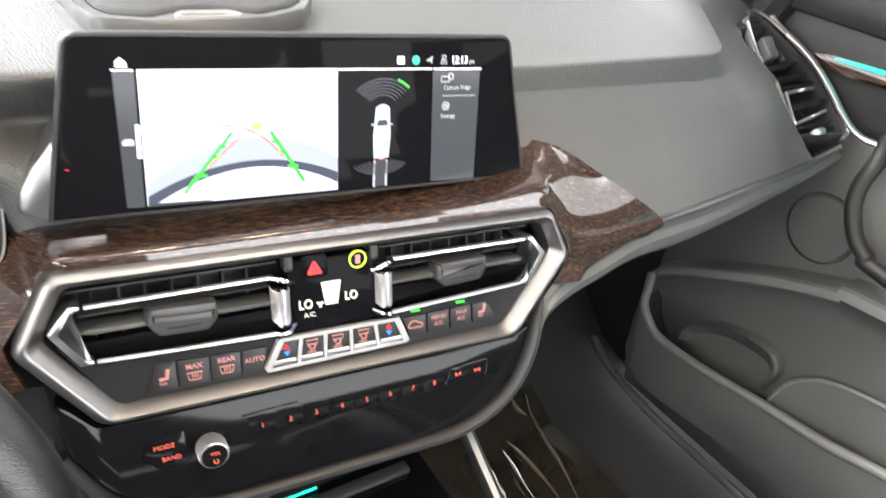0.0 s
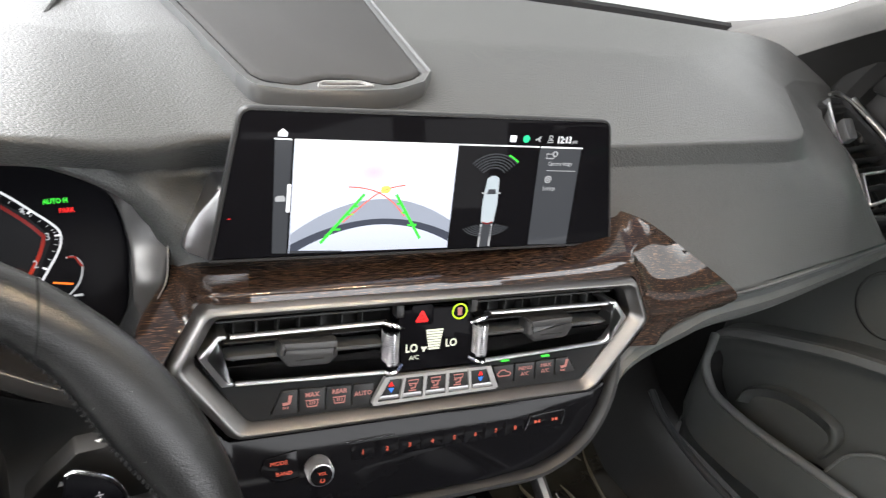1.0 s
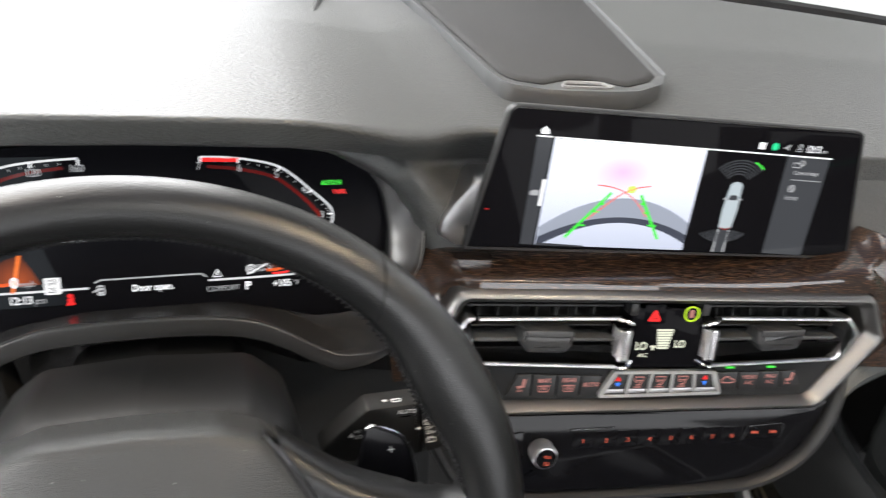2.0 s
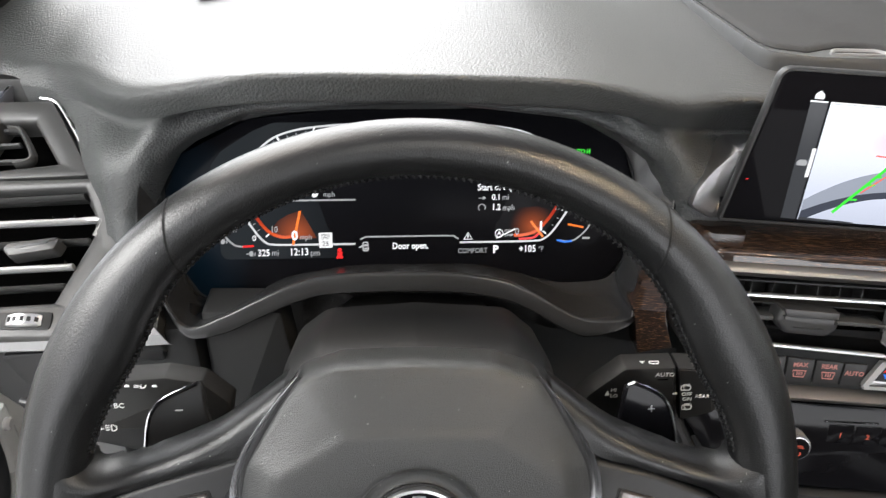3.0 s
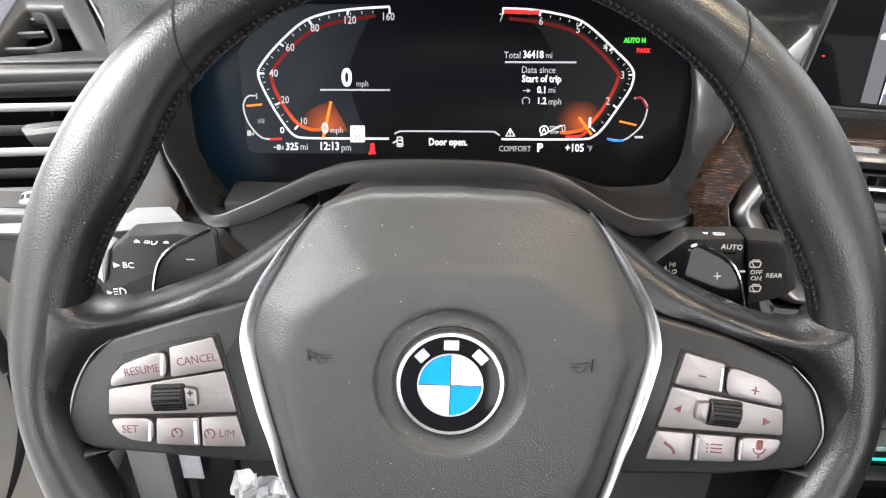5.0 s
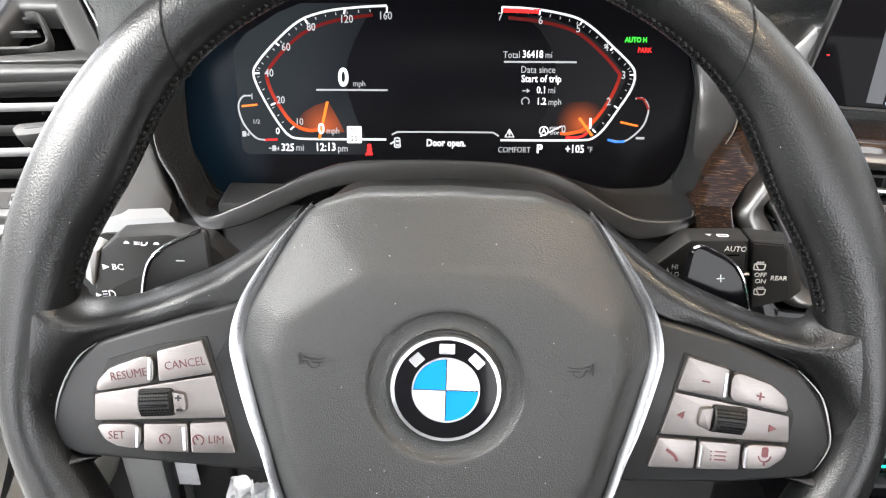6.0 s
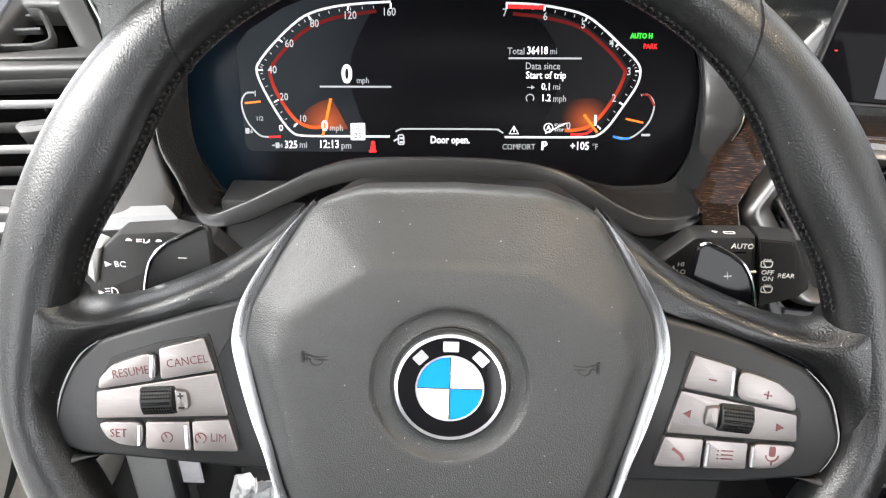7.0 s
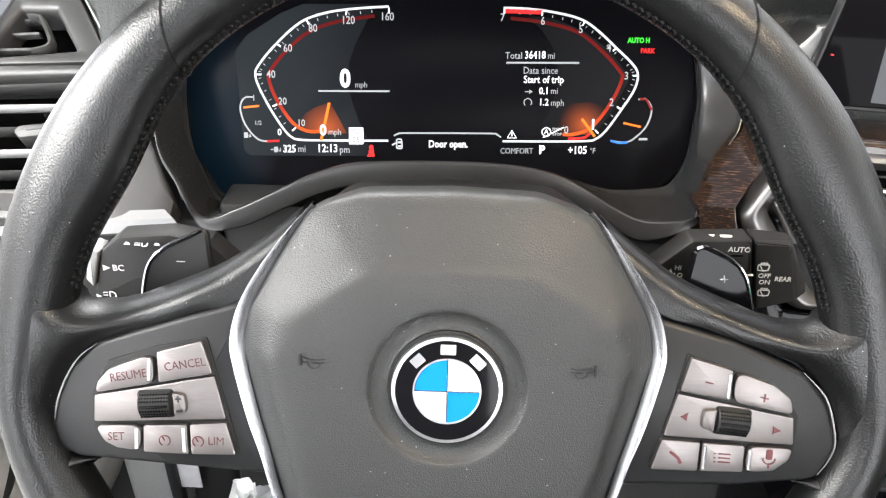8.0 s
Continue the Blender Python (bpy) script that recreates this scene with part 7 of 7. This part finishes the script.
part("flap_arm", tube([(0.040, 0.072, -0.008), (0.062, 0.060, -0.012), (0.058, 0.048, -0.012)], 0.004, 0.004, 8), PLASTIC, pv)
part("thumbwheel", moved(lathe([(0.010, -0.004), (0.012, -0.002), (0.012, 0.002), (0.010, 0.004)], 24), pose(0.02, -0.062, -0.006, 90, 0, 0)), BRIGHT, pv, "toothed bright thumbwheel")
part("inner_line", tube(smooth_path([(0.016, 0.106, 0.001), (-0.003, 0.060, 0.001), (-0.005, 0.043, 0.001)], 6), 0.0014, 0.002, 8), BRIGHT, pv, "thin bright edge")
part("outer_line", tube(smooth_path([(0.026, 0.119, 0.002), (0.044, 0.119, 0.003), (0.066, 0.095, 0.003), (0.092, 0.030, 0.003), (0.092, -0.022, 0.003), (0.073, -0.066, 0.002), (0.052, -0.078, 0.0)], 6), 0.0024, 0.003, 8), SILVER, pv, "thin silver edge")

# ---- passenger door ----
door = thing("passenger_door", Matrix(((0, 0, -1, 1.12), (1, 0, 0, 0), (0, 1, 0, 0), (0, 0, 0, 1))), "closed black passenger door with speaker and map pocket", "car door")
part("panel", box((-0.24, 0.36, -0.03), (1.33, 0.50, 0.06), 0.01), FACE, door)
part("upper_panel", box((-0.24, 0.672, -0.028), (1.33, 0.124, 0.062), 0.01), DEEP, door, "black upper door panel")
band(arc(0.205, 0.477, 0.0495, 0, 360, 40)[:-1], arc(0.205, 0.477, 0.0455, 0, 360, 40)[:-1], [(0, 0.0), (0.1, 0.0025), (0.3, 0.003), (0.45, -0.001), (0.9, -0.001), (1, 0.001)], PLASTIC, "speaker_ring", door)
part("speaker_cover", lathe([(0.0455, 0.0), (0.0445, 0.0015), (0.02, 0.0025)], 40, at=(0.205, 0.477, 0)), FACE, door, "round speaker cover")
# map pocket: outer wall, rounded edge, floor and cup well
POCKET = smooth_path([(0.400, 0.287, 0.045), (0.388, 0.273, 0.060), (0.380, 0.248, 0.068), (0.360, 0.227, 0.070), (0.330, 0.213, 0.070), (0.254, 0.217, 0.070), (0.140, 0.236, 0.070), (0.042, 0.250, 0.070), (-0.03, 0.268, 0.070), (-0.40, 0.350, 0.068)], 6)
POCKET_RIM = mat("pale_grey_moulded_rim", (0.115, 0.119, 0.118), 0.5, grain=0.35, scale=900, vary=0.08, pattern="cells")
part("pocket_wall", grid([[(p.x, p.y, p.z), (p.x + 0.002, p.y - 0.03, p.z + 0.005), (p.x + 0.004, p.y - 0.10, p.z + 0.002), (p.x + 0.004, 0.10 if p.y > 0.2 else 0.08, p.z - 0.02), (p.x, 0.05, 0.02)] for p in POCKET]), FACE, door)
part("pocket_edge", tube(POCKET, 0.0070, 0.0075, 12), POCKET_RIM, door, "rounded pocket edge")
part("pocket_floor", grid([[(p.x, p.y - 0.035, 0.0), (p.x, p.y - 0.05, p.z - 0.004)] for p in POCKET]), DEEP, door)
CUP = smooth_path([(0.327, 0.200, 0.035), (0.320, 0.232, 0.035), (0.278, 0.268, 0.035), (0.227, 0.285, 0.035), (0.181, 0.287, 0.035), (0.164, 0.276, 0.035), (0.159, 0.255, 0.035), (0.167, 0.225, 0.035)], 6)
part("cup_well", grid([[(p.x, p.y, 0.010), (p.x, p.y, 0.026), (0.25 + (p.x - 0.25) * 0.96, 0.24 + (p.y - 0.24) * 0.96, 0.030), (0.25 + (p.x - 0.25) * 0.86, 0.24 + (p.y - 0.24) * 0.86, 0.026), (0.25 + (p.x - 0.25) * 0.80, 0.225 + (p.y - 0.24) * 0.6, 0.008)] for p in CUP]), FACE, door, "rounded cup well", angle=80)
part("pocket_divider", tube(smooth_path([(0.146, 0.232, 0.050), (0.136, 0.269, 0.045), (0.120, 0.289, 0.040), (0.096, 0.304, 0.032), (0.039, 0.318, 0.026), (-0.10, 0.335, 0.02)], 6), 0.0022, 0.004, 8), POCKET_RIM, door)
part("pocket_bin", grid([[(x, y, z), (x - 0.004, y - 0.02, z + 0.002), (x - 0.004, y - 0.09, z + 0.008)] for x, y, z in ((0.146, 0.232, 0.048), (0.136, 0.269, 0.043), (0.120, 0.289, 0.038), (0.096, 0.304, 0.030), (0.039, 0.318, 0.024), (-0.10, 0.335, 0.018))]), FACE, door, "raised bin wall inside the pocket")
# upper lip of the pocket and the hollow below it
SHELF = smooth_path([(0.412, 0.262, 0.030), (0.402, 0.286, 0.034), (0.358, 0.318, 0.036), (0.300, 0.349, 0.036), (0.235, 0.382, 0.036), (0.187, 0.403, 0.037), (0.130, 0.424, 0.038), (0.086, 0.435, 0.040), (-0.4, 0.48, 0.05)], 6)
part("shelf", grid([[(p.x, p.y + 0.014, 0.0), (p.x, p.y + 0.010, p.z * 0.6), (p.x, p.y + 0.006, p.z * 0.96), (p.x, p.y, p.z), (p.x, p.y - 0.008, p.z * 0.96), (p.x, p.y - 0.012, p.z * 0.8), (p.x, p.y - 0.016, 0.022), (p.x, p.y - 0.045, 0.013), (p.x, p.y - 0.09, 0.009), (p.x, p.y - 0.14, 0.012), (p.x, p.y - 0.20, 0.02)] for p in SHELF]), FACE, door, "moulded hollow of the pocket", angle=60)
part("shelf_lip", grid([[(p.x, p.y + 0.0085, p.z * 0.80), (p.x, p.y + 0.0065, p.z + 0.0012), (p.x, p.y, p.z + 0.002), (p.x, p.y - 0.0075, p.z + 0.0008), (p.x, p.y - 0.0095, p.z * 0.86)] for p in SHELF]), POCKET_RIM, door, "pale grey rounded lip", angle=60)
part("grab_handle", tube(smooth_path([(0.170, 0.625, 0.020), (0.160, 0.604, 0.045), (0.1618, 0.573, 0.055), (0.156, 0.545, 0.058), (0.137, 0.515, 0.060), (0.1156, 0.500, 0.060), (0.0916, 0.490, 0.060), (-0.2, 0.46, 0.06)], 6), 0.010, 0.010, 12), DEEP, door, "dark grab handle")
part("silver_arc", tube(smooth_path([(0.372, 0.711, 0.024), (0.3585, 0.7045, 0.024), (0.3046, 0.683, 0.024), (0.2685, 0.6613, 0.024), (0.240, 0.639, 0.024), (0.2166, 0.6224, 0.024), (0.194, 0.615, 0.024), (0.167, 0.6168, 0.024), (0.05, 0.625, 0.024)], 6), 0.0042, 0.005, 10), BRIGHT, door, "satin silver arc")
part("wood_strip", slab(fillet([(0.316, 0.684), (0.275, 0.692), (-0.4, 0.712), (-0.4, 0.664), (0.202, 0.676), (0.25, 0.6708), (0.292, 0.674)], 0.003, 4), 0.0, 0.012, 0.003), WOOD, door, "glossy wood strip")
part("ambient_light", tube([(0.2747, 0.6884, 0.014), (0.2436, 0.6907, 0.014), (0.2096, 0.6931, 0.014), (-0.3, 0.711, 0.014)], 0.0022, 0.003, 8, taper=lambda t: min(1, 0.3 + 6 * t)), TEAL, door, "glowing teal light line")
part("upper_trim", box((-0.20, 0.755, -0.02), (1.30, 0.06, 0.08), 0.015), DEEP, door, "black upper door trim")
part("window_frame", tube(smooth_path([(0.40, 0.70, 0.0), (0.34, 0.80, 0.01), (0.16, 0.93, 0.04), (-0.15, 1.08, 0.07), (-0.9, 1.14, 0.09)], 6), 0.03, 0.03, 10), DEEP, door)
kick = thing("sill_trim", Matrix.Identity(4), "dark door sill beside the carpet with a tube painting its highlight", "sill trim")
# grey tube stands in for the soft highlight along the sill's crease
part("strip", tube(smooth_path([(1.045, 0.45, 0.125), (1.035, 0.394, 0.107), (1.03, 0.292, 0.096), (1.03, 0.18, 0.094), (1.03, -0.6, 0.09)], 6), 0.007, 0.007, 10), GREY, kick)
part("panel", box((1.155, 0.64, 0.31), (0.03, 0.43, 0.62), 0.006), DEEP, kick)

# ---- centre console and floor ----
console = thing("centre_console", Matrix.Identity(4), "gloss-black lower centre console", "console")
part("body", moved(rings(fillet([(0.245, -0.6), (0.485, -0.6), (0.485, 0.24), (0.245, 0.24)], 0.02, 4), [(0.01, 0.02), (0, 0.36), (0.004, 0.375), (0.012, 0.38)]), Matrix.Identity(4)), GLOSS, console)
part("tray_mat", box((0.375, 0.203, 0.382), (0.17, 0.022, 0.006), 0.002), mat("pale_tray_lining", (0.30, 0.33, 0.31), 0.5, vary=0.1), console, "pale tray lining")
part("tray_lip", box((0.375, 0.168, 0.381), (0.17, 0.012, 0.006), 0.002), GREY, console, "pale tray lip")
part("ambient_light", tube([(0.325, 0.181, 0.383), (0.35, 0.181, 0.383), (0.376, 0.181, 0.383)], 0.0010, 0.0010, 8), TEAL, console, "glowing teal light line")
part("side_edge", tube([(0.492, 0.16, 0.455), (0.497, 0.08, 0.40), (0.50, -0.05, 0.385), (0.50, -0.6, 0.38)], 0.006, 0.009, 8), SILVER, console, "grey console edge")

floor = thing("floor", Matrix.Identity(4), "dark carpeted car floor", "floor", kind="structure")
part("carpet", grid([[(-0.45, 0.85, 0.35), (0.4, 0.85, 0.35), (1.2, 0.85, 0.35)], [(-0.45, 0.50, 0.06), (0.4, 0.50, 0.06), (1.2, 0.50, 0.06)], [(-0.45, 0.40, 0.03), (0.4, 0.40, 0.03), (1.2, 0.40, 0.03)], [(-0.45, -1.2, 0.03), (0.4, -1.2, 0.03), (1.2, -1.2, 0.03)]]), CARPET, floor)
film = thing("floor_film", Matrix.Identity(4), "wrinkled clear plastic film lying on the passenger carpet", "plastic film")
rows = []
for i in range(33):
    row = []
    for j in range(41):
        x, y = 0.58 + 0.327 * i / 32, -0.05 + 0.49 * j / 40
        q = Vector((x * 9 + y * 3, y * 2.2 - x, 0.3))
        row.append((x, y, 0.045 + 0.006 * noise.noise(q) + 0.002 * noise.noise(q * 4.1) + max(0, y - 0.38) * 0.5))
    rows.append(row)
FILM = mat("clear_film", (0.020, 0.017, 0.012), 0.10, vary=0.2, stain=14)
sheet = part("sheet", grid(rows), FILM, film, angle=180)
# lighter golden film colour paints the reading lamps' glint along each crease
CREASE_GLINT_MAT = mat("film_crease_glint", (0.10, 0.085, 0.055), 0.10, vary=0.2)
CREASE_GLINT_MAT.node_tree.nodes["Principled BSDF"].inputs["Specular IOR Level"].default_value = 0.9
CREASES = (((0.751, 0.411), (0.738, 0.389), (0.748, 0.351), (0.743, 0.312), (0.739, 0.283), (0.73, 0.24)), ((0.754, 0.354), (0.747, 0.322), (0.743, 0.289)), ((0.741, 0.334), (0.727, 0.305), (0.719, 0.289), (0.70, 0.25)), ((0.79, 0.358), (0.787, 0.327), (0.782, 0.301), (0.777, 0.264)), ((0.808, 0.371), (0.813, 0.34), (0.815, 0.285), (0.812, 0.247)), ((0.884, 0.425), (0.876, 0.399), (0.868, 0.349), (0.859, 0.301), (0.84, 0.241), (0.82, 0.18)), ((0.855, 0.436), (0.856, 0.411), (0.867, 0.398)), ((0.77, 0.20), (0.765, 0.12), (0.75, 0.05)))
for pts in CREASES:
    path = [(x, y, 0.050 + max(0, y - 0.38) * 0.5) for x, y in pts]
    part("crease", tube(smooth_path(path, 8), 0.0022, 0.0045, 8, taper=lambda t: 0.35 + 0.75 * math.sin(math.pi * min(1, t * 1.1)) ** 1.5), CREASE_GLINT_MAT, sheet, "raised crease with a golden glint in its colour")

# ---- shell of the car ----
pillar = thing("windscreen_pillar", Matrix.Identity(4), "grey cloth-covered windscreen pillar", "pillar", "windscreen pillars")


def pillar_mesh(s, cuts):
    def p(v, dx=0.0):
        x = v.x - 0.365 - dx
        return (0.365 + s * x, v.y, v.z)
    inner = smooth_path([(1.10, 0.62, 0.728), (1.06, 0.455, 0.793), (1.015, 0.34, 0.848), (0.985, 0.10, 0.98), (0.965, -0.20, 1.16)], 5)
    outer = smooth_path([(1.112, 0.385, 0.690), (1.105, 0.34, 0.762), (1.08, 0.22, 0.84), (1.05, 0.0, 0.96), (1.03, -0.32, 1.13)], 5)
    rows = []
    for a, b in zip(inner, outer):
        rows.append(([p(a + Vector((0.03, 0.03, 0.0)))] if cuts[0] == 0 else []) + [p(a.lerp(b, t), 0.028 * math.sin(math.pi * t)) for t in cuts] + ([p(b + Vector((0.03, -0.01, 0)))] if cuts[-1] == 1 else []))
    return grid(rows)


CLOTH_CUTS, EDGE_CUTS = (0, 0.06, 0.2, 0.35, 0.48), (0.48, 0.65, 0.8, 0.94, 1)
part("lining", pillar_mesh(1, CLOTH_CUTS), CLOTH, pillar, angle=80)
part("dark_edge", pillar_mesh(1, EDGE_CUTS), DEEP, pillar, "black outer edge", angle=80)
pillar_l = thing("windscreen_pillar", Matrix.Identity(4), "grey cloth-covered windscreen pillar", "pillar", "windscreen pillars")
part("lining", pillar_mesh(-1, CLOTH_CUTS), CLOTH, pillar_l, angle=80)
part("dark_edge", pillar_mesh(-1, EDGE_CUTS), DEEP, pillar_l, "black outer edge", angle=80)

roof = thing("ceiling", Matrix.Identity(4), "pale cloth roof lining", "ceiling", kind="structure")
part("lining", grid([[(0.365 - 0.62, -0.16, 1.17), (0.365, -0.02, 1.20), (0.365 + 0.62, -0.16, 1.17)], [(0.365 - 0.66, -1.6, 1.22), (0.365, -1.6, 1.26), (0.365 + 0.66, -1.6, 1.22)]], thick=0.02), LINING, roof)
# unseen dark walls and posts, sized to block or admit light on the wheel
back = thing("wall_rear", Matrix.Identity(4), "unseen dark rear wall with gaps that shape the light", "wall", kind="structure")
part("panel", box((-0.08, -1.62, 0.575), (0.67, 0.04, 1.15), 0.01), UNSEEN_BLACK, back)
part("panel", box((0.702, -1.62, 0.25), (0.884, 0.04, 0.50), 0.01), UNSEEN_BLACK, back)
for x, w in ((-0.29, 0.25), (1.04, 0.21)):
    part("post", box((x, -1.62, 1.09), (w, 0.04, 0.42), 0.01), UNSEEN_BLACK, back)
part("top_rail", box((0.365, -1.62, 1.25), (1.06, 0.04, 0.10), 0.01), UNSEEN_BLACK, back)
for k, (x, name) in enumerate(((-0.36, "wall_left"), (1.13, "wall_right"))):
    w = thing(name, Matrix.Identity(4), "unseen dark side wall that shapes the light", "wall", kind="structure")
    h = 0.64
    part("panel", box((x, -1.05, h / 2), (0.04, 1.14, h), 0.01), UNSEEN_BLACK, w)
    part("front_post", box((x, -0.60, 0.95), (0.04, 0.24, 0.60), 0.01), UNSEEN_BLACK, w)
    if k == 0:
        part("rear_post", box((x, -1.54, 0.95), (0.04, 0.16, 0.60), 0.01), UNSEEN_BLACK, w)
jamb = thing("door_frame", Matrix.Identity(4), "white painted door frame with a black rubber seal", "door frame", kind="structure")
rows = []
for i in range(13):
    y = 0.10 + 0.60 * i / 12
    rows.append([(-0.52, y - 0.06, z) if k == 0 else (-0.43 + dx, y, z) for k, (dx, z) in enumerate(((0, 0.02), (-0.005, 0.05), (0.0, 0.12), (0.006, 0.22), (0.004, 0.34), (-0.004, 0.46), (-0.012, 0.60)))])
part("panel", grid(rows, thick=0.01), WHITE_PAINT, jamb, "cream painted inner panel", angle=80)
part("hinge_plate", box((-0.418, 0.325, 0.325), (0.016, 0.032, 0.075), 0.006), WHITE_PAINT, jamb)
part("hinge_bolt", moved(lathe([(0.007, 0), (0.007, 0.004), (0.005, 0.006)], 16), pose(-0.410, 0.325, 0.345, 0, 90, 0)), WHITE_PAINT, jamb)
part("plug", slab(mm((322, 386), (352, 356), (338, 348)), 0, 0.004, 0.001), RUBBER, jamb).matrix_basis = plane((-0.426, 0, 0), (0, 1, 0), (0, 0, 1))
part("joint", tube([(-0.424, 0.30, 0.262), (-0.423, 0.335, 0.235), (-0.424, 0.36, 0.20)], 0.0015, 0.0015, 6), RUBBER, jamb)
part("sill", box((-0.46, -0.45, 0.06), (0.12, 1.5, 0.12), 0.02), WHITE_PAINT, jamb)
part("seal", tube(smooth_path([(-0.43, 0.27, 0.60), (-0.428, 0.285, 0.47), (-0.426, 0.296, 0.40), (-0.424, 0.302, 0.338), (-0.424, 0.294, 0.288), (-0.426, 0.27, 0.258), (-0.428, 0.235, 0.236), (-0.43, 0.15, 0.20), (-0.43, -0.5, 0.18)], 8), 0.015, 0.013, 12), RUBBER, jamb, "black rubber door seal")
kp = thing("kick_panel", Matrix.Identity(4), "dark plastic footwell side panel with a white label", "kick panel")
part("panel", box((-0.335, 0.36, 0.22), (0.05, 0.02, 0.34), 0.006), mat("mid_grey_plastic", (0.22, 0.22, 0.22), 0.5, grain=0.2, scale=900, vary=0.1), kp)
part("rib", box((-0.300, 0.345, 0.22), (0.012, 0.02, 0.34), 0.004), SATIN, kp)
part("panel", box((-0.262, 0.365, 0.22), (0.055, 0.02, 0.34), 0.006), DEEP, kp)
part("label", box((-0.285, 0.343, 0.162), (0.029, 0.002, 0.042), 0.0006), mat("grey_white_paper", (0.34, 0.34, 0.35), 0.6, vary=0.12, stain=60), kp, "white paper label")
wrap = thing("plastic_wrap", Matrix.Translation((-0.205, 0.33, 0.145)), "crumpled clear plastic wrapping in the driver footwell", "plastic wrap")
rows = []
for i in range(19):
    row = []
    for j in range(19):
        u, v = -0.03 + 0.06 * i / 18, -0.04 + 0.06 * j / 18
        q = Vector((u * 70, v * 70, 1.7))
        row.append((u + 0.006 * noise.noise(q + Vector((5, 0, 0))), 0.018 * noise.noise(q) + 0.006 * noise.noise(q * 2.7), v))
    rows.append(row)
part("sheet", grid(rows), mat("crumpled_film", (0.42, 0.42, 0.42), 0.18, vary=0.15), wrap, angle=25)
glassm = bpy.data.materials.new("window_glass")
glassm.use_nodes = True
_b = glassm.node_tree.nodes["Principled BSDF"]
_b.inputs["Transmission Weight"].default_value, _b.inputs["Roughness"].default_value, _b.inputs["IOR"].default_value = 1.0, 0.0, 1.02
screen_glass = thing("windscreen", Matrix.Identity(4), "clear raked windscreen", "windscreen", kind="structure")
rows = []
for k in range(9):
    t = k / 8
    row = []
    for j in range(13):
        u = -1 + 2 * j / 12
        row.append((0.365 + u * (0.76 - 0.14 * t), (0.80 - 0.17 * u * u) * (1 - t) + (-0.02 - 0.14 * u * u) * t, 0.715 * (1 - t) + (1.205 - 0.035 * u * u) * t))
    rows.append(row)
wg = part("pane", grid(rows), glassm, screen_glass)
wg.visible_shadow = False
cowl = thing("cowl", Matrix.Identity(4), "black strip below the windscreen", "cowl", kind="structure")
part("strip", tube([(0.365 + u * 0.745, 0.797 - 0.172 * u * u, 0.726) for u in np.linspace(-1, 1, 17)], 0.009, 0.009, 8), RUBBER, cowl)
outside = thing("backdrop", Matrix.Identity(4), "glowing white sheets standing in for daylight outside the car", "backdrop", kind="structure")
part("bright_sheet", box((-3.6, 4.5, 3.6), (8.4, 0.05, 8.0), 0.01), mat("daylight_white", (0.95, 0.97, 1.0), emit=4.5), outside)
part("pale_sheet", box((4.7, 4.5, 3.6), (8.2, 0.05, 8.0), 0.01), mat("pale_wall_white", (0.95, 0.96, 0.92), emit=0.75), outside)
# unseen glowing side and rear sheets, added to brighten wheel, keys and trim
part("pale_side", box((-5.0, -0.9, 2.3), (0.05, 8.0, 5.4), 0.01), mat("pale_near_side_white", (0.98, 0.98, 0.97), emit=1.5), outside)
part("rear_sheet", box((-1.5, -8.0, 2.3), (18.0, 0.05, 4.6), 0.01), mat("rear_glow_white", (0.96, 0.97, 1.0), emit=5.4), outside)
part("pale_side", box((6.0, -0.5, 2.3), (0.05, 10, 5.3), 0.01), mat("pale_side_white", (0.95, 0.97, 0.97), emit=2.2), outside)
ground = thing("ground", Matrix.Identity(4), "pale concrete floor outside", "ground", kind="structure")
part("slab", box((0, 0, -0.35), (60, 60, 0.1), 0.01), mat("pale_concrete", (0.72, 0.72, 0.70), 0.6, vary=0.1, stain=0.8), ground)
